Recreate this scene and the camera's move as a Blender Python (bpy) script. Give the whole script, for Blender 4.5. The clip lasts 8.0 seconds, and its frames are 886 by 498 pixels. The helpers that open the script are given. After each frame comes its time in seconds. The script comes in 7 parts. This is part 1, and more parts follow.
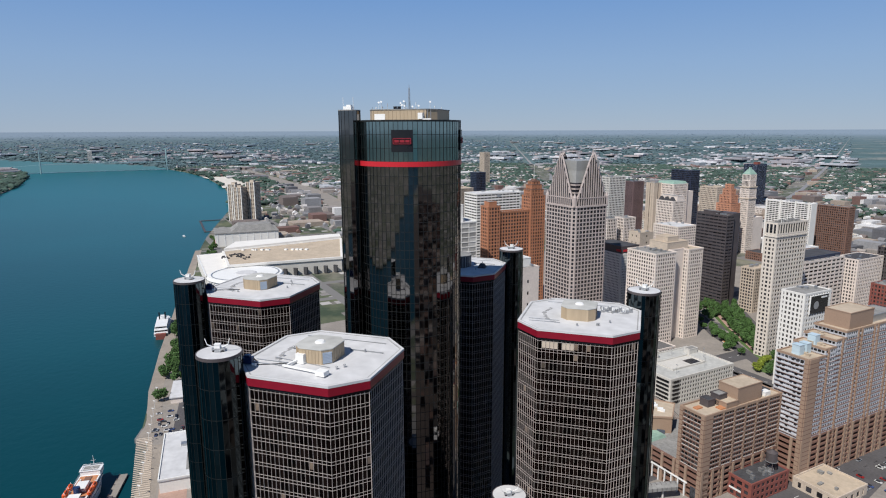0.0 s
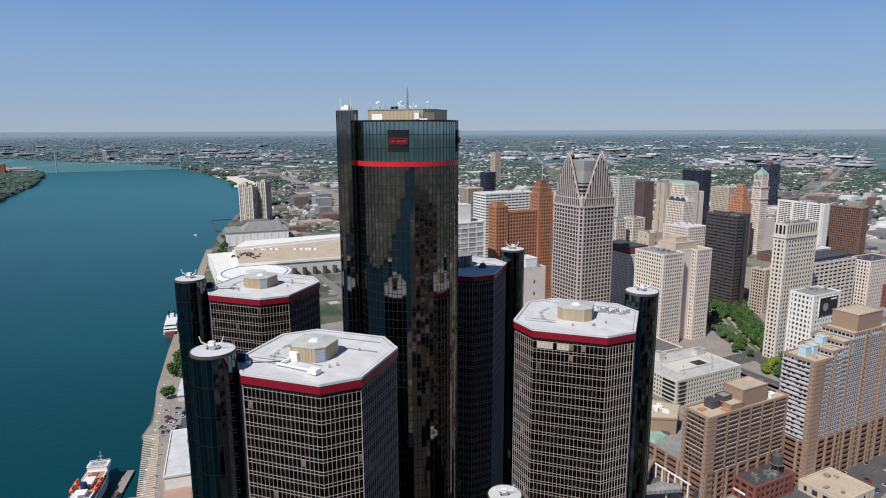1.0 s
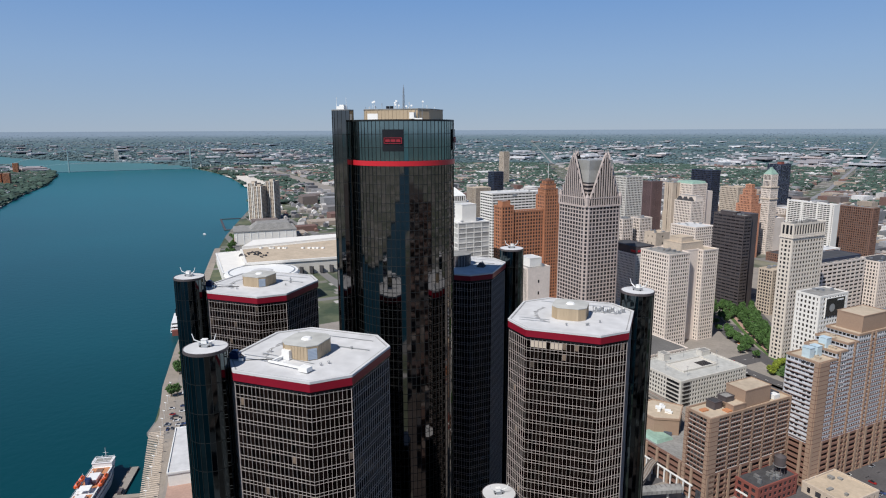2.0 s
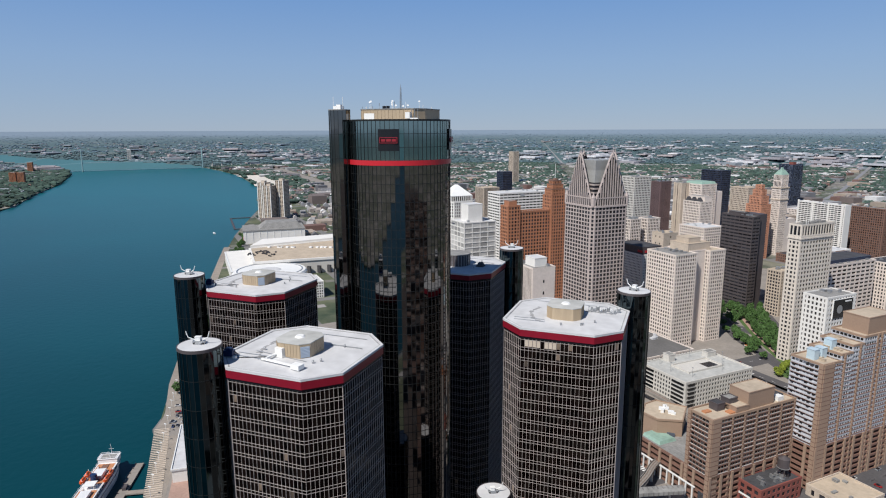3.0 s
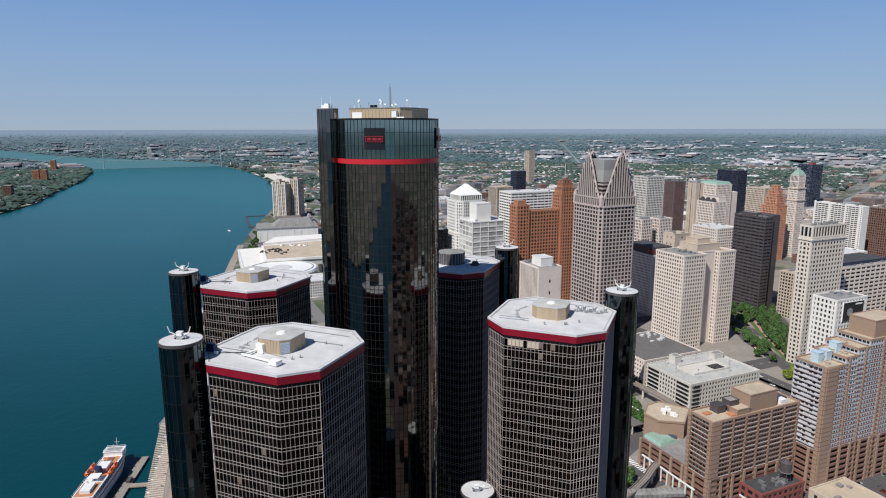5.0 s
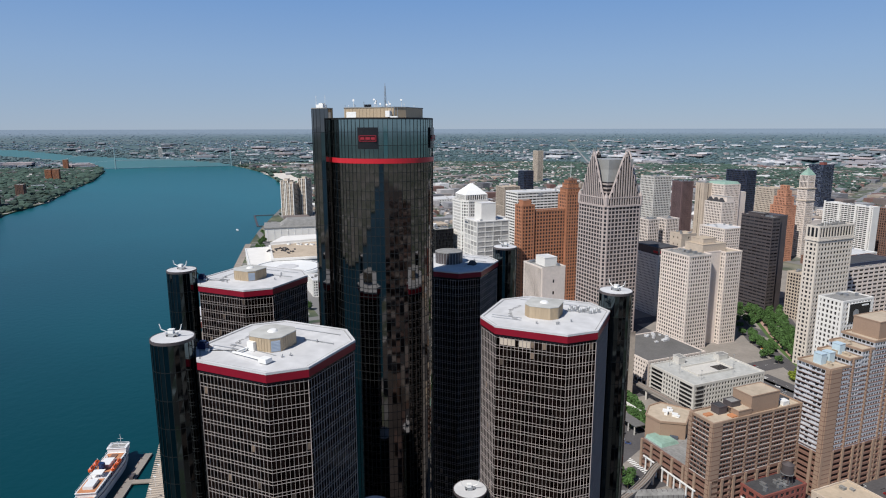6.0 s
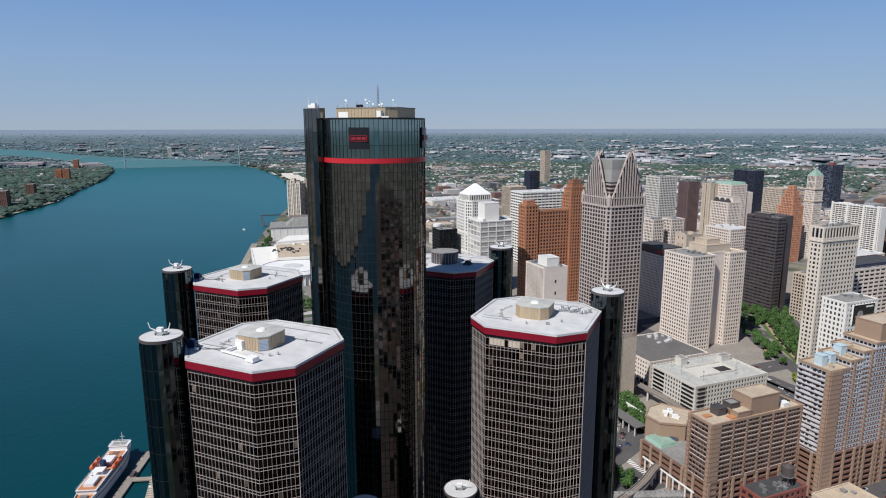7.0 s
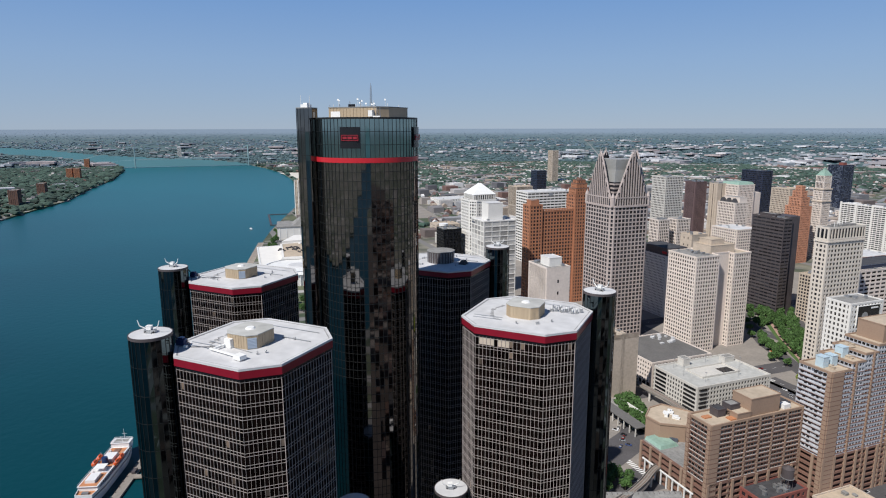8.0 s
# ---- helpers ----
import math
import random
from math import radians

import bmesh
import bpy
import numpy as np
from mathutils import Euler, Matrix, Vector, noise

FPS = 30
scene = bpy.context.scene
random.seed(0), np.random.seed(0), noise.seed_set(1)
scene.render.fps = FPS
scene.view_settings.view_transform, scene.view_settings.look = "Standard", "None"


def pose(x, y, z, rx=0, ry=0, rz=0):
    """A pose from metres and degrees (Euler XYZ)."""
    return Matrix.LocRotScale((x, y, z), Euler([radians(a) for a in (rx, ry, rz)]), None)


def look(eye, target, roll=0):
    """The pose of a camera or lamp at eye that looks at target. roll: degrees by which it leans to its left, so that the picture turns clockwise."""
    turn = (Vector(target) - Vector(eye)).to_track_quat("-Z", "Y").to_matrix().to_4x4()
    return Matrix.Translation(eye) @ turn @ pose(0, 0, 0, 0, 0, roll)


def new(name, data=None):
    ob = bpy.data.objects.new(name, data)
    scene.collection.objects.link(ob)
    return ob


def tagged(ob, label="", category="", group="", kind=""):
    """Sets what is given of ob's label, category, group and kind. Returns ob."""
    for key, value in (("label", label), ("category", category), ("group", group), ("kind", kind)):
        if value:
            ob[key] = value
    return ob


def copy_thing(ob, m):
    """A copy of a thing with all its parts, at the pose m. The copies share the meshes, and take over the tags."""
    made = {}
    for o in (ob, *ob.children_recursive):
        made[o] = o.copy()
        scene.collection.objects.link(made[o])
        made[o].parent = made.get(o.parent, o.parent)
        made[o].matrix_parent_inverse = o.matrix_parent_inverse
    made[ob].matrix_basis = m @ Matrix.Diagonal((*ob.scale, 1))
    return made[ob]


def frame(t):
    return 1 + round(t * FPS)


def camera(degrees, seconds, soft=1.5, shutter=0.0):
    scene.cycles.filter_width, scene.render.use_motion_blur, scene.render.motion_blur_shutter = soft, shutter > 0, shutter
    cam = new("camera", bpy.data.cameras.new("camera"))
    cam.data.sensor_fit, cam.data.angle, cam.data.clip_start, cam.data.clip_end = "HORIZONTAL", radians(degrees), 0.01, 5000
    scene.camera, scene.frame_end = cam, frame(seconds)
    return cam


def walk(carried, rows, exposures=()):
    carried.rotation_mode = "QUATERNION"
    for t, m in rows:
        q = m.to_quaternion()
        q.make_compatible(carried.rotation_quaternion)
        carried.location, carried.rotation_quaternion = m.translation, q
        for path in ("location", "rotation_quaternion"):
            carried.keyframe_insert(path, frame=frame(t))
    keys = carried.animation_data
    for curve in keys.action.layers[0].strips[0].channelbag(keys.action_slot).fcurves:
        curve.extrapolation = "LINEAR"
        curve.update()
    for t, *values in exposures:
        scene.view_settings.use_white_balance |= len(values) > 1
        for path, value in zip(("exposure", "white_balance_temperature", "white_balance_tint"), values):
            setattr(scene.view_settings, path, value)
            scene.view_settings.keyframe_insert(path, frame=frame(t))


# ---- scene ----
cam = camera(70.6, 8.0, soft=1.1)
PATH = [
    (0, (1.298, -0.389, 218.034), (0.597, 1.447, 217.661), -0.2),
    (0.5, (3.806, 0.248, 218.044), (3.087, 2.077, 217.671), -0.2),
    (1, (6.23, 0.866, 218.045), (5.494, 2.688, 217.672), -0.2),
    (1.5, (8.629, 1.502, 218.054), (7.879, 3.318, 217.68), -0.2),
    (3, (15.835, 3.429, 217.994), (15.04, 5.226, 217.619), -0.2),
    (3.5, (18.289, 4.218, 217.98), (17.479, 6.008, 217.604), -0.1),
    (4, (20.735, 5.089, 217.97), (19.912, 6.873, 217.593), -0.1),
    (4.5, (23.198, 6.025, 217.95), (22.365, 7.804, 217.573), -0.1),
    (6, (30.781, 8.901, 217.804), (29.909, 10.66, 217.426), -0.1),
    (6.5, (33.358, 10.004, 217.799), (32.474, 11.757, 217.421), -0.1),
    (7, (36.022, 11.255, 217.782), (35.126, 13.003, 217.404), -0.1),
    (7.5, (38.708, 12.52, 217.743), (37.799, 14.261, 217.365), -0.1),
    (8, (41.378, 13.749, 217.721), (40.457, 15.484, 217.342), -0.1),
]
walk(cam, [(t, look(eye, target, roll)) for t, eye, target, roll in PATH])

# ---- light: high morning sun from behind the camera's left, thin haze ----
SUN_EL, SUN_AZ = radians(50), math.atan2(-0.97, -0.24)
to_sun = Vector((math.cos(SUN_AZ) * math.cos(SUN_EL), math.sin(SUN_AZ) * math.cos(SUN_EL), math.sin(SUN_EL)))
sun = new("sun", bpy.data.lights.new("sun", "SUN"))
sun.data.energy, sun.data.angle, sun.data.color = 5.0, radians(0.6), (1.0, 0.965, 0.92)
sun.matrix_world = to_sun.to_track_quat("Z", "Y").to_matrix().to_4x4() @ Matrix.Identity(4)
world = bpy.data.worlds.new("sky")
scene.world = world
world.use_nodes = True
wn = world.node_tree.nodes
sky = wn.new("ShaderNodeTexSky")
sky.sky_type, sky.sun_disc = "NISHITA", False
sky.sun_elevation, sky.sun_rotation = SUN_EL, radians(90) - SUN_AZ
sky.air_density, sky.dust_density, sky.ozone_density, sky.altitude = 1.0, 0.0, 5.0, 200
tc, sep, ramp, mix = wn.new("ShaderNodeTexCoord"), wn.new("ShaderNodeSeparateXYZ"), wn.new("ShaderNodeValToRGB"), wn.new("ShaderNodeMix")
mix.data_type = "RGBA"
HAZE = ((0.0, (4.4, 5.8, 7.8)), (0.10, (3.5, 5.4, 8.6)), (0.22, (2.0, 4.2, 8.6)), (0.45, (0.8, 1.8, 4.2)), (1.0, (0.2, 0.5, 1.4)))
for at in (0.1, 0.22, 0.45):
    ramp.color_ramp.elements.new(at)
for el, (at, colour) in zip(ramp.color_ramp.elements, HAZE):
    el.position, el.color = at, (*(c / 10 for c in colour), 1)
gain = wn.new("ShaderNodeVectorMath")
gain.operation = "SCALE"
gain.inputs["Scale"].default_value = 10
mix.inputs["Factor"].default_value = 0.85
wl_ = world.node_tree.links
wl_.new(tc.outputs["Generated"], sep.inputs[0]), wl_.new(sep.outputs["Z"], ramp.inputs[0]), wl_.new(ramp.outputs[0], gain.inputs[0])
wl_.new(sky.outputs[0], mix.inputs["A"]), wl_.new(gain.outputs[0], mix.inputs["B"]), wl_.new(mix.outputs["Result"], wn["Background"].inputs[0])
wn["Background"].inputs[1].default_value = 0.075
scene.view_settings.exposure = 0.0


# ---- materials ----
def shader(name, base, rough=0.7, metal=0.0, vary=0.25, grain=2.0, stain=30.0, bump=0.0, second=None, rand=0.0, ior=1.45, stretch=(1, 1, 1), coords="Object"):
    """A principled surface whose colour varies by fine grain, broad stains and, with rand, from piece to piece."""
    m = bpy.data.materials.new(name)
    m.use_nodes = True
    n, l = m.node_tree.nodes, m.node_tree.links
    p = n["Principled BSDF"]
    p.inputs["Roughness"].default_value, p.inputs["Metallic"].default_value, p.inputs["IOR"].default_value = rough, metal, ior
    tc, mp = n.new("ShaderNodeTexCoord"), n.new("ShaderNodeMapping")
    mp.inputs["Scale"].default_value = stretch
    l.new(tc.outputs[coords], mp.inputs[0])
    fine, broad = n.new("ShaderNodeTexNoise"), n.new("ShaderNodeTexNoise")
    fine.inputs["Scale"].default_value, broad.inputs["Scale"].default_value = 1 / grain, 1 / stain
    fine.inputs["Detail"].default_value, broad.inputs["Detail"].default_value = 6, 4
    l.new(mp.outputs[0], fine.inputs["Vector"]), l.new(mp.outputs[0], broad.inputs["Vector"])
    add = n.new("ShaderNodeMath")
    add.operation = "ADD"
    l.new(fine.outputs["Fac"], add.inputs[0]), l.new(broad.outputs["Fac"], add.inputs[1])
    fac = add.outputs[0]
    if rand:
        info, geo = n.new("ShaderNodeObjectInfo"), n.new("ShaderNodeNewGeometry")
        both, fr, sc = n.new("ShaderNodeMath"), n.new("ShaderNodeMath"), n.new("ShaderNodeMath")
        fr.operation, sc.operation = "FRACT", "MULTIPLY_ADD"
        l.new(info.outputs["Random"], both.inputs[0]), l.new(geo.outputs["Random Per Island"], both.inputs[1])
        l.new(both.outputs[0], fr.inputs[0]), l.new(fr.outputs[0], sc.inputs[0])
        sc.inputs[1].default_value = rand
        sub = n.new("ShaderNodeMath")
        sub.operation, sub.inputs[1].default_value = "SUBTRACT", rand / 2
        l.new(add.outputs[0], sub.inputs[0]), l.new(sub.outputs[0], sc.inputs[2])
        fac = sc.outputs[0]
    ramp = n.new("ShaderNodeMapRange")
    ramp.inputs["From Min"].default_value, ramp.inputs["From Max"].default_value = 0.6, 1.4
    l.new(fac, ramp.inputs["Value"])
    mix = n.new("ShaderNodeMix")
    mix.data_type = "RGBA"
    dark = second if second else tuple(c * (1 - vary) for c in base)
    light = base if second else tuple(min(1, c * (1 + vary)) for c in base)
    mix.inputs["A"].default_value, mix.inputs["B"].default_value = (*dark, 1), (*light, 1)
    l.new(ramp.outputs[0], mix.inputs["Factor"]), l.new(mix.outputs["Result"], p.inputs["Base Color"])
    if bump:
        b = n.new("ShaderNodeBump")
        b.inputs["Strength"].default_value, b.inputs["Distance"].default_value = 0.5, bump
        l.new(fine.outputs["Fac"], b.inputs["Height"]), l.new(b.outputs[0], p.inputs["Normal"])
    return m


def pick(name, colours, rough=0.85, coords="Object", grain=3.0):
    """A surface whose pieces take one of several colours by chance, with a little grain."""
    m = shader(name, (0.5, 0.5, 0.5), rough, grain=grain)
    n, l = m.node_tree.nodes, m.node_tree.links
    geo, info, both, fr = n.new("ShaderNodeNewGeometry"), n.new("ShaderNodeObjectInfo"), n.new("ShaderNodeMath"), n.new("ShaderNodeMath")
    fr.operation = "FRACT"
    l.new(info.outputs["Random"], both.inputs[0]), l.new(geo.outputs["Random Per Island"], both.inputs[1]), l.new(both.outputs[0], fr.inputs[0])
    ramp = n.new("ShaderNodeValToRGB")
    ramp.color_ramp.interpolation = "CONSTANT"
    while len(ramp.color_ramp.elements) < len(colours):
        ramp.color_ramp.elements.new(0.5)
    for k, c in enumerate(colours):
        ramp.color_ramp.elements[k].position, ramp.color_ramp.elements[k].color = k / len(colours), (*c, 1)
    l.new(fr.outputs[0], ramp.inputs[0])
    old = m.node_tree.nodes["Principled BSDF"].inputs["Base Color"].links[0].from_socket
    mul = n.new("ShaderNodeMix")
    mul.data_type, mul.blend_type = "RGBA", "MULTIPLY"
    mul.inputs["Factor"].default_value = 1
    two = n.new("ShaderNodeMix")
    two.data_type, two.blend_type = "RGBA", "ADD"
    two.inputs["Factor"].default_value = 1
    l.new(old, two.inputs["A"]), l.new(old, two.inputs["B"])
    l.new(ramp.outputs[0], mul.inputs["A"]), l.new(two.outputs["Result"], mul.inputs["B"])
    l.new(mul.outputs["Result"], n["Principled BSDF"].inputs["Base Color"])
    return m


TOWER_GLASS = shader("bronze_mirror_glass", (0.175, 0.168, 0.165), 0.035, 1.0, vary=0.25, grain=8, stain=40, rand=0.15)
SHAFT_GLASS = shader("dark_mirror_glass", (0.075, 0.098, 0.108), 0.04, 1.0, vary=0.2, grain=8, stain=30, rand=0.5)
CROWN_GLASS = shader("green_mirror_glass", (0.27, 0.345, 0.34), 0.06, 1.0, vary=0.15, grain=8, stain=30, rand=0.3)
OFFICE_GLASS = shader("dark_office_glass", (0.0058, 0.0036, 0.0031), 0.12, 0.0, vary=0.6, grain=3, stain=12, rand=1.2, ior=1.13)
WINDOW = shader("window_glass", (0.044, 0.041, 0.041), 0.15, 0.0, vary=0.75, grain=3, stain=10, rand=1.5, ior=1.4)
WINDOW_PALE = shader("pale_blind_glass", (0.40, 0.39, 0.37), 0.3, 0.0, vary=0.3, grain=3, stain=10, rand=1.6)
WINDOW_BLUE = shader("blue_window_glass", (0.07, 0.08, 0.10), 0.12, 0.0, vary=0.8, grain=3, stain=10, rand=1.8, ior=1.7)
WINDOW_DARK = shader("black_window_glass", (0.026, 0.026, 0.031), 0.12, 0.0, vary=0.6, grain=3, stain=10, rand=1.0, ior=1.5)
MULLION_DARK = shader("dark_mullion", (0.02, 0.022, 0.022), 0.45, 0.4, vary=0.2)
MULLION = shader("pale_aluminium_mullion", (0.42, 0.37, 0.35), 0.45, 0.0, vary=0.12, grain=1, stain=20)
RED = shader("red_fascia_panel", (0.21, 0.007, 0.020), 0.35, vary=0.12, grain=2, stain=14)
ROOF_WHITE = shader("white_roof_membrane", (0.54, 0.54, 0.545), 0.8, vary=0.16, grain=4, stain=7, bump=0.02)
ROOF_STAIN_SHADE = shader("grey_roof_stain_and_shade", (0.30, 0.30, 0.30), 0.8, vary=0.3, grain=1.5, stain=4)
BLIND = shader("brown_room_blind", (0.13, 0.095, 0.07), 0.6, vary=0.5, grain=2, stain=4, rand=1.6)
ROOF_GREY = shader("grey_gravel_roof", (0.24, 0.235, 0.225), 0.9, vary=0.35, grain=1.5, stain=9)
ROOF_SLATE = shader("slate_grey_roof", (0.13, 0.125, 0.12), 0.9, vary=0.25, grain=1.5, stain=14)
ROOF_DARK = shader("dark_tar_roof", (0.055, 0.055, 0.06), 0.85, vary=0.4, grain=1.5, stain=8)
ROOF_GARAGE = shader("pale_worn_deck", (0.42, 0.42, 0.40), 0.9, vary=0.2, grain=3, stain=10)
ROOF_TAN = shader("tan_gravel_roof", (0.45, 0.37, 0.28), 0.9, vary=0.2, grain=3, stain=14)
PENT = shader("tan_ribbed_metal", (0.40, 0.315, 0.215), 0.6, vary=0.12, grain=1.0, stain=8, stretch=(1, 1, 0.1))
LOUVRE = shader("pale_blue_louvre", (0.36, 0.42, 0.50), 0.6, vary=0.1)
STEEL = shader("galvanised_steel", (0.42, 0.43, 0.44), 0.4, 0.7, vary=0.15)
WHITE = shader("white_painted_metal", (0.76, 0.76, 0.74), 0.5, vary=0.08)
# for black panels, and for shade painted into openings
BLACK = shader("black_panel_and_shade", (0.012, 0.012, 0.014), 0.25, vary=0.2)
SIGN_RED = shader("red_sign_enamel", (0.50, 0.02, 0.03), 0.3, vary=0.05)
EMBLEM = shader("dull_red_emblem", (0.28, 0.02, 0.03), 0.4, vary=0.1)
GRANITE = shader("pinkish_grey_granite", (0.43, 0.365, 0.34), 0.6, vary=0.14, grain=2, stain=20)
GRANITE_ROOF = shader("grey_metal_roof", (0.30, 0.30, 0.29), 0.5, vary=0.12, grain=2, stain=10)
LIMESTONE = shader("cream_limestone", (0.69, 0.605, 0.54), 0.85, vary=0.12, grain=2, stain=18)
LIMESTONE_TAN = shader("weathered_tan_limestone", (0.50, 0.42, 0.34), 0.85, vary=0.18, grain=2, stain=16)
LIMESTONE_PALE = shader("pale_grey_limestone", (0.62, 0.56, 0.49), 0.85, vary=0.1, grain=2, stain=18)
CONCRETE = shader("pale_concrete", (0.55, 0.53, 0.49), 0.85, vary=0.12, grain=1.5, stain=12)
CONCRETE_WHITE = shader("white_precast_concrete", (0.72, 0.70, 0.66), 0.8, vary=0.08, grain=1.5, stain=14)
BRICK_ORANGE = shader("orange_brick", (0.40, 0.175, 0.095), 0.85, vary=0.18, grain=1.0, stain=14)
BRICK_ORANGE_PALE = shader("pale_orange_brick", (0.50, 0.24, 0.15), 0.85, vary=0.15, grain=1.0, stain=14)
BRICK_BROWN = shader("brown_brick", (0.19, 0.105, 0.078), 0.85, vary=0.15, grain=1.0, stain=14)
BRICK_TAN = shader("tan_brick", (0.31, 0.215, 0.155), 0.85, vary=0.12, grain=1.0, stain=14)
BRICK_RED = shader("dark_red_brick", (0.22, 0.07, 0.055), 0.85, vary=0.18, grain=1.0, stain=14)
PLUM = shader("plum_brown_panel", (0.13, 0.085, 0.085), 0.6, vary=0.15, grain=2, stain=14)
BALCONY = shader("pale_blue_balcony_panel", (0.46, 0.47, 0.50), 0.5, vary=0.15, grain=2, stain=9)
CHARCOAL = shader("charcoal_cladding", (0.078, 0.066, 0.068), 0.6, vary=0.2, grain=2, stain=14)
NAVY = shader("navy_curtain_wall", (0.03, 0.04, 0.075), 0.3, vary=0.2, grain=2, stain=14)
COPPER = shader("green_copper_roof", (0.24, 0.36, 0.30), 0.7, vary=0.2, grain=2, stain=8)
ASPHALT = shader("asphalt", (0.085, 0.08, 0.082), 0.9, vary=0.3, grain=1.5, stain=22)
PAVING = shader("concrete_paving", (0.25, 0.225, 0.20), 0.9, vary=0.2, grain=2, stain=20)
BOARDS = shader("weathered_boardwalk", (0.27, 0.235, 0.20), 0.9, vary=0.2, grain=1.2, stain=10)
PINK_PAVING = shader("pinkish_brick_paving", (0.38, 0.25, 0.20), 0.9, vary=0.2, grain=1.5, stain=12)
LINE = shader("white_road_paint", (0.7, 0.7, 0.68), 0.8, vary=0.1)
GRASS = shader("mown_grass", (0.075, 0.13, 0.035), 0.95, vary=0.35, grain=1.5, stain=14)
BARK = shader("tree_bark", (0.10, 0.075, 0.05), 0.9, vary=0.3, grain=0.5, stain=3)
LEAF = shader("leaf_clumps", (0.052, 0.11, 0.026), 0.75, vary=0.4, grain=1.2, stain=6, rand=0.8)
LEAF_LIME = shader("lime_leaf_clumps", (0.16, 0.20, 0.02), 0.75, vary=0.35, grain=1.2, stain=6, rand=0.8)
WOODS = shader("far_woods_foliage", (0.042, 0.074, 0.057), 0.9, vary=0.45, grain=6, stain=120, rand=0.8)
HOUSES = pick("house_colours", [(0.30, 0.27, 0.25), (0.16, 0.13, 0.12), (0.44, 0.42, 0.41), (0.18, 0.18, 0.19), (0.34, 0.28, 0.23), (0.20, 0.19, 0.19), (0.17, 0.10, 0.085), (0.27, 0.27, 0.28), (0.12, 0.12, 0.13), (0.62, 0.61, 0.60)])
# haze painted into base colours: paler, bluer foliage copies for the far plain
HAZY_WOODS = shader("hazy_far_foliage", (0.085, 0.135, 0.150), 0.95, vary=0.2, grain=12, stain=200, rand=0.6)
HAZIER_WOODS = shader("hazier_far_foliage", (0.115, 0.175, 0.225), 0.95, vary=0.2, grain=12, stain=200, rand=0.6)
# dark browns for unseen houses that only darken the tower reflections
EAST_HOUSES = pick("reflected_house_colours", [(0.11, 0.065, 0.05), (0.07, 0.045, 0.04), (0.16, 0.12, 0.10), (0.05, 0.045, 0.045), (0.09, 0.05, 0.035), (0.20, 0.17, 0.15)])
# haze painted in: paler, bluer roof colours for the distance
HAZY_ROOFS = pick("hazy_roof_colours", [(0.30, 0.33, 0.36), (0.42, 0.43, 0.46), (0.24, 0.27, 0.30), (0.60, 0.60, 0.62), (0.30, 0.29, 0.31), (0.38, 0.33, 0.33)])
CARS = pick("car_paint", [(0.7, 0.7, 0.7), (0.03, 0.03, 0.035), (0.25, 0.26, 0.28), (0.3, 0.02, 0.02), (0.05, 0.08, 0.2), (0.55, 0.55, 0.53)], 0.3)
SHIP_WHITE = shader("white_ship_paint", (0.72, 0.72, 0.72), 0.45, vary=0.08, grain=1, stain=8)
SHIP_DECK = shader("orange_brown_deck", (0.46, 0.20, 0.095), 0.8, vary=0.15, grain=0.8, stain=5)
BOAT_ORANGE = shader("orange_lifeboat", (0.65, 0.10, 0.02), 0.5, vary=0.1)
SHIP_BLUE = shader("dark_blue_funnel", (0.01, 0.03, 0.10), 0.4, vary=0.1)
TARP_ICE = shader("pale_blue_glass_screen", (0.50, 0.62, 0.68), 0.2, vary=0.1)
BRIDGE_GREEN = shader("blue_green_bridge_steel", (0.24, 0.36, 0.38), 0.6, vary=0.15)


def water_material():
    m = shader("river_water", (0.003, 0.064, 0.072), 0.28, vary=0.2, grain=60, stain=500, ior=1.2, coords="Object")
    n, l = m.node_tree.nodes, m.node_tree.links
    tc, wave, b = n.new("ShaderNodeTexCoord"), n.new("ShaderNodeTexNoise"), n.new("ShaderNodeBump")
    wave.inputs["Scale"].default_value, wave.inputs["Detail"].default_value = 0.12, 5
    # base colour lightens with distance, painted in for sky reflection on far water
    sep, painted_glare, drift, mix, mul = n.new("ShaderNodeSeparateXYZ"), n.new("ShaderNodeMapRange"), n.new("ShaderNodeTexNoise"), n.new("ShaderNodeMix"), n.new("ShaderNodeMath")
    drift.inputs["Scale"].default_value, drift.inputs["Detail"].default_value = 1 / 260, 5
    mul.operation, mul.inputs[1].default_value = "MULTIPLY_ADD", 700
    painted_glare.inputs["From Min"].default_value, painted_glare.inputs["From Max"].default_value = 450, 1900
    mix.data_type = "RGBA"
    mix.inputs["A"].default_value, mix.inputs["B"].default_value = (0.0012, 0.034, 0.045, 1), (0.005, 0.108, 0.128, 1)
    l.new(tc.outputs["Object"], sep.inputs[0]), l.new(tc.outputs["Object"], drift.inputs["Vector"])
    l.new(drift.outputs["Fac"], mul.inputs[0]), l.new(sep.outputs["Y"], mul.inputs[2]), l.new(mul.outputs[0], painted_glare.inputs["Value"])
    l.new(painted_glare.outputs[0], mix.inputs["Factor"]), l.new(mix.outputs["Result"], n["Principled BSDF"].inputs["Base Color"])
    b.inputs["Strength"].default_value, b.inputs["Distance"].default_value = 0.35, 0.7
    l.new(tc.outputs["Object"], wave.inputs["Vector"]), l.new(wave.outputs["Fac"], b.inputs["Height"]), l.new(b.outputs[0], n["Principled BSDF"].inputs["Normal"])
    return m


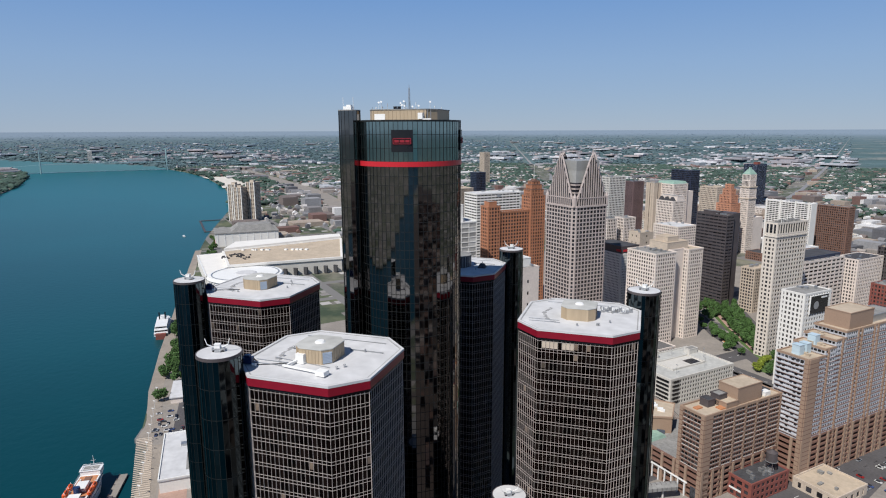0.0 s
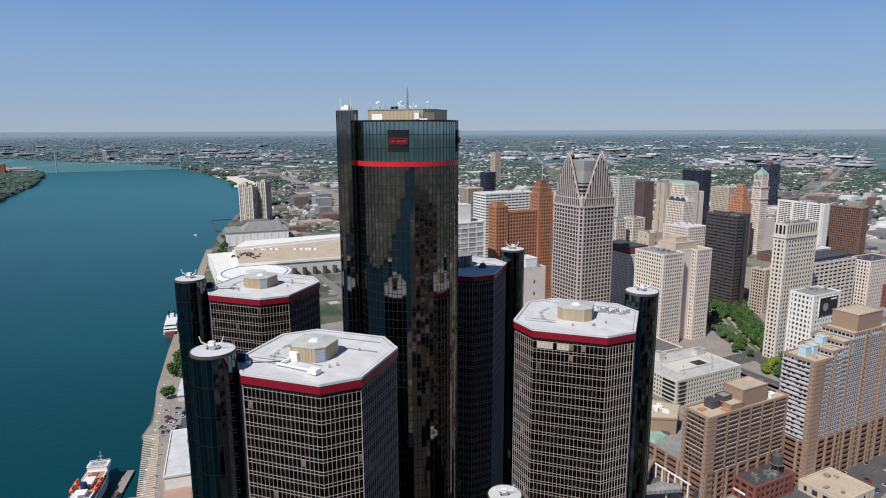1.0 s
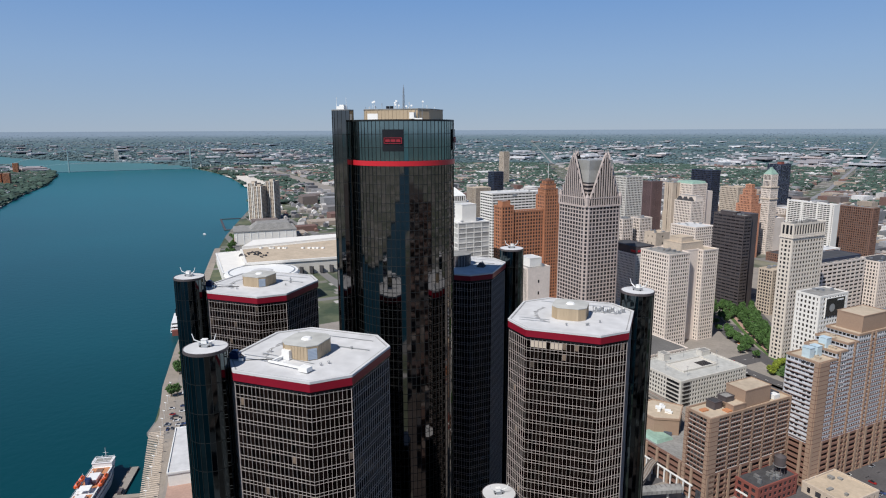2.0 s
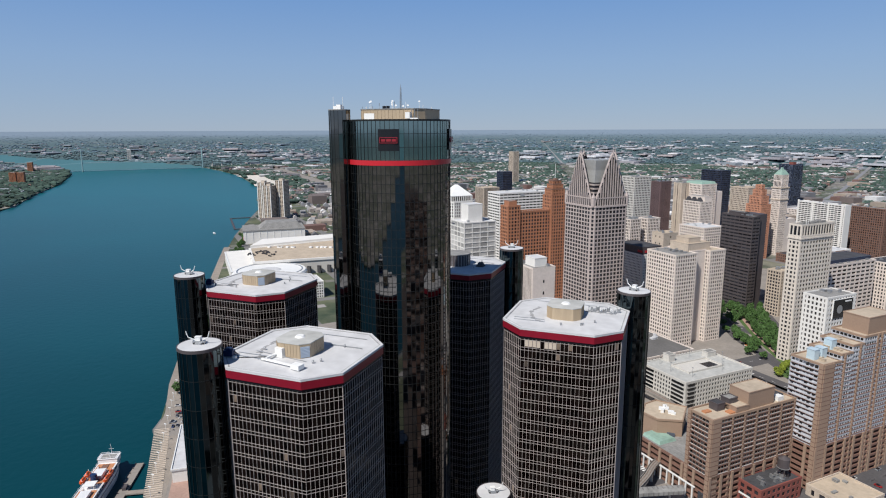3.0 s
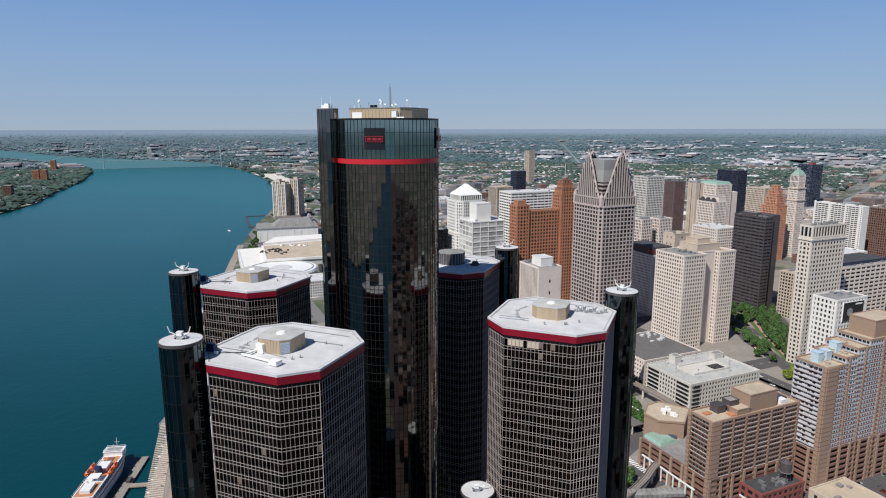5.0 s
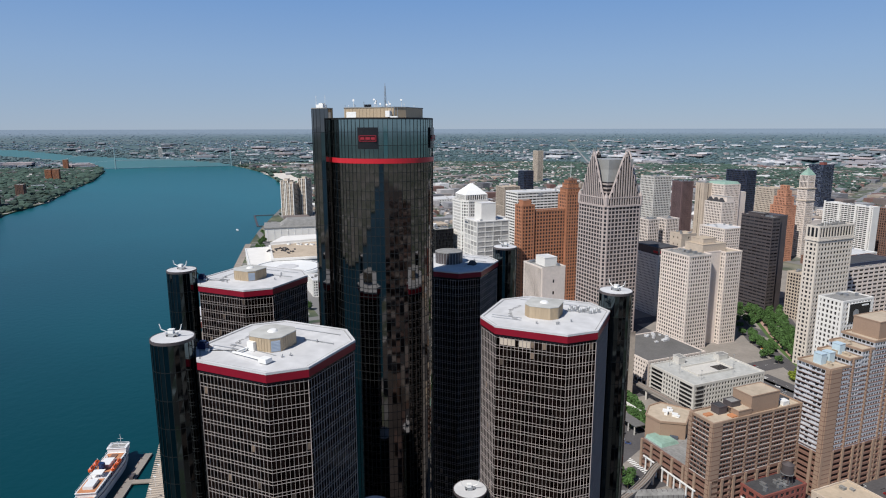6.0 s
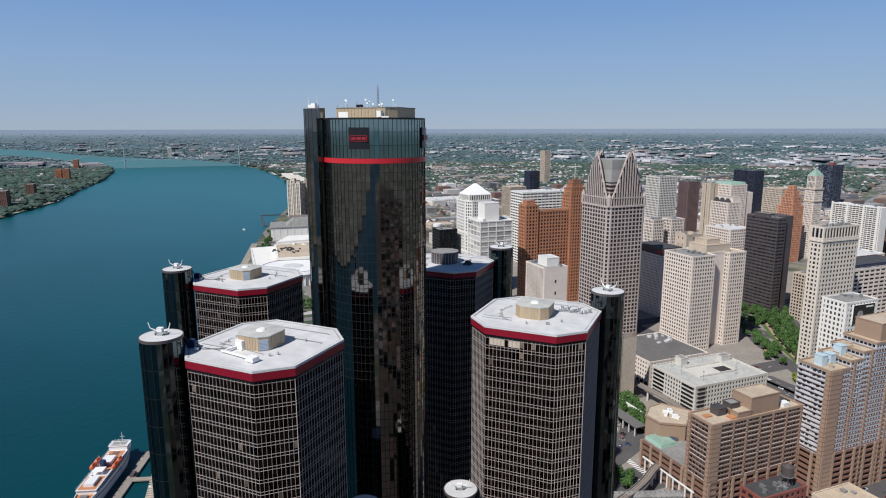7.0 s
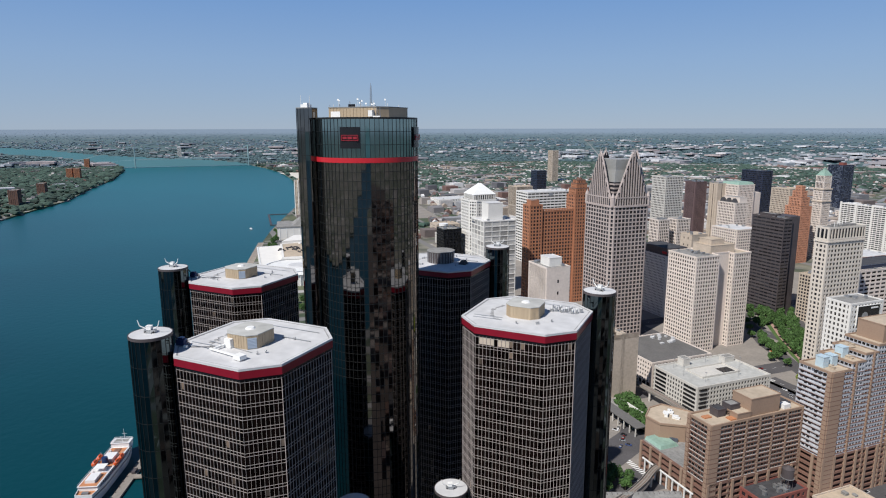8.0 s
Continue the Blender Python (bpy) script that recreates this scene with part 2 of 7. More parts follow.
def land_material(name, uv, haze):
    """City ground: a mosaic of streets, bare lots and greenery; coordinates in metres along the street grid."""
    m = bpy.data.materials.new(name)
    m.use_nodes = True
    n, l = m.node_tree.nodes, m.node_tree.links
    p = n["Principled BSDF"]
    p.inputs["Roughness"].default_value = 0.95
    tc, mp = n.new("ShaderNodeTexCoord"), n.new("ShaderNodeMapping")
    l.new(tc.outputs["UV" if uv else "Object"], mp.inputs[0])
    mp.inputs["Rotation"].default_value = (0, 0, radians(41))
    green, patch, speck = n.new("ShaderNodeTexNoise"), n.new("ShaderNodeTexNoise"), n.new("ShaderNodeTexVoronoi")
    for node, s, d in ((green, 1 / 420, 6), (patch, 1 / 60, 6)):
        node.inputs["Scale"].default_value, node.inputs["Detail"].default_value = s, d
        node.inputs["Roughness"].default_value = 0.65
        l.new(mp.outputs[0], node.inputs["Vector"])
    speck.distance = "CHEBYCHEV"
    speck.inputs["Scale"].default_value = 1 / 26
    l.new(mp.outputs[0], speck.inputs["Vector"])
    brick = n.new("ShaderNodeTexBrick")
    for key, v in (("Scale", 1.0), ("Mortar Size", 7.0), ("Brick Width", 170.0), ("Row Height", 85.0), ("Mortar Smooth", 0.1)):
        brick.inputs[key].default_value = v
    l.new(mp.outputs[0], brick.inputs["Vector"])

    def mix(a, b, fac):
        x = n.new("ShaderNodeMix")
        x.data_type = "RGBA"
        for key, v in (("A", a), ("B", b)):
            if isinstance(v, tuple):
                x.inputs[key].default_value = (*v, 1)
            else:
                l.new(v, x.inputs[key])
        if isinstance(fac, float):
            x.inputs["Factor"].default_value = fac
        else:
            l.new(fac, x.inputs["Factor"])
        return x.outputs["Result"]

    def step(v, lo, hi):
        r = n.new("ShaderNodeMapRange")
        r.inputs["From Min"].default_value, r.inputs["From Max"].default_value = lo, hi
        l.new(v, r.inputs["Value"])
        return r.outputs[0]
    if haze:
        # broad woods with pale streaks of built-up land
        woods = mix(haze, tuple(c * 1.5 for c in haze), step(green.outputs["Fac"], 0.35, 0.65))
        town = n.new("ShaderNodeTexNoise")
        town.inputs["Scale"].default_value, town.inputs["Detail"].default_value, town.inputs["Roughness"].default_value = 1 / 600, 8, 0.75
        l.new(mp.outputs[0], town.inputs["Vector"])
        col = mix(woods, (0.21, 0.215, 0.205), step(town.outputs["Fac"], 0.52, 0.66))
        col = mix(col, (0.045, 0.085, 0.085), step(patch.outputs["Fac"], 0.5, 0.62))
        # haze painted into the base colour, paler and bluer towards the horizon
        far, painted_haze = n.new("ShaderNodeVectorMath"), n.new("ShaderNodeMapRange")
        far.operation, painted_haze.interpolation_type = "LENGTH", "SMOOTHERSTEP"
        painted_haze.inputs["From Min"].default_value, painted_haze.inputs["From Max"].default_value = 2000, 42000
        l.new(tc.outputs["UV"], far.inputs[0]), l.new(far.outputs["Value"], painted_haze.inputs["Value"])
        col = mix(col, (0.17, 0.225, 0.285), painted_haze.outputs[0])
    else:
        grass = mix((0.035, 0.055, 0.03), (0.12, 0.13, 0.075), step(patch.outputs["Fac"], 0.4, 0.65))
        bare = mix((0.15, 0.135, 0.12), (0.30, 0.27, 0.235), step(patch.outputs["Fac"], 0.42, 0.6))
        col = mix(bare, grass, step(green.outputs["Fac"], 0.36, 0.52))
        roofs = mix((0.10, 0.085, 0.08), (0.52, 0.50, 0.48), step(speck.outputs["Color"], 0.2, 0.9))
        col = mix(col, roofs, step(speck.outputs["Distance"], 0.27, 0.24))
        col = mix(col, (0.17, 0.165, 0.16), brick.outputs["Fac"])
    l.new(col, p.inputs["Base Color"])
    return m


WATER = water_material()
LAND = land_material("city_ground", False, None)
# blue-green tint of haze put into the far land's base colour
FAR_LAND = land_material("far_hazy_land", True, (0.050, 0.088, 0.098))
# haze and glare painted into the far water's paler base colour
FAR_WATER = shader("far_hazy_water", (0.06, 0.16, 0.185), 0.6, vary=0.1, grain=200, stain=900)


# ---- mesh helpers ----
class Mesh:
    """Collects boxes, prisms and faces for one mesh."""

    def __init__(self):
        self.v, self.f = [], []

    def box(self, x0, x1, y0, y1, z0, z1, m=None):
        k = len(self.v)
        c = [(x0, y0, z0), (x1, y0, z0), (x1, y1, z0), (x0, y1, z0), (x0, y0, z1), (x1, y0, z1), (x1, y1, z1), (x0, y1, z1)]
        self.v += [tuple(m @ Vector(p)) for p in c] if m else c
        self.f += [(k, k + 3, k + 2, k + 1), (k + 4, k + 5, k + 6, k + 7), (k, k + 1, k + 5, k + 4), (k + 1, k + 2, k + 6, k + 5), (k + 2, k + 3, k + 7, k + 6), (k + 3, k, k + 4, k + 7)]
        return self

    def prism(self, poly, z0, z1, top=None):
        """An upright prism on a counter-clockwise outline; top: another outline of as many points for its upper end."""
        k, n = len(self.v), len(poly)
        self.v += [(x, y, z0) for x, y in poly] + [(x, y, z1) for x, y in (top or poly)]
        self.f += [tuple(k + i for i in reversed(range(n))), tuple(k + n + i for i in range(n))]
        self.f += [(k + i, k + (i + 1) % n, k + n + (i + 1) % n, k + n + i) for i in range(n)]
        return self

    def ring(self, outer, inner, z0, z1):
        k, n = len(self.v), len(outer)
        for poly, z in ((outer, z0), (outer, z1), (inner, z1), (inner, z0)):
            self.v += [(x, y, z) for x, y in poly]
        for i in range(n):
            j = (i + 1) % n
            for a in range(4):
                b = (a + 1) % 4
                self.f.append((k + a * n + i, k + a * n + j, k + b * n + j, k + b * n + i))
        return self

    def face(self, *pts):
        k = len(self.v)
        self.v += [tuple(p) for p in pts]
        self.f.append(tuple(range(k, k + len(pts))))
        return self

    def rod(self, a, b, r, n=6, r2=None):
        a, b = Vector(a), Vector(b)
        q = (b - a).to_track_quat("Z", "Y").to_matrix()
        k = len(self.v)
        for p, rr in ((a, r), (b, r if r2 is None else r2)):
            self.v += [tuple(p + q @ Vector((math.cos(i * math.tau / n) * rr, math.sin(i * math.tau / n) * rr, 0))) for i in range(n)]
        self.f += [(k + i, k + (i + 1) % n, k + n + (i + 1) % n, k + n + i) for i in range(n)]
        self.f += [tuple(k + i for i in reversed(range(n))), tuple(k + n + i for i in range(n))]
        return self

    def data(self, name, mat, smooth=False):
        me = bpy.data.meshes.new(name)
        me.from_pydata(self.v, [], self.f)
        if smooth:
            me.shade_smooth()
        me.materials.append(mat)
        return me


def part(name, mb, mat, parent=None, label="", smooth=False):
    ob = new(name, mb.data(name, mat, smooth) if isinstance(mb, Mesh) else mb)
    if parent:
        ob.parent = parent
    return tagged(ob, label)


def thing(name, label, category, x=0, y=0, z=0, turn=0, group="", kind=""):
    ob = new(name)
    ob.empty_display_size = 0.5
    ob.matrix_world = pose(x, y, z, 0, 0, turn)
    return tagged(ob, label, category, group, kind)


def piece(name, data, parent, m):
    ob = new(name, data)
    ob.parent = parent
    ob.matrix_basis = m
    return ob


def circle(r, n, x=0, y=0, a0=0):
    return [(x + r * math.cos(a0 + i * math.tau / n), y + r * math.sin(a0 + i * math.tau / n)) for i in range(n)]


def grow(poly, d):
    """A convex counter-clockwise outline moved outward by d."""
    out, n = [], len(poly)
    for i in range(n):
        a, b, c = Vector(poly[i - 1]), Vector(poly[i]), Vector(poly[(i + 1) % n])
        u, w = (b - a).normalized(), (c - b).normalized()
        n1, n2 = Vector((u.y, -u.x)), Vector((w.y, -w.x))
        h = (n1 + n2) / (1 + n1.dot(n2))
        out.append(tuple(b + h * d))
    return out


def edges(poly):
    for i in range(len(poly)):
        a, b = Vector(poly[i]), Vector(poly[(i + 1) % len(poly)])
        t = (b - a).normalized()
        yield i, a, (b - a).length, t, Vector((t.y, -t.x))


def edge_matrix(a, t, nrm, z=0.0):
    """x along the edge, y outward, z up."""
    return Matrix(((t.x, nrm.x, 0, a.x), (t.y, nrm.y, 0, a.y), (0, 0, 1, z), (0, 0, 0, 1)))


def facade(owner, poly, z0, z1, bay, floor_h, pier, span, wall, glass, proud=0.35, panes=60, parts_on=(), skip=(), blank=(), wall_name="wall"):
    """Walls of piers and spandrels in front of recessed panes, all round an outline. Panes of the edges in parts_on are objects of their own."""
    rng = random.Random(int(z1 * 10) + len(poly) * 7 + int(bay * 100))
    floors = max(1, round((z1 - z0) / floor_h))
    fh = (z1 - z0) / floors
    w, rest, made = Mesh(), Mesh(), 0
    part("core", Mesh().prism(grow(poly, -0.25), z0, z1), BLACK, owner)
    for i, a, length, t, nrm in edges(poly):
        m = edge_matrix(a, t, nrm)
        if i in blank:
            w.box(0, length, -0.2, proud, z0, z1, m)
            continue
        n = max(1, round(length / bay))
        bw = length / n
        # one plate with openings: columns and rows of solid and open cells
        e = proud * 0.6
        xs, zs = [-e], [z0]
        for k in range(n):
            xs += [k * bw + (max(pier, 0.5) if k == 0 else pier / 2), (k + 1) * bw - (max(pier, 0.5) if k == n - 1 else pier / 2)]
        for k in range(floors):
            zs += [z0 + k * fh + span / 2, z0 + (k + 1) * fh - span / 2]
        xs.append(length + e), zs.append(z1)
        base, nx, nz = len(w.v), len(xs), len(zs)
        for depth in (proud, -0.2):
            w.v += [tuple(m @ Vector((x, depth, z))) for z in zs for x in xs]
        half = nx * nz
        for q in range(nz - 1):
            for k in range(nx - 1):
                c = base + q * nx + k
                if q % 2 and k % 2:
                    loop = (c, c + 1, c + 1 + nx, c + nx)
                    w.f += [(loop[r], loop[(r + 1) % 4], loop[(r + 1) % 4] + half, loop[r] + half) for r in range(4)]
                else:
                    w.f.append((c + nx, c + nx + 1, c + 1, c))
        w.f += [(base, base + nx * (nz - 1), base + nx * (nz - 1) + half, base + half), (base + nx - 1, base + half - 1, base + 2 * half - 1, base + nx - 1 + half)]
        if i in skip:
            continue
        data = None
        for k in range(n):
            for f in range(floors - 1, -1, -1):
                x0, x1, b0, b1 = xs[2 * k + 1], xs[2 * k + 2], zs[2 * f + 1], zs[2 * f + 2]
                if i in parts_on and made < panes and 0 < k < n - 1 and rng.random() < 0.6:
                    if data is None:
                        hw, hh = (x1 - x0) / 2, (b1 - b0) / 2
                        data = Mesh().box(-hw, hw, -0.1, 0, -hh, hh).data("window_pane", glass)
                    piece("window_pane", data, owner, m @ Matrix.Translation(((x0 + x1) / 2, -0.02, (b0 + b1) / 2)))
                    made += 1
                else:
                    d = -0.03 - rng.random() * 0.04
                    rest.face(*[m @ Vector(p) for p in ((x0, d, b0), (x1, -0.05, b0), (x1, d, b1), (x0, -0.05, b1))])
    part(wall_name, w, wall, owner)
    if rest.f:
        tagged(part("window_panes", rest, glass, owner), kind="stuff")


def flat_roof(owner, poly, z, mat, rim=1.0, wall=None):
    part("roof", Mesh().prism(poly, z - 0.1, z + 0.25), mat, owner)
    part("parapet", Mesh().ring(grow(poly, 0.45), grow(poly, -0.35), z - 0.3, z + rim), wall or mat, owner)


def roof_boxes(owner, x0, x1, y0, y1, z, count, seed, mat):
    """Plant and vents on a roof, each a part with a hood."""
    rng = random.Random(seed)
    for _ in range(count):
        w, d, h = rng.uniform(1.2, 4), rng.uniform(1.2, 4), rng.uniform(0.8, 2.4)
        x, y = rng.uniform(x0 + 2, x1 - 2), rng.uniform(y0 + 2, y1 - 2)
        part("roof_unit", Mesh().box(x - w / 2, x + w / 2, y - d / 2, y + d / 2, z, z + h).box(x - w / 2 - 0.15, x + w / 2 + 0.15, y - d / 2 - 0.15, y + d / 2 + 0.15, z + h, z + h + 0.18), mat, owner)


# ---- ground, river, distance ----
LAND_Z = 3.0
EYE_Z = 218.0


def spread(x, y, z=0.0):
    """Beyond 4 km the land is drawn together towards a rim at 4.9 km that rises to the horizon."""
    d = math.hypot(x, y)
    if d <= 4000:
        return (x, y, z)
    s = (d - 4000) / (d + 900)
    r = 4000 + 900 * s
    return (x * r / d, y * r / d, EYE_Z * s + z * (1 - s))


US_SHORE = [(2549, -3083), (400, -556), (-89, 14), (-268, 222), (-284, 240), (-300, 259), (-334, 301), (-351, 306), (-360, 322), (-407, 377), (-467, 459), (-544, 554), (-640, 672),
            (-732, 787), (-823, 900), (-905, 1010), (-1000, 1150), (-1160, 1390), (-1450, 1742), (-1640, 1950), (-1811, 2110), (-2130, 2400), (-2474, 2649), (-2800, 2857)]
CANADA_SHORE = [(-3255, 2325), (-2900, 2080), (-2487, 1740), (-2180, 1440), (-1867, 1161), (-1721, 979), (-1595, 829), (-1000, 60), (-100, -1000), (1950, -3490)]


def arc(a0, a1, step=3):
    n = max(2, int(abs(a1 - a0) / step))
    return [(4000 * math.cos(radians(a0 + (a1 - a0) * i / n)), 4000 * math.sin(radians(a0 + (a1 - a0) * i / n))) for i in range(1, n)]


us_outline = US_SHORE + arc(134.4, -50.4)
canada_outline = CANADA_SHORE + arc(-60.8, -215.5)


def inside(poly, x, y):
    hit, n = False, len(poly)
    for i in range(n):
        (x1, y1), (x2, y2) = poly[i], poly[i - 1]
        if (y1 > y) != (y2 > y) and x < (x2 - x1) * (y - y1) / (y2 - y1) + x1:
            hit = not hit
    return hit


def slab(name, outline, z, depth, mat):
    bm = bmesh.new()
    f = bm.faces.new([bm.verts.new((x, y, z)) for x, y in outline])
    if f.normal.z < 0 or sum((outline[i - 1][0] * outline[i][1] - outline[i][0] * outline[i - 1][1]) for i in range(len(outline))) < 0:
        f.normal_flip()
    ext = bmesh.ops.extrude_face_region(bm, geom=[f], use_keep_orig=True)
    bmesh.ops.translate(bm, verts=[v for v in ext["geom"] if isinstance(v, bmesh.types.BMVert)], vec=(0, 0, -depth))
    bmesh.ops.triangulate(bm, faces=[g for g in bm.faces if len(g.verts) > 4])
    bmesh.ops.recalc_face_normals(bm, faces=bm.faces)
    me = bpy.data.meshes.new(name)
    bm.to_mesh(me)
    bm.free()
    me.materials.append(mat)
    return new(name, me)


tagged(slab("ground", us_outline, LAND_Z, 5, LAND), "flat city ground with streets, lots and greenery", "ground", kind="structure")
tagged(slab("ground_far_bank", canada_outline, LAND_Z, 5, LAND), "wooded far river bank with scattered roofs", "ground", kind="structure")
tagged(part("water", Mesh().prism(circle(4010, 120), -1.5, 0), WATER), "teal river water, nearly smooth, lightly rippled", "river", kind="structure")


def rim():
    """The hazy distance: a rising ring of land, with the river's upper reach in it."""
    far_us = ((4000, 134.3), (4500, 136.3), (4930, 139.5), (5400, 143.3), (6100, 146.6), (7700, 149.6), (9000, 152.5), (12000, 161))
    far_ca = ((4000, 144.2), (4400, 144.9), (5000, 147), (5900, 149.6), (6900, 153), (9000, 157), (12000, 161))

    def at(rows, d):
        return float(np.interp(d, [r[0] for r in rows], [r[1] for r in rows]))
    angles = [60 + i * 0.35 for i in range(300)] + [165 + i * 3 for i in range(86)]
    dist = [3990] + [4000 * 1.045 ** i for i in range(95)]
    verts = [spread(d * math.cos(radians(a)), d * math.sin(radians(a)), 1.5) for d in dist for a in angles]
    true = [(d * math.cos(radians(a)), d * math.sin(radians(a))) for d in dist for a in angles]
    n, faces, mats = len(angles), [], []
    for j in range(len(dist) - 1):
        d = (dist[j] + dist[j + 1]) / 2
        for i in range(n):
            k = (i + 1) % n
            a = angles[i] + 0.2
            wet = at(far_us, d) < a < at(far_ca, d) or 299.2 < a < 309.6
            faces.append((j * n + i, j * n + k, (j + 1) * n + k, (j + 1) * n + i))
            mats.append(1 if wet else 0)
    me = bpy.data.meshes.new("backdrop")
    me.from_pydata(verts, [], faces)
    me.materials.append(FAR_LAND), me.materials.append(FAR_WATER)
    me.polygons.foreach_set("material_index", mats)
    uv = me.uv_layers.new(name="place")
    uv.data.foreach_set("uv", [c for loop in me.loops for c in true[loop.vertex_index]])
    tagged(new("backdrop", me), "blue-green wooded plain reaching the horizon, haze painted into its colour", "distance", kind="structure")


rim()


def strip(name, pts, width, z, mat, label, category, kind="structure"):
    """A flat road or path along a line of points."""
    m = Mesh()
    line = []
    for a, b in zip(pts, pts[1:]):
        a, b = Vector(a), Vector(b)
        n = max(1, int((b - a).length / 150))
        line += [a + (b - a) * i / n for i in range(n)]
    line.append(Vector(pts[-1]))
    for i, p in enumerate(line):
        d = (line[min(i + 1, len(line) - 1)] - line[max(i - 1, 0)]).normalized()
        far = p.length
        s = Vector((-d.y, d.x)) * width / 2 * (1 if far < 4000 else 1.2 * Vector(spread(*p)).xy.length / far)
        m.v += [spread(*(p + s), z), spread(*(p - s), z)]
    m.f = [(2 * i, 2 * i + 1, 2 * i + 3, 2 * i + 2) for i in range(len(line) - 1)]
    return tagged(part(name, m, mat), label, category, kind=kind)


# ---- the riverside tower group ----
CX, CY, TURN = -87.2, 199.0, 2.84
HUB = pose(CX, CY, LAND_Z, 0, 0, TURN)
OCT = [(-11.16, -18.47), (11.16, -18.47), (18.47, -11.16), (18.47, 11.16), (11.16, 18.47), (-11.16, 18.47), (-18.47, 11.16), (-18.47, -11.16)]


def wash_rig(name, label, m, turn=0):
    """A small roof crane for window cleaning: base, cradle and two raised arms."""
    rig = tagged(new(name), label, "roof crane", "roof cranes")
    rig.empty_display_size = 0.5
    rig.matrix_world = m @ pose(0, 0, 0, 0, 0, turn)
    part("base", Mesh().box(-1.6, 1.6, -0.5, 0.5, 0.15, 0.9).box(-0.8, 0.8, -1.1, 1.1, 0, 0.4), STEEL, rig)
    part("cab", Mesh().box(-0.9, 0.5, -0.6, 0.6, 0.9, 1.9).box(-1.0, 0.6, -0.7, 0.7, 1.9, 2.0), WHITE, rig)
    for s in (-1, 1):
        part("arm", Mesh().rod((s * 0.9, 0, 1.0), (s * 2.6, -0.6, 2.0), 0.16).rod((s * 2.6, -0.6, 2.0), (s * 3.1, -0.6, 3.6), 0.12), WHITE, rig)
        part("wheel", Mesh().rod((s * 1.2, -0.7, 0.25), (s * 1.2, 0.7, 0.25), 0.25, 8), BLACK, rig)
    return rig


def lift_shaft(owner, x, y, z1, r=5.55):
    """A round glazed lift shaft: panes between dark mullions, a pale cap and rim."""
    rng = random.Random(int(x * 13 + z1))
    n, rows = 26, int(z1 / 3.9)
    glass = Mesh()
    h = z1 / rows
    for j in range(rows):
        for i in range(n):
            a0, a1 = i * math.tau / n, (i + 1) * math.tau / n
            d0, d1 = rng.uniform(-0.012, 0.012), rng.uniform(-0.012, 0.012)
            glass.face(*[(x + (r + d) * math.cos(a), y + (r + d) * math.sin(a), z) for a, z, d in ((a0, j * h, 0), (a1, j * h, d0), (a1, (j + 1) * h, 0), (a0, (j + 1) * h, d1))])
    shaft = part("lift_shaft", glass, SHAFT_GLASS, owner, "round lift shaft of dark mirror glass")
    part("cap", Mesh().prism(circle(r + 0.1, 40, x, y), z1 - 0.3, z1 + 0.25), ROOF_WHITE, shaft, "pale flat round cap")
    part("rim", Mesh().ring(circle(r + 0.16, 40, x, y), circle(r - 0.1, 40, x, y), z1 - 0.5, z1 + 0.3), CHARCOAL, shaft)
    bar = Mesh().box(-0.06, 0.06, -0.05, 0.09, 0, z1).data("mullion", MULLION_DARK)
    joined = Mesh()
    for i in range(n):
        a = i * math.tau / n
        m = Matrix.Translation((x + r * math.cos(a), y + r * math.sin(a), 0)) @ pose(0, 0, 0, 0, 0, math.degrees(a) - 90)
        if z1 > 120:
            piece("mullion", bar, shaft, m)
        else:
            joined.box(-0.06, 0.06, -0.05, 0.09, 0, z1, m)
    if joined.f:
        tagged(part("glazing_bars", joined, MULLION_DARK, shaft), kind="stuff")
    for j in range(0, rows, 2 if z1 > 120 else 6):
        part("hoop", Mesh().ring(circle(r + 0.06, 26, x, y), circle(r - 0.1, 26, x, y), j * h - 0.06, j * h + 0.06), MULLION_DARK, shaft)


ROOF = 154.3   # over the podium's ground
FLOORS = 44


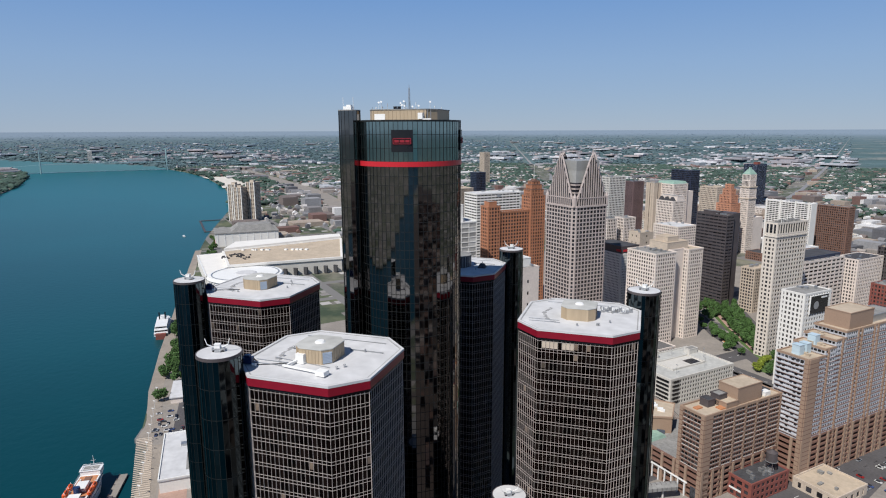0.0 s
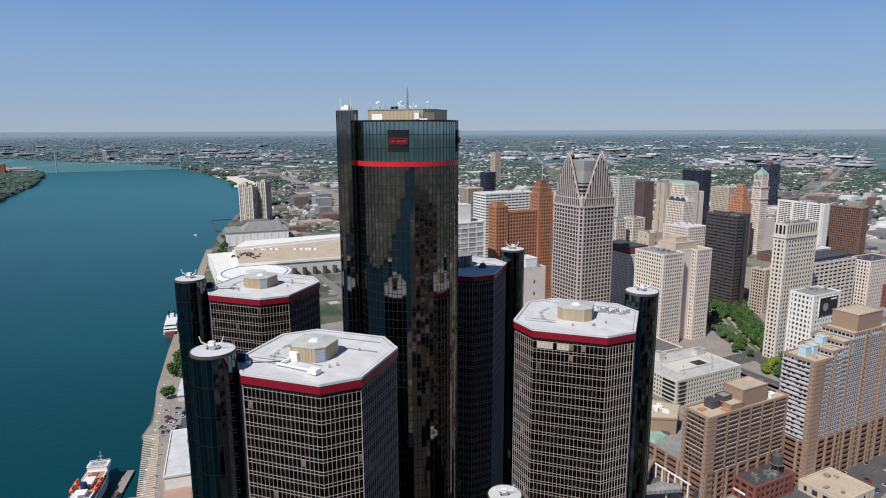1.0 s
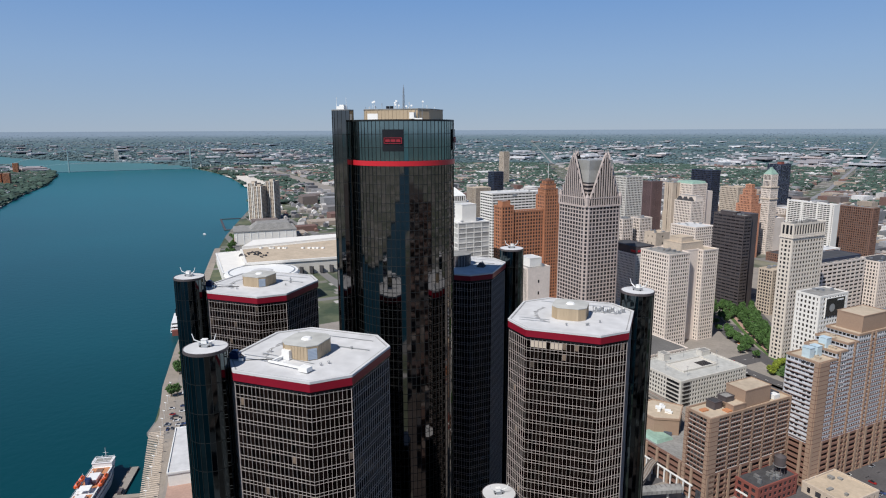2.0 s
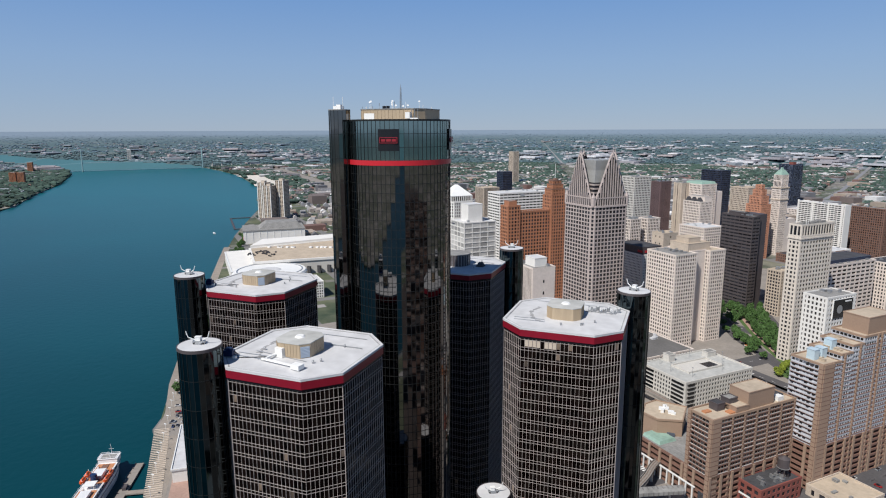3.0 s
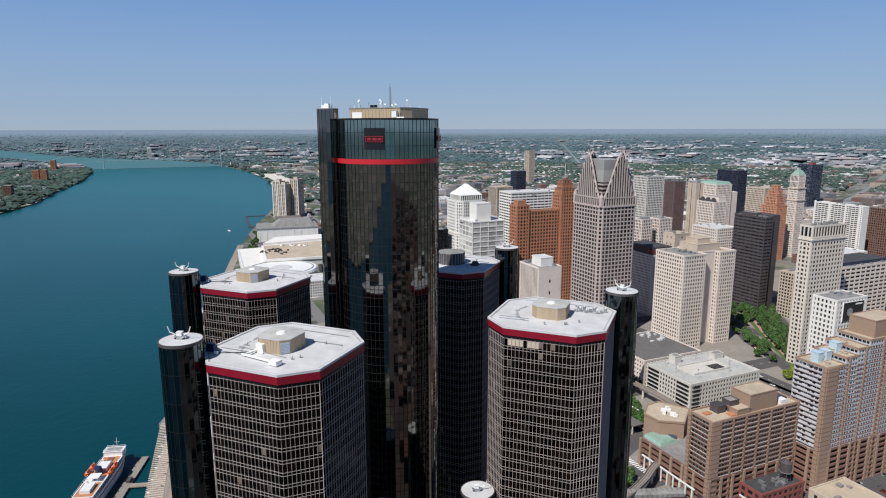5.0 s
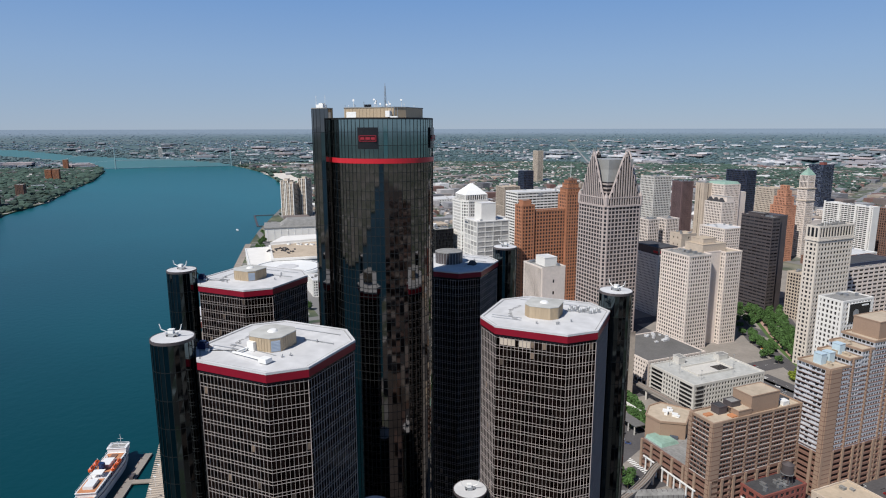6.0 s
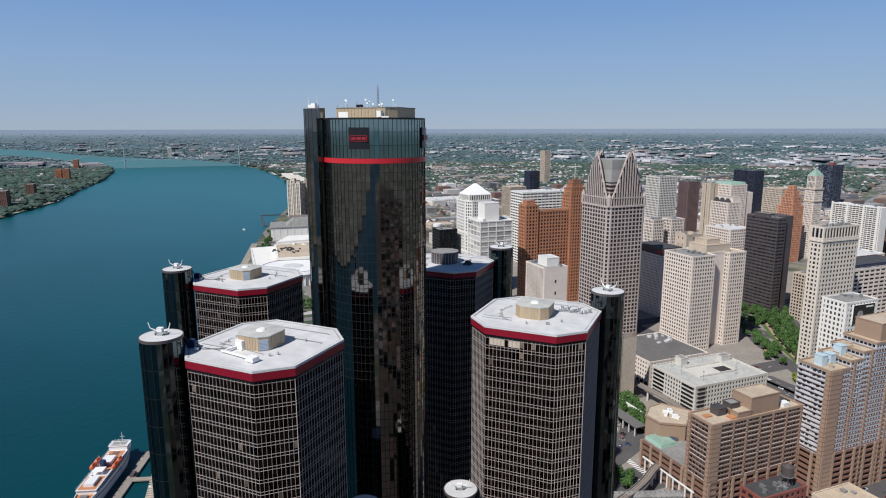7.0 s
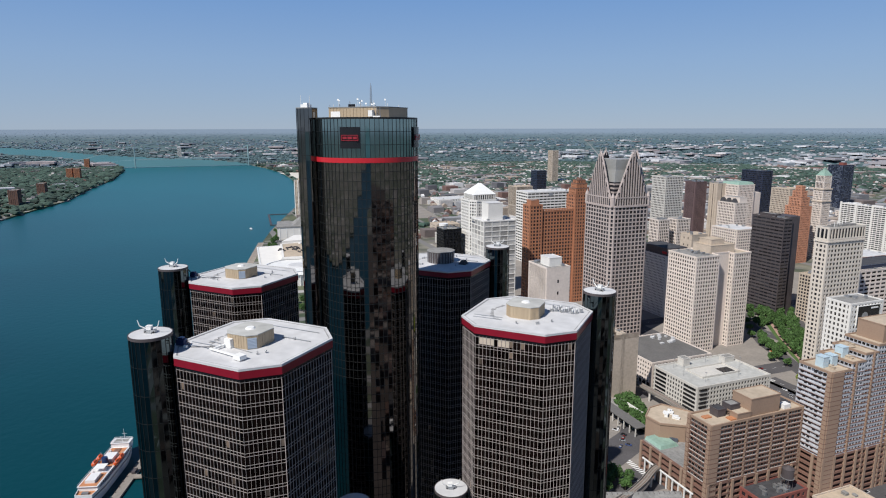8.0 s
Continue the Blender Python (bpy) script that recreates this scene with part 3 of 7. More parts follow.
def office_tower(name, x, y, shafts, label, sloped=False):
    t = tagged(new(name), label, "office tower", "matching office towers")
    t.empty_display_size = 1
    t.matrix_world = HUB @ pose(x, y, 0)
    fascia = ROOF - 2.6
    core = Mesh()
    rng = random.Random(int(x + 3 * y))
    fh = fascia / FLOORS
    part("core", Mesh().prism(grow(OCT, -0.3), 0, ROOF - 0.5), BLACK, t)
    for i, a, length, tang, nrm in edges(OCT):
        m = edge_matrix(a, tang, nrm)
        n = 18 if length > 15 else 9
        for f in range(FLOORS):
            for k in range(n):
                x0, x1 = k * length / n, (k + 1) * length / n
                e = rng.uniform(-0.006, 0.006)
                core.face(*[m @ Vector(p) for p in ((x0, e, f * fh), (x1, -e, f * fh), (x1, e, f * fh + fh), (x0, -e, f * fh + fh))])
    tagged(part("window_panes", core, OFFICE_GLASS, t, "dark brown-tinted office glazing"), kind="stuff")
    bar = Mesh().box(-0.035, 0.035, 0.02, 0.2, 0, fascia).data("mullion", MULLION)
    for i, a, length, tang, nrm in edges(OCT):
        m = edge_matrix(a, tang, nrm)
        n = 18 if length > 15 else 9
        if i in (3, 4, 5):
            rear = Mesh()
            for k in range(n):
                rear.box(k * length / n - 0.035, k * length / n + 0.035, 0.02, 0.2, 0, fascia, m)
            tagged(part("rear_mullions", rear, MULLION, t), kind="stuff")
            continue
        for k in range(n):
            piece("mullion", bar, t, m @ Matrix.Translation((k * length / n, 0, 0)))
    low, high = grow(OCT, 0.13), grow(OCT, 0.02)
    rail = Mesh().ring(low, high, -0.045, 0.045).data("rail", MULLION)
    for f in range(1, FLOORS + 1):
        piece("rail", rail, t, Matrix.Translation((0, 0, f * fh - 0.25)))
        piece("rail", rail, t, Matrix.Translation((0, 0, f * fh - 1.15)))
    # a few lit or blind-drawn rooms
    blind = Mesh().box(0, 1.1, 0.01, 0.03, 0, 1.9).data("blind", BLIND)
    for _ in range(18):
        i, a, length, tang, nrm = list(edges(OCT))[rng.choice((0, 0, 0, 1, 7))]
        n = 18 if length > 15 else 9
        piece("blind", blind, t, edge_matrix(a, tang, nrm) @ Matrix.Translation((rng.randrange(n) * length / n + 0.05, 0, (rng.randrange(12, FLOORS) + 0.08) * fh)))
    if x > 20:
        i, a, length, tang, nrm = list(edges(OCT))[0]
        for k in (1, 2, 3, 4, 6, 7, 8):
            part("drawn_blind", Mesh().box(k * length / n + 0.1, (k + 1) * length / n - 0.1, 0.01, 0.04, (FLOORS - 1) * fh + 0.1, FLOORS * fh - 1.2, edge_matrix(a, tang, nrm)), LIMESTONE_TAN, t)
    stain = Mesh()
    for k in range(18):
        a0 = 2.6 + k * 0.09 + rng.uniform(-0.02, 0.02)
        r0, r1 = 11.2 + rng.uniform(0, 0.6), 12 + rng.uniform(0, 1.2)
        stain.face(*[(r * math.cos(q), r * math.sin(q), ROOF + 0.012) for r, q in ((r0, a0), (r1, a0), (r1, a0 + 0.08), (r0, a0 + 0.08))])
    part("roof_stain", stain, ROOF_STAIN_SHADE, t)
    part("cable_tray", Mesh().box(-16, -6, -8.2, -7.9, ROOF, ROOF + 0.18).box(5, 15, 6, 6.3, ROOF, ROOF + 0.3), STEEL, t)
    part("fascia", Mesh().ring(grow(OCT, 0.55), grow(OCT, -0.4), fascia, ROOF - 0.45), RED, t, "deep red band below the roof edge")
    part("shadow_gap", Mesh().ring(grow(OCT, 0.25), grow(OCT, -0.4), fascia - 0.7, fascia), BLACK, t)
    part("coping", Mesh().ring(grow(OCT, 0.6), grow(OCT, -0.15), ROOF - 0.45, ROOF + 0.2), ROOF_WHITE, t)
    part("roof", Mesh().prism(grow(OCT, -0.5), ROOF - 0.5, ROOF), ROOF_WHITE, t, "white roof membrane with grey stains")
    # grey ring painted as the kerb's shadow inside the roof edge
    part("kerb_shadow_strip", Mesh().ring(grow(OCT, -0.16), grow(OCT, -0.5), ROOF - 0.1, ROOF + 0.08), ROOF_STAIN_SHADE, t)
    part("walkway", Mesh().box(-15.5, -5.5, -10.4, -10.0, ROOF, ROOF + 0.1), STEEL, t)
    part("walkway", Mesh().box(-13, 12.5, 13.6, 14.0, ROOF, ROOF + 0.12), STEEL, t)
    # octagonal plant house
    s = 0.30
    small = [(px * s - 0.5, py * s - 1.0) for px, py in OCT]
    if sloped:
        house = part("plant_house", Mesh().prism(circle(6.2, 28, -1, 0), ROOF, ROOF + 5.0), CHARCOAL, t, "round grey plant house")
        part("lid", Mesh().prism(circle(6.4, 28, -1, 0), ROOF + 5.0, ROOF + 5.3), ROOF_GREY, house)
        for k in range(28):
            part("slat", Mesh().box(-0.1, 0.1, 0, 0.12, 0, 4.8, Matrix.Translation((-1, 0, ROOF)) @ pose(0, 0, 0, 0, 0, k * 360 / 28) @ Matrix.Translation((0, 6.15, 0))), STEEL, house)
        part("roof_hatch", Mesh().prism([(9, -3), (12.5, -3), (12.5, 1), (9, 1)], ROOF, ROOF + 1.8, [(10, -2), (11.5, -2), (11.5, 0), (10, 0)]), ROOF_DARK, t)
    else:
        house = part("plant_house", Mesh().prism(small, ROOF, ROOF + 3.9), PENT, t, "tan ribbed octagonal plant house")
        part("lid", Mesh().prism(grow(small, 0.12), ROOF + 3.9, ROOF + 4.15), ROOF_GARAGE, house)
        part("dome", Mesh().prism(circle(1.5, 16, -0.5, -1), ROOF + 4.15, ROOF + 4.6, circle(1.1, 16, -0.5, -1)), WHITE, house)
        for i, a, length, tang, nrm in edges(small):
            m = edge_matrix(a, tang, nrm, ROOF)
            for k in range(1, 7):
                part("rib", Mesh().box(k * length / 7 - 0.06, k * length / 7 + 0.06, 0, 0.08, 0, 3.8, m), PENT, house)
        if y > -70 and x < 20:
            i, a, length, tang, nrm = list(edges(small))[1]
            m = edge_matrix(a, tang, nrm, ROOF)
            door = part("louvre_door", Mesh().box(0.3, length - 0.3, 0.05, 0.14, 0.2, 3.3, m), LOUVRE, house, "pale blue louvred door")
            for k in range(7):
                part("slat", Mesh().box(0.35, length - 0.35, 0.14, 0.2, 0.4 + k * 0.4, 0.55 + k * 0.4, m), LOUVRE, door)
    for k in range(7):
        a = rng.uniform(0, math.tau)
        vx, vy = 11 * math.cos(a), 12 * math.sin(a)
        part("vent", Mesh().rod((vx, vy, ROOF), (vx, vy, ROOF + 0.7), 0.25, 8).rod((vx, vy, ROOF + 0.7), (vx, vy, ROOF + 0.95), 0.4, 8, 0.1), STEEL, t)
    for sx, sy, z1 in shafts:
        lift_shaft(t, sx, sy, z1)
    return t


HI, LO = 159.7, 96.4
S = 19.2
office_tower("office_tower", -3.35, -58.15, [(-S, -S, HI), (S, S, LO)], "dark gridded octagonal office tower with white roof and red band")
office_tower("office_tower", -64.85, 4.75, [(-S, -S, HI), (S, S, LO)], "dark gridded octagonal office tower at the riverbank")
office_tower("office_tower", -0.87, 64.6, [(S + 0.8, S - 1, HI), (-S, -S, LO)], "dark gridded octagonal office tower with round grey plant house", sloped=True)
office_tower("office_tower", 59.94, 1.3, [(S + 0.4, S - 0.6, HI), (-S, -S, LO)], "dark gridded octagonal office tower with tan plant house")
for px, py, z, turn in ((-22.9, -77.0, HI, 20), (-84.4, -14.1, HI, 10), (19.1, 82.8, HI, 200), (79.5, 19.9, HI, 160), (40.7, -18.2, LO, 30)):
    wash_rig("roof_crane", "white window-cleaning crane with two raised arms", HUB @ Matrix.Translation((px, py, z + 0.25)), turn)


def gantry(x, y, z, turn):
    """A window-cleaning cradle parked on a roof: carriage, long boom and counterweight."""
    g = tagged(new("cleaning_cradle"), "white window-cleaning cradle parked on the roof", "roof crane", "roof cranes")
    g.matrix_world = HUB @ pose(x, y, z, 0, 0, turn)
    part("carriage", Mesh().box(-1.3, 1.3, -0.9, 0.9, 0.3, 2.6).box(-1.5, 1.5, -1.1, 1.1, 0.1, 0.35), WHITE, g)
    part("boom", Mesh().box(-2.0, 10.5, -5.4, -4.8, 0.5, 0.95).box(-1.4, -0.7, -5.0, -0.8, 0.5, 0.95), WHITE, g)
    part("cradle", Mesh().box(9.2, 12.0, -6.4, -4.2, 0.3, 1.5), WHITE, g)
    part("rail", Mesh().box(-9, 9, -0.15, 0.15, 0.02, 0.12), STEEL, g)


gantry(-6.5, -64.7, ROOF, -8)


def corner_hoist(x, y, turn):
    """A dark folded hoist at a roof corner with its long cable tray."""
    g = tagged(new("roof_hoist"), "dark folded hoist at the roof corner", "roof crane", "roof cranes")
    g.matrix_world = HUB @ pose(x, y, ROOF, 0, 0, turn)
    part("body", Mesh().box(-1.4, 1.2, -0.9, 0.9, 0.3, 1.9).box(-0.9, 0.6, -0.6, 0.6, 1.9, 2.5), SHIP_BLUE, g)
    part("jib", Mesh().rod((-1.2, 0, 1.6), (-3.0, 0.4, 3.0), 0.22).rod((0.6, 0.3, 1.9), (2.2, 0.6, 0.5), 0.18), CHARCOAL, g)
    part("skid", Mesh().box(-1.8, 1.8, -1.1, -0.8, 0, 0.3).box(-1.8, 1.8, 0.8, 1.1, 0, 0.3), STEEL, g)
    part("winch", Mesh().rod((1.8, -1.6, 0.5), (2.8, -1.6, 0.5), 0.45, 10), WHITE, g)
    part("cable", Mesh().rod((2.2, -0.9, 0.12), (11.5, 1.6, 0.12), 0.12, 5), BLACK, g)


corner_hoist(-3.35 - 16.2, -58.15 - 11.5, 10)
corner_hoist(-64.85 - 16.2, 4.75 - 11.5, 10)
for k in range(9):
    g = tagged(new("roof_duct_unit"), "small grey duct unit on the white roof", "roof unit", "roof duct units")
    g.matrix_world = HUB @ pose(59.94 + 6.5 + k * 1.15, 1.3 + 6 + (k % 3) * 1.3, ROOF, 0, 0, 15 * k)
    part("casing", Mesh().box(-0.5, 0.5, -0.4, 0.4, 0.1, 0.9 + 0.2 * (k % 3)), STEEL, g)
    part("cowl", Mesh().rod((0, 0, 0.8), (0, 0, 1.6), 0.22, 8, 0.3), WHITE, g)


def hotel_tower():
    """The round glass tower: panes in rings, thin mullions, a red band, a pale green crown, signs and roof plant."""
    t = tagged(new("hotel_tower"), "tall round dark mirror-glass tower with red band", "skyscraper")
    t.matrix_world = HUB
    R, top, n = 17.7, 218.0, 72
    rng = random.Random(5)
    band0, band1 = 203.6, 205.2
    part("core", Mesh().prism(circle(R - 0.4, n), 0, top - 0.3), BLACK, t)

    def glazing(z0, z1, rows, mat, name, lim):
        g, h, made = Mesh(), (z1 - z0) / rows, 0
        w = 2 * R * math.sin(math.pi / n)
        data = Mesh().box(-w / 2, w / 2, -0.05, 0, -h / 2, h / 2).data("pane", mat)
        ap = R * math.cos(math.pi / n)
        for j in range(rows - 1, -1, -1):
            for i in range(n):
                am = (i + 0.5) * math.tau / n
                zc, tilt, yaw = z0 + (j + 0.5) * h, rng.gauss(0, 0.05), rng.gauss(0, 0.045)
                m = pose(0, 0, 0, 0, 0, math.degrees(am) - 90) @ Matrix.Translation((0, ap, zc)) @ pose(0, 0, 0, tilt, 0, yaw)
                if made < lim and radians(200) < am < radians(350):
                    piece("pane", data, t, m)
                    made += 1
                else:
                    g.face(*[m @ Vector(p) for p in ((w / 2, 0, -h / 2), (-w / 2, 0, -h / 2), (-w / 2, 0, h / 2), (w / 2, 0, h / 2))])
        tagged(part(name, g, mat, t), kind="stuff")
        hoop = Mesh().ring(circle(R + 0.07, n), circle(R - 0.2, n), -0.07, 0.07).data("hoop", MULLION_DARK)
        for j in range(rows + 1):
            piece("hoop", hoop, t, Matrix.Translation((0, 0, z0 + j * h)))

    glazing(0, band0, 68, TOWER_GLASS, "tower_panes", 150)
    glazing(band1, top, 3, CROWN_GLASS, "crown_panes", 90)
    bar = Mesh().box(-0.07, 0.07, -0.1, 0.1, 0, top).data("mullion", MULLION_DARK)
    for i in range(n):
        a = i * math.tau / n
        piece("mullion", bar, t, pose(0, 0, 0, 0, 0, math.degrees(a)) @ Matrix.Translation((R, 0, 0)) @ pose(0, 0, 0, 0, 0, -90))
    part("red_band", Mesh().ring(circle(R + 0.35, n), circle(R - 0.2, n), band0, band1), RED, t, "bright red ring band").data.materials[0] = SIGN_RED
    part("coping", Mesh().ring(circle(R + 0.15, n), circle(R - 0.6, n), top - 0.25, top + 0.35), MULLION_DARK, t)
    part("roof", Mesh().prism(circle(R - 0.3, n), top - 0.3, top - 0.05), ROOF_GREY, t)
    for a0 in (-73 - TURN, 17 - TURN):
        m = Mesh()
        outer, k = [], 9
        arcs = [radians(a0 - 11 + 22 * i / k) for i in range(k + 1)]
        poly = [((R + 0.5) * math.cos(a), (R + 0.5) * math.sin(a)) for a in arcs] + [((R + 0.1) * math.cos(a), (R + 0.1) * math.sin(a)) for a in reversed(arcs)]
        sign = part("sign", m.prism(poly, 208.3, 215.2), BLACK, t, "black square sign with a red emblem")
        # the emblem: plain outlined bar shapes
        base = pose(0, 0, 211.7, 0, 0, a0 + 90) @ Matrix.Translation((0, -(R + 0.62), 0))
        for x0, x1, z0, z1 in ((-2.9, 2.9, 0.75, 0.95), (-2.9, 2.9, -0.95, -0.75), (-2.9, -2.7, -0.95, 0.95), (2.7, 2.9, -0.95, 0.95), (-2.4, -1.0, -0.4, 0.4), (-0.7, 0.8, -0.4, 0.4), (1.1, 2.4, -0.4, 0.4)):
            part("emblem_bar", Mesh().box(x0, x1, -0.08, 0.25, z0, z1, base), EMBLEM, sign)
    # stair shaft on the river side
    sx, sy, r, z1, q = -15.9, -12.83, 3.55, 221.5, 16
    g = Mesh()
    for j in range(56):
        for i in range(q):
            a0, a1, h = i * math.tau / q, (i + 1) * math.tau / q, z1 / 56
            d = rng.uniform(-0.01, 0.01)
            g.face(*[(sx + (r + e) * math.cos(a), sy + (r + e) * math.sin(a), z) for a, z, e in ((a0, j * h, 0), (a1, j * h, d), (a1, j * h + h, 0), (a0, j * h + h, -d))])
    shaft = part("stair_shaft", g, TOWER_GLASS, t, "slim round glazed stair shaft")
    bar = Mesh().box(-0.06, 0.06, -0.05, 0.08, 0, z1).data("mullion", MULLION_DARK)
    for i in range(q):
        a = i * math.tau / q
        piece("mullion", bar, shaft, Matrix.Translation((sx + r * math.cos(a), sy + r * math.sin(a), 0)) @ pose(0, 0, 0, 0, 0, math.degrees(a) - 90))
    for j in range(0, 57, 2):
        part("hoop", Mesh().ring(circle(r + 0.06, q, sx, sy), circle(r - 0.1, q, sx, sy), j * z1 / 56 - 0.06, j * z1 / 56 + 0.06), MULLION_DARK, shaft)
    part("cap", Mesh().prism(circle(r + 0.1, 24, sx, sy), z1 - 0.1, z1 + 0.2), ROOF_GREY, shaft)
    plant = part("shaft_plant", Mesh().box(sx - 1.6, sx + 1.2, sy - 1.2, sy + 1.2, z1 + 0.2, z1 + 1.3).box(sx - 0.6, sx + 0.9, sy - 0.9, sy + 0.6, z1 + 1.3, z1 + 1.8), WHITE, shaft)
    for e in (-1.9, 1.7):
        part("whip_aerial", Mesh().rod((sx + e, sy - 0.5, z1 + 0.2), (sx + e, sy - 0.5, z1 + 4.3), 0.07), WHITE, plant)
    # plant house
    ph = [(-9.5, -9), (9.5, -9), (12, -5), (12, 8), (-12, 8), (-12, -5)]
    house = part("plant_house", Mesh().prism(ph, top - 0.1, top + 3.6), PENT, t, "low tan plant house")
    part("lid", Mesh().prism(grow(ph, 0.15), top + 3.6, top + 3.9), ROOF_GREY, house)
    part("door", Mesh().box(-8.6, -4.8, -9.15, -8.95, top, top + 2.4), WHITE, house)
    for k in range(14):
        x0 = -9 + k * 1.35
        part("rib", Mesh().box(x0 - 0.08, x0 + 0.08, -9.12, -8.98, top, top + 3.5), PENT, house)
    # mast
    mx, my, zb = -2.6, 7.5, top + 3.9
    mast = part("mast", Mesh().rod((mx, my, zb), (mx, my, zb + 8.8), 0.16, 6, 0.08), STEEL, house, "slim lattice aerial mast")
    for e in range(3):
        a = e * math.tau / 3
        part("leg", Mesh().rod((mx + 0.5 * math.cos(a), my + 0.5 * math.sin(a), zb), (mx + 0.22 * math.cos(a), my + 0.22 * math.sin(a), zb + 7.8), 0.06, 4), STEEL, mast)
    for k in range(14):
        w = 0.48 - 0.018 * k
        part("brace", Mesh().box(mx - w, mx + w, my - w, my + w, zb + 0.4 + k * 0.52, zb + 0.46 + k * 0.52), STEEL, mast)
    for k in range(26):
        x0, y0 = rng.uniform(-11, 11.5), rng.uniform(-8.5, 7)
        h = rng.choice((0.8, 1.1, 1.5, 2.4))
        if k % 3 == 0:
            part("dish", Mesh().rod((x0, y0, zb), (x0, y0, zb + h), 0.07).rod((x0, y0 - 0.1, zb + h), (x0 + 0.15, y0 - 0.4, zb + h + 0.1), 0.15, 10, 0.34), WHITE, house)
        else:
            part("whip_aerial", Mesh().rod((x0, y0, zb), (x0, y0, zb + h), 0.06).rod((x0, y0, zb + h * 0.6), (x0, y0, zb + h), 0.12), WHITE if k % 2 else STEEL, house)
    for x0 in (-1.8, -0.4):
        part("fan", Mesh().rod((x0, -7.5, zb), (x0, -7.5, zb + 0.9), 0.6, 12), BLACK, house)
    rig = part("roof_davit", Mesh().box(7.2, 8.8, -10.6, -9.2, top + 0.6, top + 2.6).box(8.6, 11.6, -10.4, -9.8, top + 0.4, top + 0.8), WHITE, t, "white roof davit beside the plant house")
    for x0 in (9.2, 10.4, 11.5):
        part("rail_post", Mesh().rod((x0, -10.1, top), (x0, -10.1, top + 3.6), 0.1), STEEL, rig)


hotel_tower()
podium = thing("podium", "dark flat-roofed podium between the towers", "podium", CX, CY, LAND_Z, TURN)
part("podium_body", Mesh().prism(circle(60, 48), 0, 16), CHARCOAL, podium)
part("podium_roof", Mesh().prism(circle(60.5, 48), 16, 16.6), ROOF_GREY, podium)


# ---- downtown ----
GRID = -41.0


def block(name, label, corner, wl, wr, z1, wall, glass=None, bay=3.6, floor_h=3.9, pier=1.4, span=1.6, turn=GRID, roof=None, z0=0.0, panes=60, proud=0.35, rim=1.0, units=4, blank=(), category="building", group=""):
    """A storeyed box: its near corner, the lengths of its river face and its street face, and its top over the sea of streets."""
    t = thing(name, label, category, corner[0], corner[1], LAND_Z, turn, group)
    poly = [(-wl, 0), (0, 0), (0, wr), (-wl, wr)]
    facade(t, poly, z0, z1 - LAND_Z, bay, floor_h, pier, span, wall, glass or WINDOW, proud, panes, (0, 1), (2, 3), blank)
    flat_roof(t, poly, z1 - LAND_Z, roof or ROOF_GREY, rim, wall)
    roof_boxes(t, -wl, 0, 0, wr, z1 - LAND_Z + 0.2, units, int(corner[0] + corner[1]), STEEL if units % 2 else ROOF_GREY)
    return t


def add_block(t, x0, x1, y0, y1, z0, z1, wall, roof, name="upper_storey", rim=0.5):
    """A plain upper mass with a coping, over the streets' level."""
    b = part(name, Mesh().box(x0, x1, y0, y1, z0, z1), wall, t)
    part("roof", Mesh().box(x0 + 0.3, x1 - 0.3, y0 + 0.3, y1 - 0.3, z1 - 0.05, z1 + 0.15), roof, b)
    part("coping", Mesh().ring([(x0 - 0.2, y0 - 0.2), (x1 + 0.2, y0 - 0.2), (x1 + 0.2, y1 + 0.2), (x0 - 0.2, y1 + 0.2)], [(x0 + 0.3, y0 + 0.3), (x1 - 0.3, y0 + 0.3), (x1 - 0.3, y1 - 0.3), (x0 + 0.3, y1 - 0.3)], z1 - 0.1, z1 + rim), wall, b)
    return b


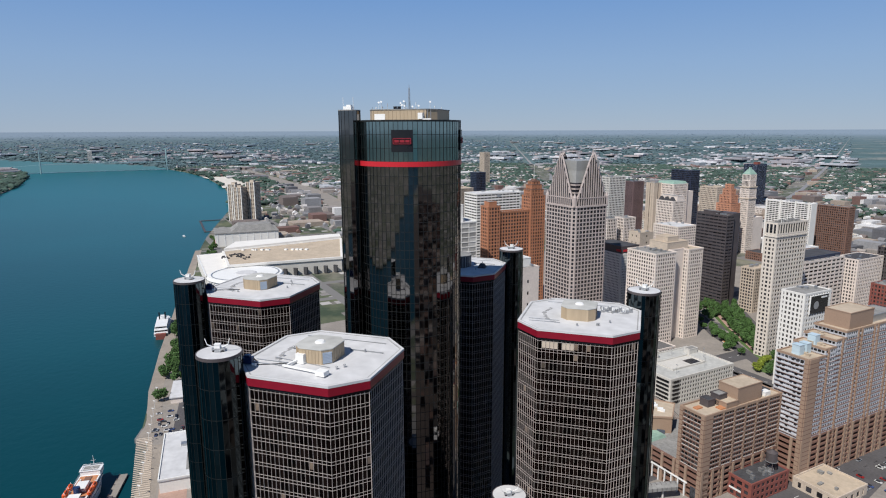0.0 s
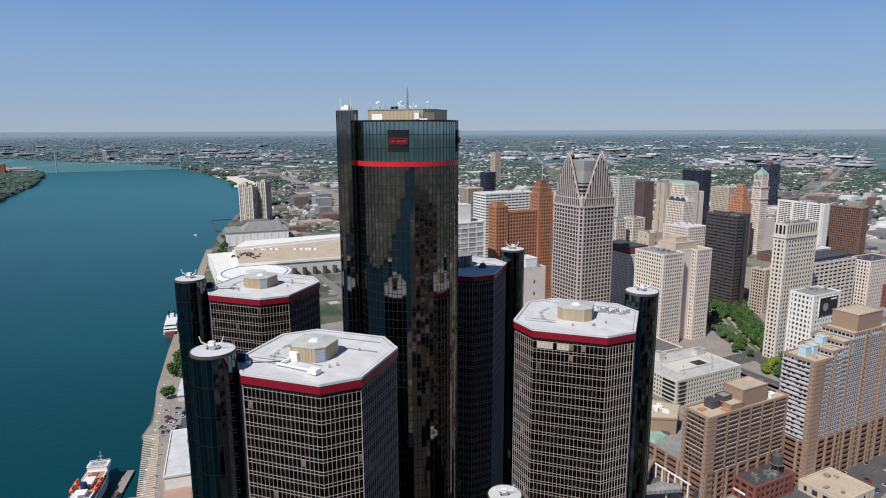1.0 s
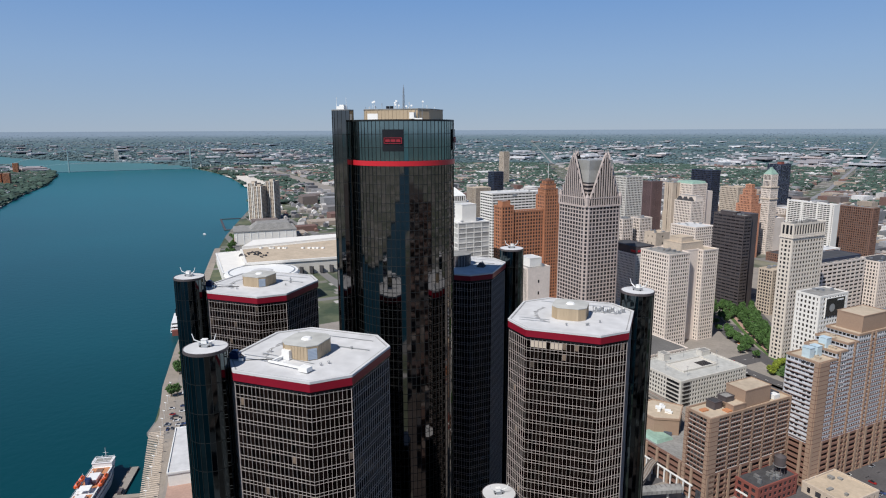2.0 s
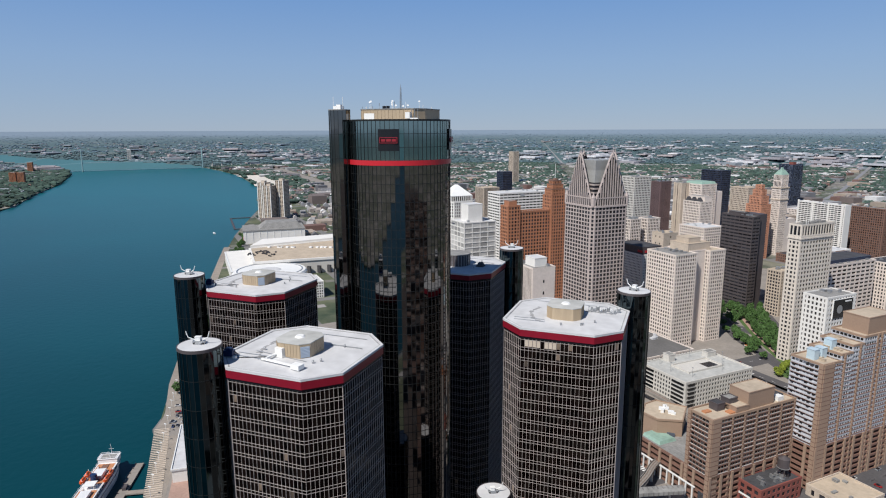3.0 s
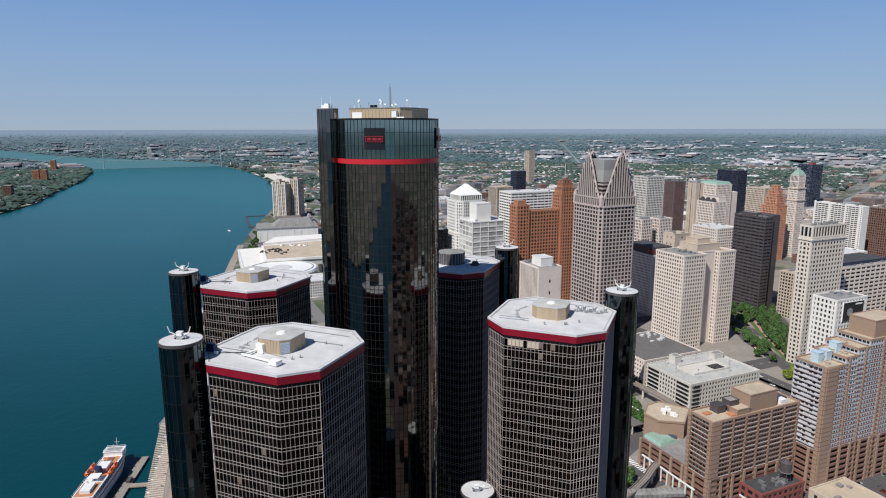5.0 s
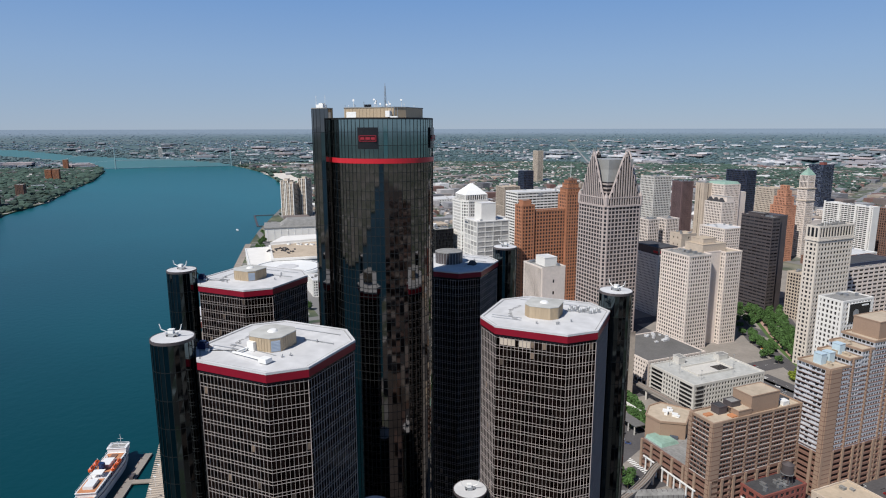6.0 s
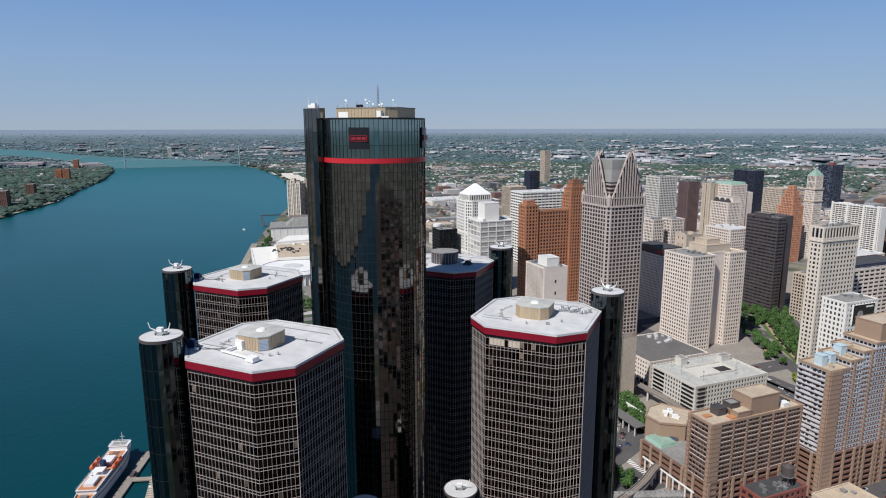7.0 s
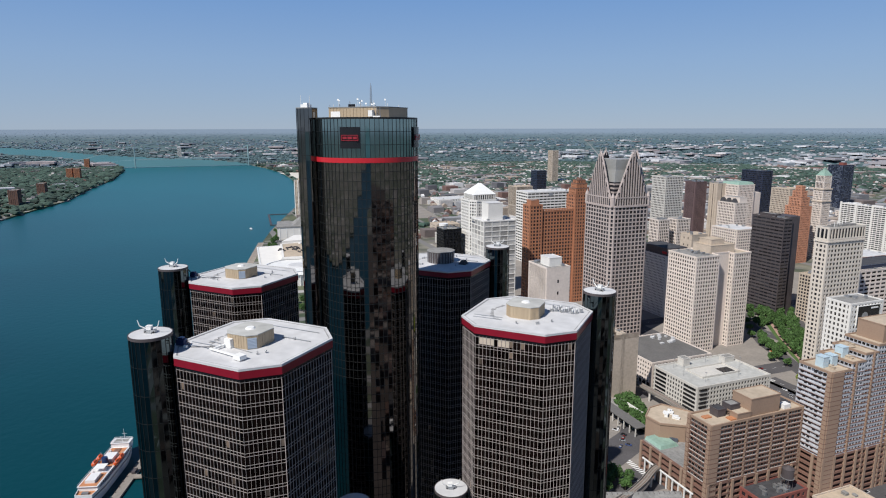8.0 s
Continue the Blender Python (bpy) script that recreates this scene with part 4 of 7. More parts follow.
def gabled_tower():
    """The postmodern granite tower: a gridded shaft with four tall pointed gables round a steel-clad top."""
    W, D, z1 = 48.0, 46.0, 138.0
    t = thing("gabled_skyscraper", "pinkish granite skyscraper with tall pointed gables and spires", "skyscraper", -99, 634, LAND_Z, GRID)
    cut = 3.2
    poly = [(-W + cut, 0), (-cut, 0), (0, cut), (0, D - cut), (-cut, D), (-W + cut, D), (-W, D - cut), (-W, cut)]
    facade(t, poly, 0, z1, 4.4, 4.05, 1.15, 1.2, GRANITE, WINDOW_DARK, 0.25, 160, (0, 1, 2), (4, 5, 6))
    part("cornice", Mesh().ring(grow(poly, 0.9), grow(poly, -0.5), z1 - 0.9, z1 + 0.5), GRANITE, t)
    inner = [(-W + 5, 5), (-5, 5), (-5, D - 5), (-W + 5, D - 5)]
    part("attic", Mesh().prism(inner, z1, z1 + 24), WINDOW_DARK, t)
    for k in range(6):
        part("attic_band", Mesh().ring(grow(inner, 0.4), grow(inner, -0.3), z1 + 1 + k * 4, z1 + 2.6 + k * 4), GRANITE, t)
    top = [(-W + 8, 8), (-8, 8), (-8, D - 8), (-W + 8, D - 8)]
    part("steel_roof", Mesh().prism(grow(inner, -1.0), z1 + 24, z1 + 36, top).prism(top, z1 + 36, z1 + 46), GRANITE_ROOF, t, "grey metal-clad hipped top")
    shape = ((0.5, 0.0), (0.47, 8), (0.38, 16), (0.285, 26), (0.195, 36), (0.115, 44), (0.05, 50), (0.0, 53))

    def half(h):
        for (a, ha), (b, hb) in zip(shape, shape[1:]):
            if ha <= h <= hb:
                return a + (b - a) * (h - ha) / (hb - ha)
        return 0.0
    for i, a, length, tang, nrm in [e for e in edges([(-W, 0), (0, 0), (0, D), (-W, D)])]:
        w = length - 2 * cut
        m = edge_matrix(a + tang * cut, tang, nrm, z1)
        outline = [(w * (0.5 - s), h) for s, h in shape] + [(w * (0.5 + s), h) for s, h in reversed(shape[:-1])]
        g = Mesh()
        k = len(outline)
        g.v = [tuple(m @ Vector((x, y, z))) for y in (-2.6, -0.2) for x, z in outline]
        g.f = [tuple(range(k)), tuple(k + q for q in reversed(range(k)))] + [(q, (q + 1) % k, k + (q + 1) % k, k + q) for q in range(k)]
        gable = part("gable", g, WINDOW_DARK, t, "steep pointed gable with slim dark strips")
        n = 13
        for q in range(n + 1):
            s = abs(q / n - 0.5)
            hs = [h / 2 for h in range(0, 106) if half(h / 2) >= s]
            hmax = max(hs) if hs else 1.0
            part("fin", Mesh().box(q * w / n - 0.62, q * w / n + 0.62, -0.3, 0.35, 0, hmax, m), GRANITE, gable)
        for (sa, ha), (sb, hb) in zip(shape, shape[1:]):
            for sg in (-1, 1):
                p0, p1 = Vector((w * (0.5 + sg * sa), -1.1, ha)), Vector((w * (0.5 + sg * sb), -1.1, hb))
                part("raking_coping", Mesh().rod(m @ p0, m @ p1, 0.95, 6), GRANITE, gable)
        for h in (0.5, 8.5):
            part("sill_band", Mesh().box(w * (0.5 - half(h)), w * (0.5 + half(h)), -0.3, 0.5, h - 0.5, h + 0.6, m), GRANITE, gable)
        for q, hq in ((0.38, 16), (0.285, 26), (0.195, 36)):
            for sg in (-1, 1):
                part("pinnacle", Mesh().rod(m @ Vector((w * (0.5 + sg * q), -0.6, hq - 2)), m @ Vector((w * (0.5 + sg * q), -0.6, hq + 5)), 1.0, 6, 0.15), GRANITE, gable)
        for dy in (-2.2, -0.2):
            part("spire", Mesh().rod(m @ Vector((w / 2, dy, 49)), m @ Vector((w / 2, dy, 57)), 0.8, 6, 0.1), GRANITE, gable)
    for x, y in ((0, 0), (-W, 0), (0, D), (-W, D)):
        cx, cy = x + (1.8 if x < 0 else -1.8), y + (1.8 if y == 0 else -1.8)
        part("corner_pinnacle", Mesh().prism(circle(2.0, 8, cx, cy), z1, z1 + 9).prism(circle(2.2, 8, cx, cy), z1 + 9, z1 + 14, circle(0.15, 8, cx, cy)), GRANITE, t)


gabled_tower()


def stepped_brick_tower():
    """The orange brick landmark: a low tower, a long slab and a tall stepped tower behind."""
    t = thing("brick_skyscraper", "orange brick stepped skyscraper with dark lantern top", "skyscraper", -213, 713, LAND_Z, GRID)
    z = LAND_Z
    front = [(-17, 0), (0, 0), (0, 17), (-17, 17)]
    facade(t, front, 0, 127 - z, 4.0, 4.1, 1.7, 1.6, BRICK_ORANGE, WINDOW_DARK, 0.25, 40, (0, 1), (2, 3))
    flat_roof(t, front, 127 - z, ROOF_GREY, 1.2, BRICK_ORANGE)
    add_block(t, -14, -3, 3, 14, 127 - z, 133 - z, BRICK_ORANGE, ROOF_GREY, "front_turret")
    slab_ = [(-15, 17), (-1.5, 17), (-1.5, 62), (-15, 62)]
    facade(t, slab_, 0, 119 - z, 4.0, 4.1, 1.7, 1.6, BRICK_ORANGE, WINDOW_DARK, 0.25, 100, (1,), (0, 2, 3))
    flat_roof(t, slab_, 119 - z, ROOF_GREY, 1.6, BRICK_ORANGE)
    for k in range(12):
        part("merlon", Mesh().box(-1.9, -0.9, 18 + k * 3.7, 19.6 + k * 3.7, 120 - z, 122.3 - z), BRICK_ORANGE, t)
    tall = [(-19, 62), (0, 62), (0, 84), (-19, 84)]
    facade(t, tall, 0, 138 - z, 4.0, 4.1, 1.7, 1.6, BRICK_ORANGE, WINDOW_DARK, 0.25, 40, (0, 1), (2, 3))
    for g, z0, z1 in ((1.8, 138, 145), (3.6, 145, 151), (5.2, 151, 155)):
        p = [(-19 + g, 62 + g), (-g, 62 + g), (-g, 84 - g), (-19 + g, 84 - g)]
        facade(t, p, z0 - z, z1 - z, 2.2, 3.2, 1.1, 1.3, BRICK_ORANGE, WINDOW, 0.4, 0)
        flat_roof(t, p, z1 - z, ROOF_DARK, 0.9, BRICK_BROWN)
    part("lantern", Mesh().prism(circle(3.6, 10, -9.5, 73), 155 - z, 158 - z, circle(3.2, 10, -9.5, 73)), BRICK_BROWN, t)
    part("flagpole", Mesh().rod((-9.5, 73, 158 - z), (-9.5, 73, 176 - z), 0.35, 6, 0.15), WHITE, t)


stepped_brick_tower()

# cream limestone office with a set-back shaded wall
fnb = thing("limestone_office", "cream limestone office block with shaded recess", "office building", -18, 636, LAND_Z, GRID)
for poly, z1, bl, rf in (([(-38, 0), (0, 0), (0, 28), (-38, 28)], 97, (), ROOF_GREY), ([(-38, 28), (-8, 28), (-8, 48), (-38, 48)], 97.5, (1,), ROOF_TAN), ([(-38, 48), (-1.8, 48), (-1.8, 69), (-38, 69)], 97, (), ROOF_TAN)):
    facade(fnb, poly, 0, z1 - LAND_Z, 3.1, 3.8, 1.35, 1.5, LIMESTONE, WINDOW, 0.25, 90, (0, 1), (2, 3), bl)
    flat_roof(fnb, poly, z1 - LAND_Z, rf, 1.1, LIMESTONE)
add_block(fnb, -34, -10, 26, 56, 94, 102, LIMESTONE_TAN, ROOF_TAN, "penthouse")
add_block(fnb, -30, -14, 30, 46, 102, 107, LIMESTONE_TAN, ROOF_TAN, "penthouse")
roof_boxes(fnb, -36, -4, 2, 24, 94.3, 11, 11, STEEL)

# pale shaft beside the plaza
t = block("pale_skyscraper", "pale stone skyscraper with dark arcade below the roof", (86, 641), 12, 45, 122, LIMESTONE_PALE, WINDOW_DARK, 4.0, 4.0, 1.65, 1.65, panes=110, roof=ROOF_GREY, units=0, category="skyscraper")
facade(t, [(-12, 0), (0, 0), (0, 45), (-12, 45)], 122 - 3 + 0.01, 132 - 3, 3.8, 10, 1.2, 1.3, LIMESTONE_PALE, WINDOW_DARK, 0.4, 20, (0, 1), (2, 3), wall_name="arcade")
flat_roof(t, [(-12, 0), (0, 0), (0, 45), (-12, 45)], 129, ROOF_GREY, 1.0, LIMESTONE_PALE)
part("cornice", Mesh().ring(grow([(-12, 0), (0, 0), (0, 45), (-12, 45)], 1.1), grow([(-12, 0), (0, 0), (0, 45), (-12, 45)], -0.3), 116.6, 118), LIMESTONE_PALE, t)
roof_boxes(t, -11, -1, 2, 43, 129.2, 16, 3, ROOF_GREY)
for k in range(5):
    part("roof_post", Mesh().rod((-2 - 2 * k, 8 + 6 * k, 129), (-2 - 2 * k, 8 + 6 * k, 134 + k % 3), 0.2), WHITE, t)
t = block("low_annex", "white annex building at the foot of the pale tower", (100, 561), 20, 35, 86, CONCRETE_WHITE, WINDOW, 3.6, 4, 1.6, 1.6, panes=30, units=3)
bill = part("billboard", Mesh().box(0.4, 0.9, 7, 31, 66, 81), BLACK, t, "large dark billboard with a pale emblem")
part("billboard_frame", Mesh().box(0.3, 1.0, 6.6, 7, 65.6, 81.4).box(0.3, 1.0, 31, 31.4, 65.6, 81.4).box(0.3, 1.0, 7, 31, 81, 81.4), WHITE, bill)
part("billboard_mark", Mesh().prism(circle(3.4, 18, 0, 0), 0, 0.08), STEEL, bill).matrix_basis = pose(0.92, 15, 73, 0, 90, 0)
part("billboard_bar", Mesh().box(0.9, 0.98, 21, 29, 78.4, 79.6), WHITE, bill)

D = [  # name, label, corner, river face, street face, top, wall, glass, bay, floor, pier, span, roof, category
    ("white_office", "white gridded office with blank plant tower on its roof", (-241, 643), 34, 40, 115.3, CONCRETE_WHITE, WINDOW_PALE, 9.0, 5.6, 0.7, 1.0, ROOF_WHITE, "office building"),
    ("flat_white_office", "broad white office with long window bands", (-304, 951), 38, 84, 117, CONCRETE_WHITE, WINDOW, 7, 4.6, 0.7, 2.4, ROOF_WHITE, "office building"),
    ("finned_office", "pale office with close vertical fins", (-134, 544), 33, 24, 93, LIMESTONE, WINDOW, 1.9, 60, 0.8, 1.0, ROOF_GREY, "office building"),
    ("grid_tower", "pale gridded slab tower with dark windows", (-104, 1000), 30, 33, 145, CONCRETE, WINDOW_DARK, 3.0, 3.7, 1.1, 1.3, ROOF_GREY, "office tower"),
    ("plum_tower", "plum-brown ribbed office tower", (-78, 1152), 24, 24, 127, PLUM, WINDOW_DARK, 2.4, 60, 1.5, 1.0, ROOF_DARK, "office tower"),
    ("taupe_tower", "taupe windowless stone tower", (-44, 1160), 18, 19, 125, LIMESTONE_TAN, WINDOW, 6, 60, 4.6, 1.0, ROOF_GREY, "office tower"),
    ("copper_roof_hotel", "pale stone hotel with green copper roof edge", (-12, 1155), 38, 35, 124, LIMESTONE, WINDOW, 3.0, 4.0, 1.4, 1.4, COPPER, "hotel"),
    ("ornate_office", "ornate cream stone office with dark roof pediments", (-10, 1055), 34, 26, 105, LIMESTONE, WINDOW, 3.0, 4.2, 1.3, 1.4, ROOF_DARK, "office building"),
    ("navy_tower", "navy blue glass tower", (18, 1406), 52, 25, 133, NAVY, WINDOW_DARK, 3.4, 3.9, 0.6, 0.9, ROOF_DARK, "office tower"),
    ("tan_slab", "tan stone office slab", (66, 1330), 40, 34, 106, LIMESTONE_TAN, WINDOW, 3.0, 3.9, 1.4, 1.5, ROOF_TAN, "office building"),
    ("charcoal_tower", "charcoal-clad office tower beside the plaza", (54, 805), 43, 12, 117, CHARCOAL, WINDOW_DARK, 6.0, 3.9, 0.35, 2.1, ROOF_GREY, "office tower"),
    ("balcony_slab", "white apartment slab with rows of balconies", (189, 1093), 74, 14, 104, CONCRETE_WHITE, WINDOW, 5.2, 3.0, 0.6, 1.25, ROOF_WHITE, "apartment building"),
    ("brown_slab", "brown-red gridded office slab", (245, 1120), 62, 16, 98, BRICK_BROWN, WINDOW, 3.2, 3.6, 1.2, 1.2, ROOF_GREY, "office building"),
    ("cream_office", "cream office with long window bands", (121, 722), 4, 78, 81, LIMESTONE, WINDOW, 8, 4.2, 1.6, 2.0, ROOF_DARK, "office building"),
    ("cream_pair", "pale yellow-cream office with tall windows", (-92, 880), 18, 18, 96, LIMESTONE, WINDOW, 2.9, 4.2, 1.0, 1.2, ROOF_GREY, "office building"),
    ("cream_pair", "pale yellow-cream office with tall windows", (-72, 905), 18, 22, 95, LIMESTONE, WINDOW, 2.9, 4.2, 1.0, 1.2, ROOF_GREY, "office building"),
    ("lattice_office", "low office behind a white lattice screen", (-60, 745), 46, 30, 74, CONCRETE_WHITE, WINDOW_DARK, 2.2, 3.2, 1.1, 1.5, ROOF_DARK, "office building"),
    ("tan_annex", "plain tan stone block with few windows", (-46, 850), 20, 24, 84, LIMESTONE_TAN, WINDOW, 8, 9, 5.5, 6.5, ROOF_TAN, "building"),
    ("white_roof_block", "low building with bright white roof", (0, 960), 46, 40, 78, LIMESTONE, WINDOW, 4, 4, 1.6, 1.6, ROOF_WHITE, "building"),
    ("civic_office", "grey office with dark corner glazing by the plaza", (88, 800), 18, 26, 56, LIMESTONE_TAN, WINDOW_DARK, 3.4, 3.8, 1.2, 1.4, ROOF_TAN, "office building"),
    ("green_glass_office", "narrow pale green glass office", (100, 760), 9, 24, 78, COPPER, WINDOW_BLUE, 2.4, 3.8, 0.35, 0.6, ROOF_GREY, "office building"),
    ("blue_tower", "dark blue slab tower", (-458, 1427), 27, 26, 118, NAVY, WINDOW_DARK, 3.2, 3.9, 0.6, 0.9, ROOF_DARK, "office tower"),
    ("grey_slab", "grey-tan office slab with ribbed front", (-470, 1330), 40, 40, 88, LIMESTONE_TAN, WINDOW, 2.6, 40, 1.0, 1.2, ROOF_TAN, "office building"),
    ("far_slab", "tall tan apartment slab among trees", (-735, 2388), 34, 26, 131, LIMESTONE_TAN, WINDOW, 4, 3.4, 1.6, 1.4, ROOF_GREY, "apartment building"),
    ("teal_office", "low teal glass office by the pyramid tower", (-322, 700), 24, 24, 92, MULLION_DARK, WINDOW_DARK, 2.0, 3.8, 0.3, 0.5, ROOF_GREY, "office building"),
    ("casino_hotel", "blue glass hotel with red roof sign", (189, 1899), 40, 40, 123, NAVY, WINDOW_BLUE, 4.0, 3.4, 0.5, 0.9, ROOF_DARK, "hotel"),
    ("red_brick_loft", "dark red brick loft building", (212, 720), 30, 40, 62, BRICK_RED, WINDOW, 3.4, 3.9, 1.5, 1.5, ROOF_GREY, "building"),
    ("cream_loft", "cream brick loft with dark rooftop plant", (190, 800), 26, 50, 74, LIMESTONE, WINDOW, 3.4, 3.9, 1.5, 1.5, ROOF_DARK, "building"),
    ("dark_office", "dark gridded office with pale frame", (235, 830), 22, 40, 84, CHARCOAL, WINDOW, 3.0, 3.8, 0.9, 1.2, ROOF_TAN, "office building"),
    ("brick_office", "brown brick office with white cornice", (165, 860), 36, 40, 66, BRICK_BROWN, WINDOW, 3.2, 3.8, 1.5, 1.5, ROOF_GREY, "building"),
    ("white_loft", "white painted loft building", (150, 930), 34, 46, 60, CONCRETE_WHITE, WINDOW, 3.2, 3.8, 1.4, 1.5, ROOF_WHITE, "building"),
    ("tan_corner_block", "tan stone corner block", (195, 640), 24, 44, 44, LIMESTONE_TAN, WINDOW, 3.2, 3.8, 1.4, 1.5, ROOF_GREY, "building"),
    ("pale_corner_block", "pale concrete garage with open decks", (160, 660), 26, 36, 34, CONCRETE, WINDOW_DARK, 8, 3.2, 0.8, 1.3, ROOF_GREY, "garage"),
    ("theatre_block", "low tan stone theatre with flat roof", (24, 905), 36, 40, 44, LIMESTONE_TAN, WINDOW, 4, 4, 2, 2, ROOF_TAN, "building"),
]
made = {}
for name, label, corner, wl, wr, z1, wall, glass, bay, fh, pier, span, roof, cat in D:
    far = corner[1] > 1000
    made[name] = block(name, label, corner, wl, wr, z1, wall, glass, bay, fh, pier, span, roof=roof, panes=16 if far else 44, units=5, category=cat)

# what stands on these roofs and shoulders
w = made["white_office"]
add_block(w, -24, -6, 8, 26, 112.3, 132, CONCRETE_WHITE, ROOF_WHITE, "plant_tower")
part("sign_bars", Mesh().box(-32, -24, -0.5, -0.3, 108.2, 109.6), NAVY, w)
f = made["finned_office"]
add_block(f, -22, -6, 6, 19, 90, 98, CONCRETE_WHITE, ROOF_WHITE, "plant_house")
for k in range(7):
    part("street_window", Mesh().box(0.36, 0.45, 11, 12.6, 10 + k * 11, 13 + k * 11), WINDOW_DARK, f)
part("end_wall", Mesh().box(-0.1, 0.42, 0.2, 23.8, 0, 91), LIMESTONE, f, "blank cream end wall")
h = made["copper_roof_hotel"]
part("mansard", Mesh().prism([(-38, 0), (0, 0), (0, 35), (-38, 35)], 121.5, 126, [(-35, 3), (-3, 3), (-3, 32), (-35, 32)]), COPPER, h, "green copper mansard")
part("rear_wing", Mesh().box(-36, -2, 35, 52, 0, 108), LIMESTONE, h)
o = made["ornate_office"]
for x in (-28, -17, -6):
    part("pediment", Mesh().prism([(x - 4, 0.5), (x + 4, 0.5), (x + 4, 9), (x - 4, 9)], 102, 109, [(x - 0.3, 2), (x + 0.3, 2), (x + 0.3, 7), (x - 0.3, 7)]), ROOF_DARK, o)
add_block(o, -33, -1, 10, 25, 102, 110, LIMESTONE, ROOF_GREY, "upper_storey")
c = made["charcoal_tower"]
part("blank_wing", Mesh().box(-26, -3, 12.6, 27, 0, 116), CHARCOAL, c, "dark windowless wing")
add_block(c, -36, -14, 2, 10, 114, 117.5, CHARCOAL, ROOF_GREY, "plant_house")
lo = made["lattice_office"]
add_block(lo, -45, -1, 1, 29, 71, 80, CHARCOAL, ROOF_DARK, "dark_attic")
part("sign_bars", Mesh().box(-9, -1.5, 0.6, 0.9, 74, 76.5).box(-0.9, -0.6, 4, 14, 74, 76.5), SIGN_RED, lo)
ca = made["casino_hotel"]
add_block(ca, -12, 0, 0, 12, 120, 127, BRICK_RED, ROOF_DARK, "sign_tower")
fw = made["flat_white_office"]
part("sign_bars", Mesh().box(0.4, 0.7, 38, 46, 108, 112), STEEL, fw)
bs = made["balcony_slab"]
for xx in (-74, -50, -25, -3):
    part("rib_wall", Mesh().box(xx - 1.2, xx + 1.2, -1.2, 0.4, 0, 104), CONCRETE_WHITE, bs)
part("end_wall", Mesh().box(-0.1, 0.5, 0, 14, 0, 101.5), CONCRETE_WHITE, bs)
co = made["cream_office"]
add_block(co, -30, -4, 2, 76, 78.2, 82, NAVY, ROOF_DARK, "dark_attic")
part("deep_plan", Mesh().box(-40, -4, 0.5, 78, 0, 78), LIMESTONE, co)


def orange_tower():
    """A slender orange-tan brick tower with setbacks."""
    t = thing("orange_skyscraper", "slender pale orange brick tower with setbacks", "skyscraper", 80, 1150, LAND_Z, GRID)
    for g, z0, z1 in ((0, 0, 92), (3, 92, 106), (6, 106, 116), (8.5, 116, 124)):
        p = [(-28 + g, g), (-g, g), (-g, 24 - g), (-28 + g, 24 - g)]
        facade(t, p, z0, z1 - 1.5, 2.8, 3.7, 1.3, 1.3, BRICK_ORANGE_PALE, WINDOW, 0.4, 60 if g == 0 else 8, (0, 1), (2, 3))
        flat_roof(t, p, z1 - 1.5, ROOF_GREY, 1.2, BRICK_ORANGE_PALE)


def copper_top_tower():
    """A tall cream tower with an ornate belvedere and green copper roof."""
    t = thing("copper_top_skyscraper", "tall cream stone tower with green copper roof", "skyscraper", 111, 1203, LAND_Z, GRID)
    p = [(-17, 0), (0, 0), (0, 19), (-17, 19)]
    facade(t, p, 0, 116, 2.6, 3.8, 1.1, 1.3, LIMESTONE, WINDOW, 0.4, 90, (0, 1), (2, 3))
    part("cornice", Mesh().ring(grow(p, 1.3), grow(p, -0.4), 95, 97), LIMESTONE_TAN, t)
    part("cornice", Mesh().ring(grow(p, 1.3), grow(p, -0.4), 115, 117), LIMESTONE_TAN, t)
    q = grow(p, -1.2)
    facade(t, q, 117, 138, 2.4, 10, 0.9, 1.6, LIMESTONE, WINDOW_DARK, 0.4, 10, (0, 1), (2, 3))
    part("copper_roof", Mesh().prism(grow(q, 0.5), 138, 146, grow(q, -4.5)).prism(grow(q, -5.5), 146, 150, grow(q, -6.4)), COPPER, t, "green copper hipped roof")
    part("shoulder_block", Mesh().box(-34, -17, 2, 40, 0, 62).box(-17, 0, 19, 44, 0, 62), LIMESTONE, t)


def pyramid_tower():
    """A white octagonal office with a pyramid roof."""
    t = thing("pyramid_tower", "white stone office tower with white pyramid roof", "office tower", -292, 742, LAND_Z, GRID)
    p = [(-13, -20), (13, -20), (20, -13), (20, 13), (13, 20), (-13, 20), (-20, 13), (-20, -13)]
    facade(t, p, 0, 126, 3.0, 4.0, 1.3, 1.5, CONCRETE_WHITE, WINDOW_DARK, 0.3, 90, (0, 1, 2, 7), (3, 4, 5))
    for z in (60, 84, 124.5):
        part("string_course", Mesh().ring(grow(p, 0.7), grow(p, -0.3), z, z + 2.2), CONCRETE_WHITE, t)
    q = [(-15, -15), (15, -15), (15, 15), (-15, 15)]
    facade(t, q, 126, 133, 3.0, 7, 1.2, 1.4, CONCRETE_WHITE, WINDOW_DARK, 0.4, 16, (0, 1))
    part("pyramid_roof", Mesh().prism(grow(q, 0.6), 133, 146, [(-1.5, -1.5), (1.5, -1.5), (1.5, 1.5), (-1.5, 1.5)]), WHITE, t, "white ribbed pyramid roof")


orange_tower()
copper_top_tower()
pyramid_tower()


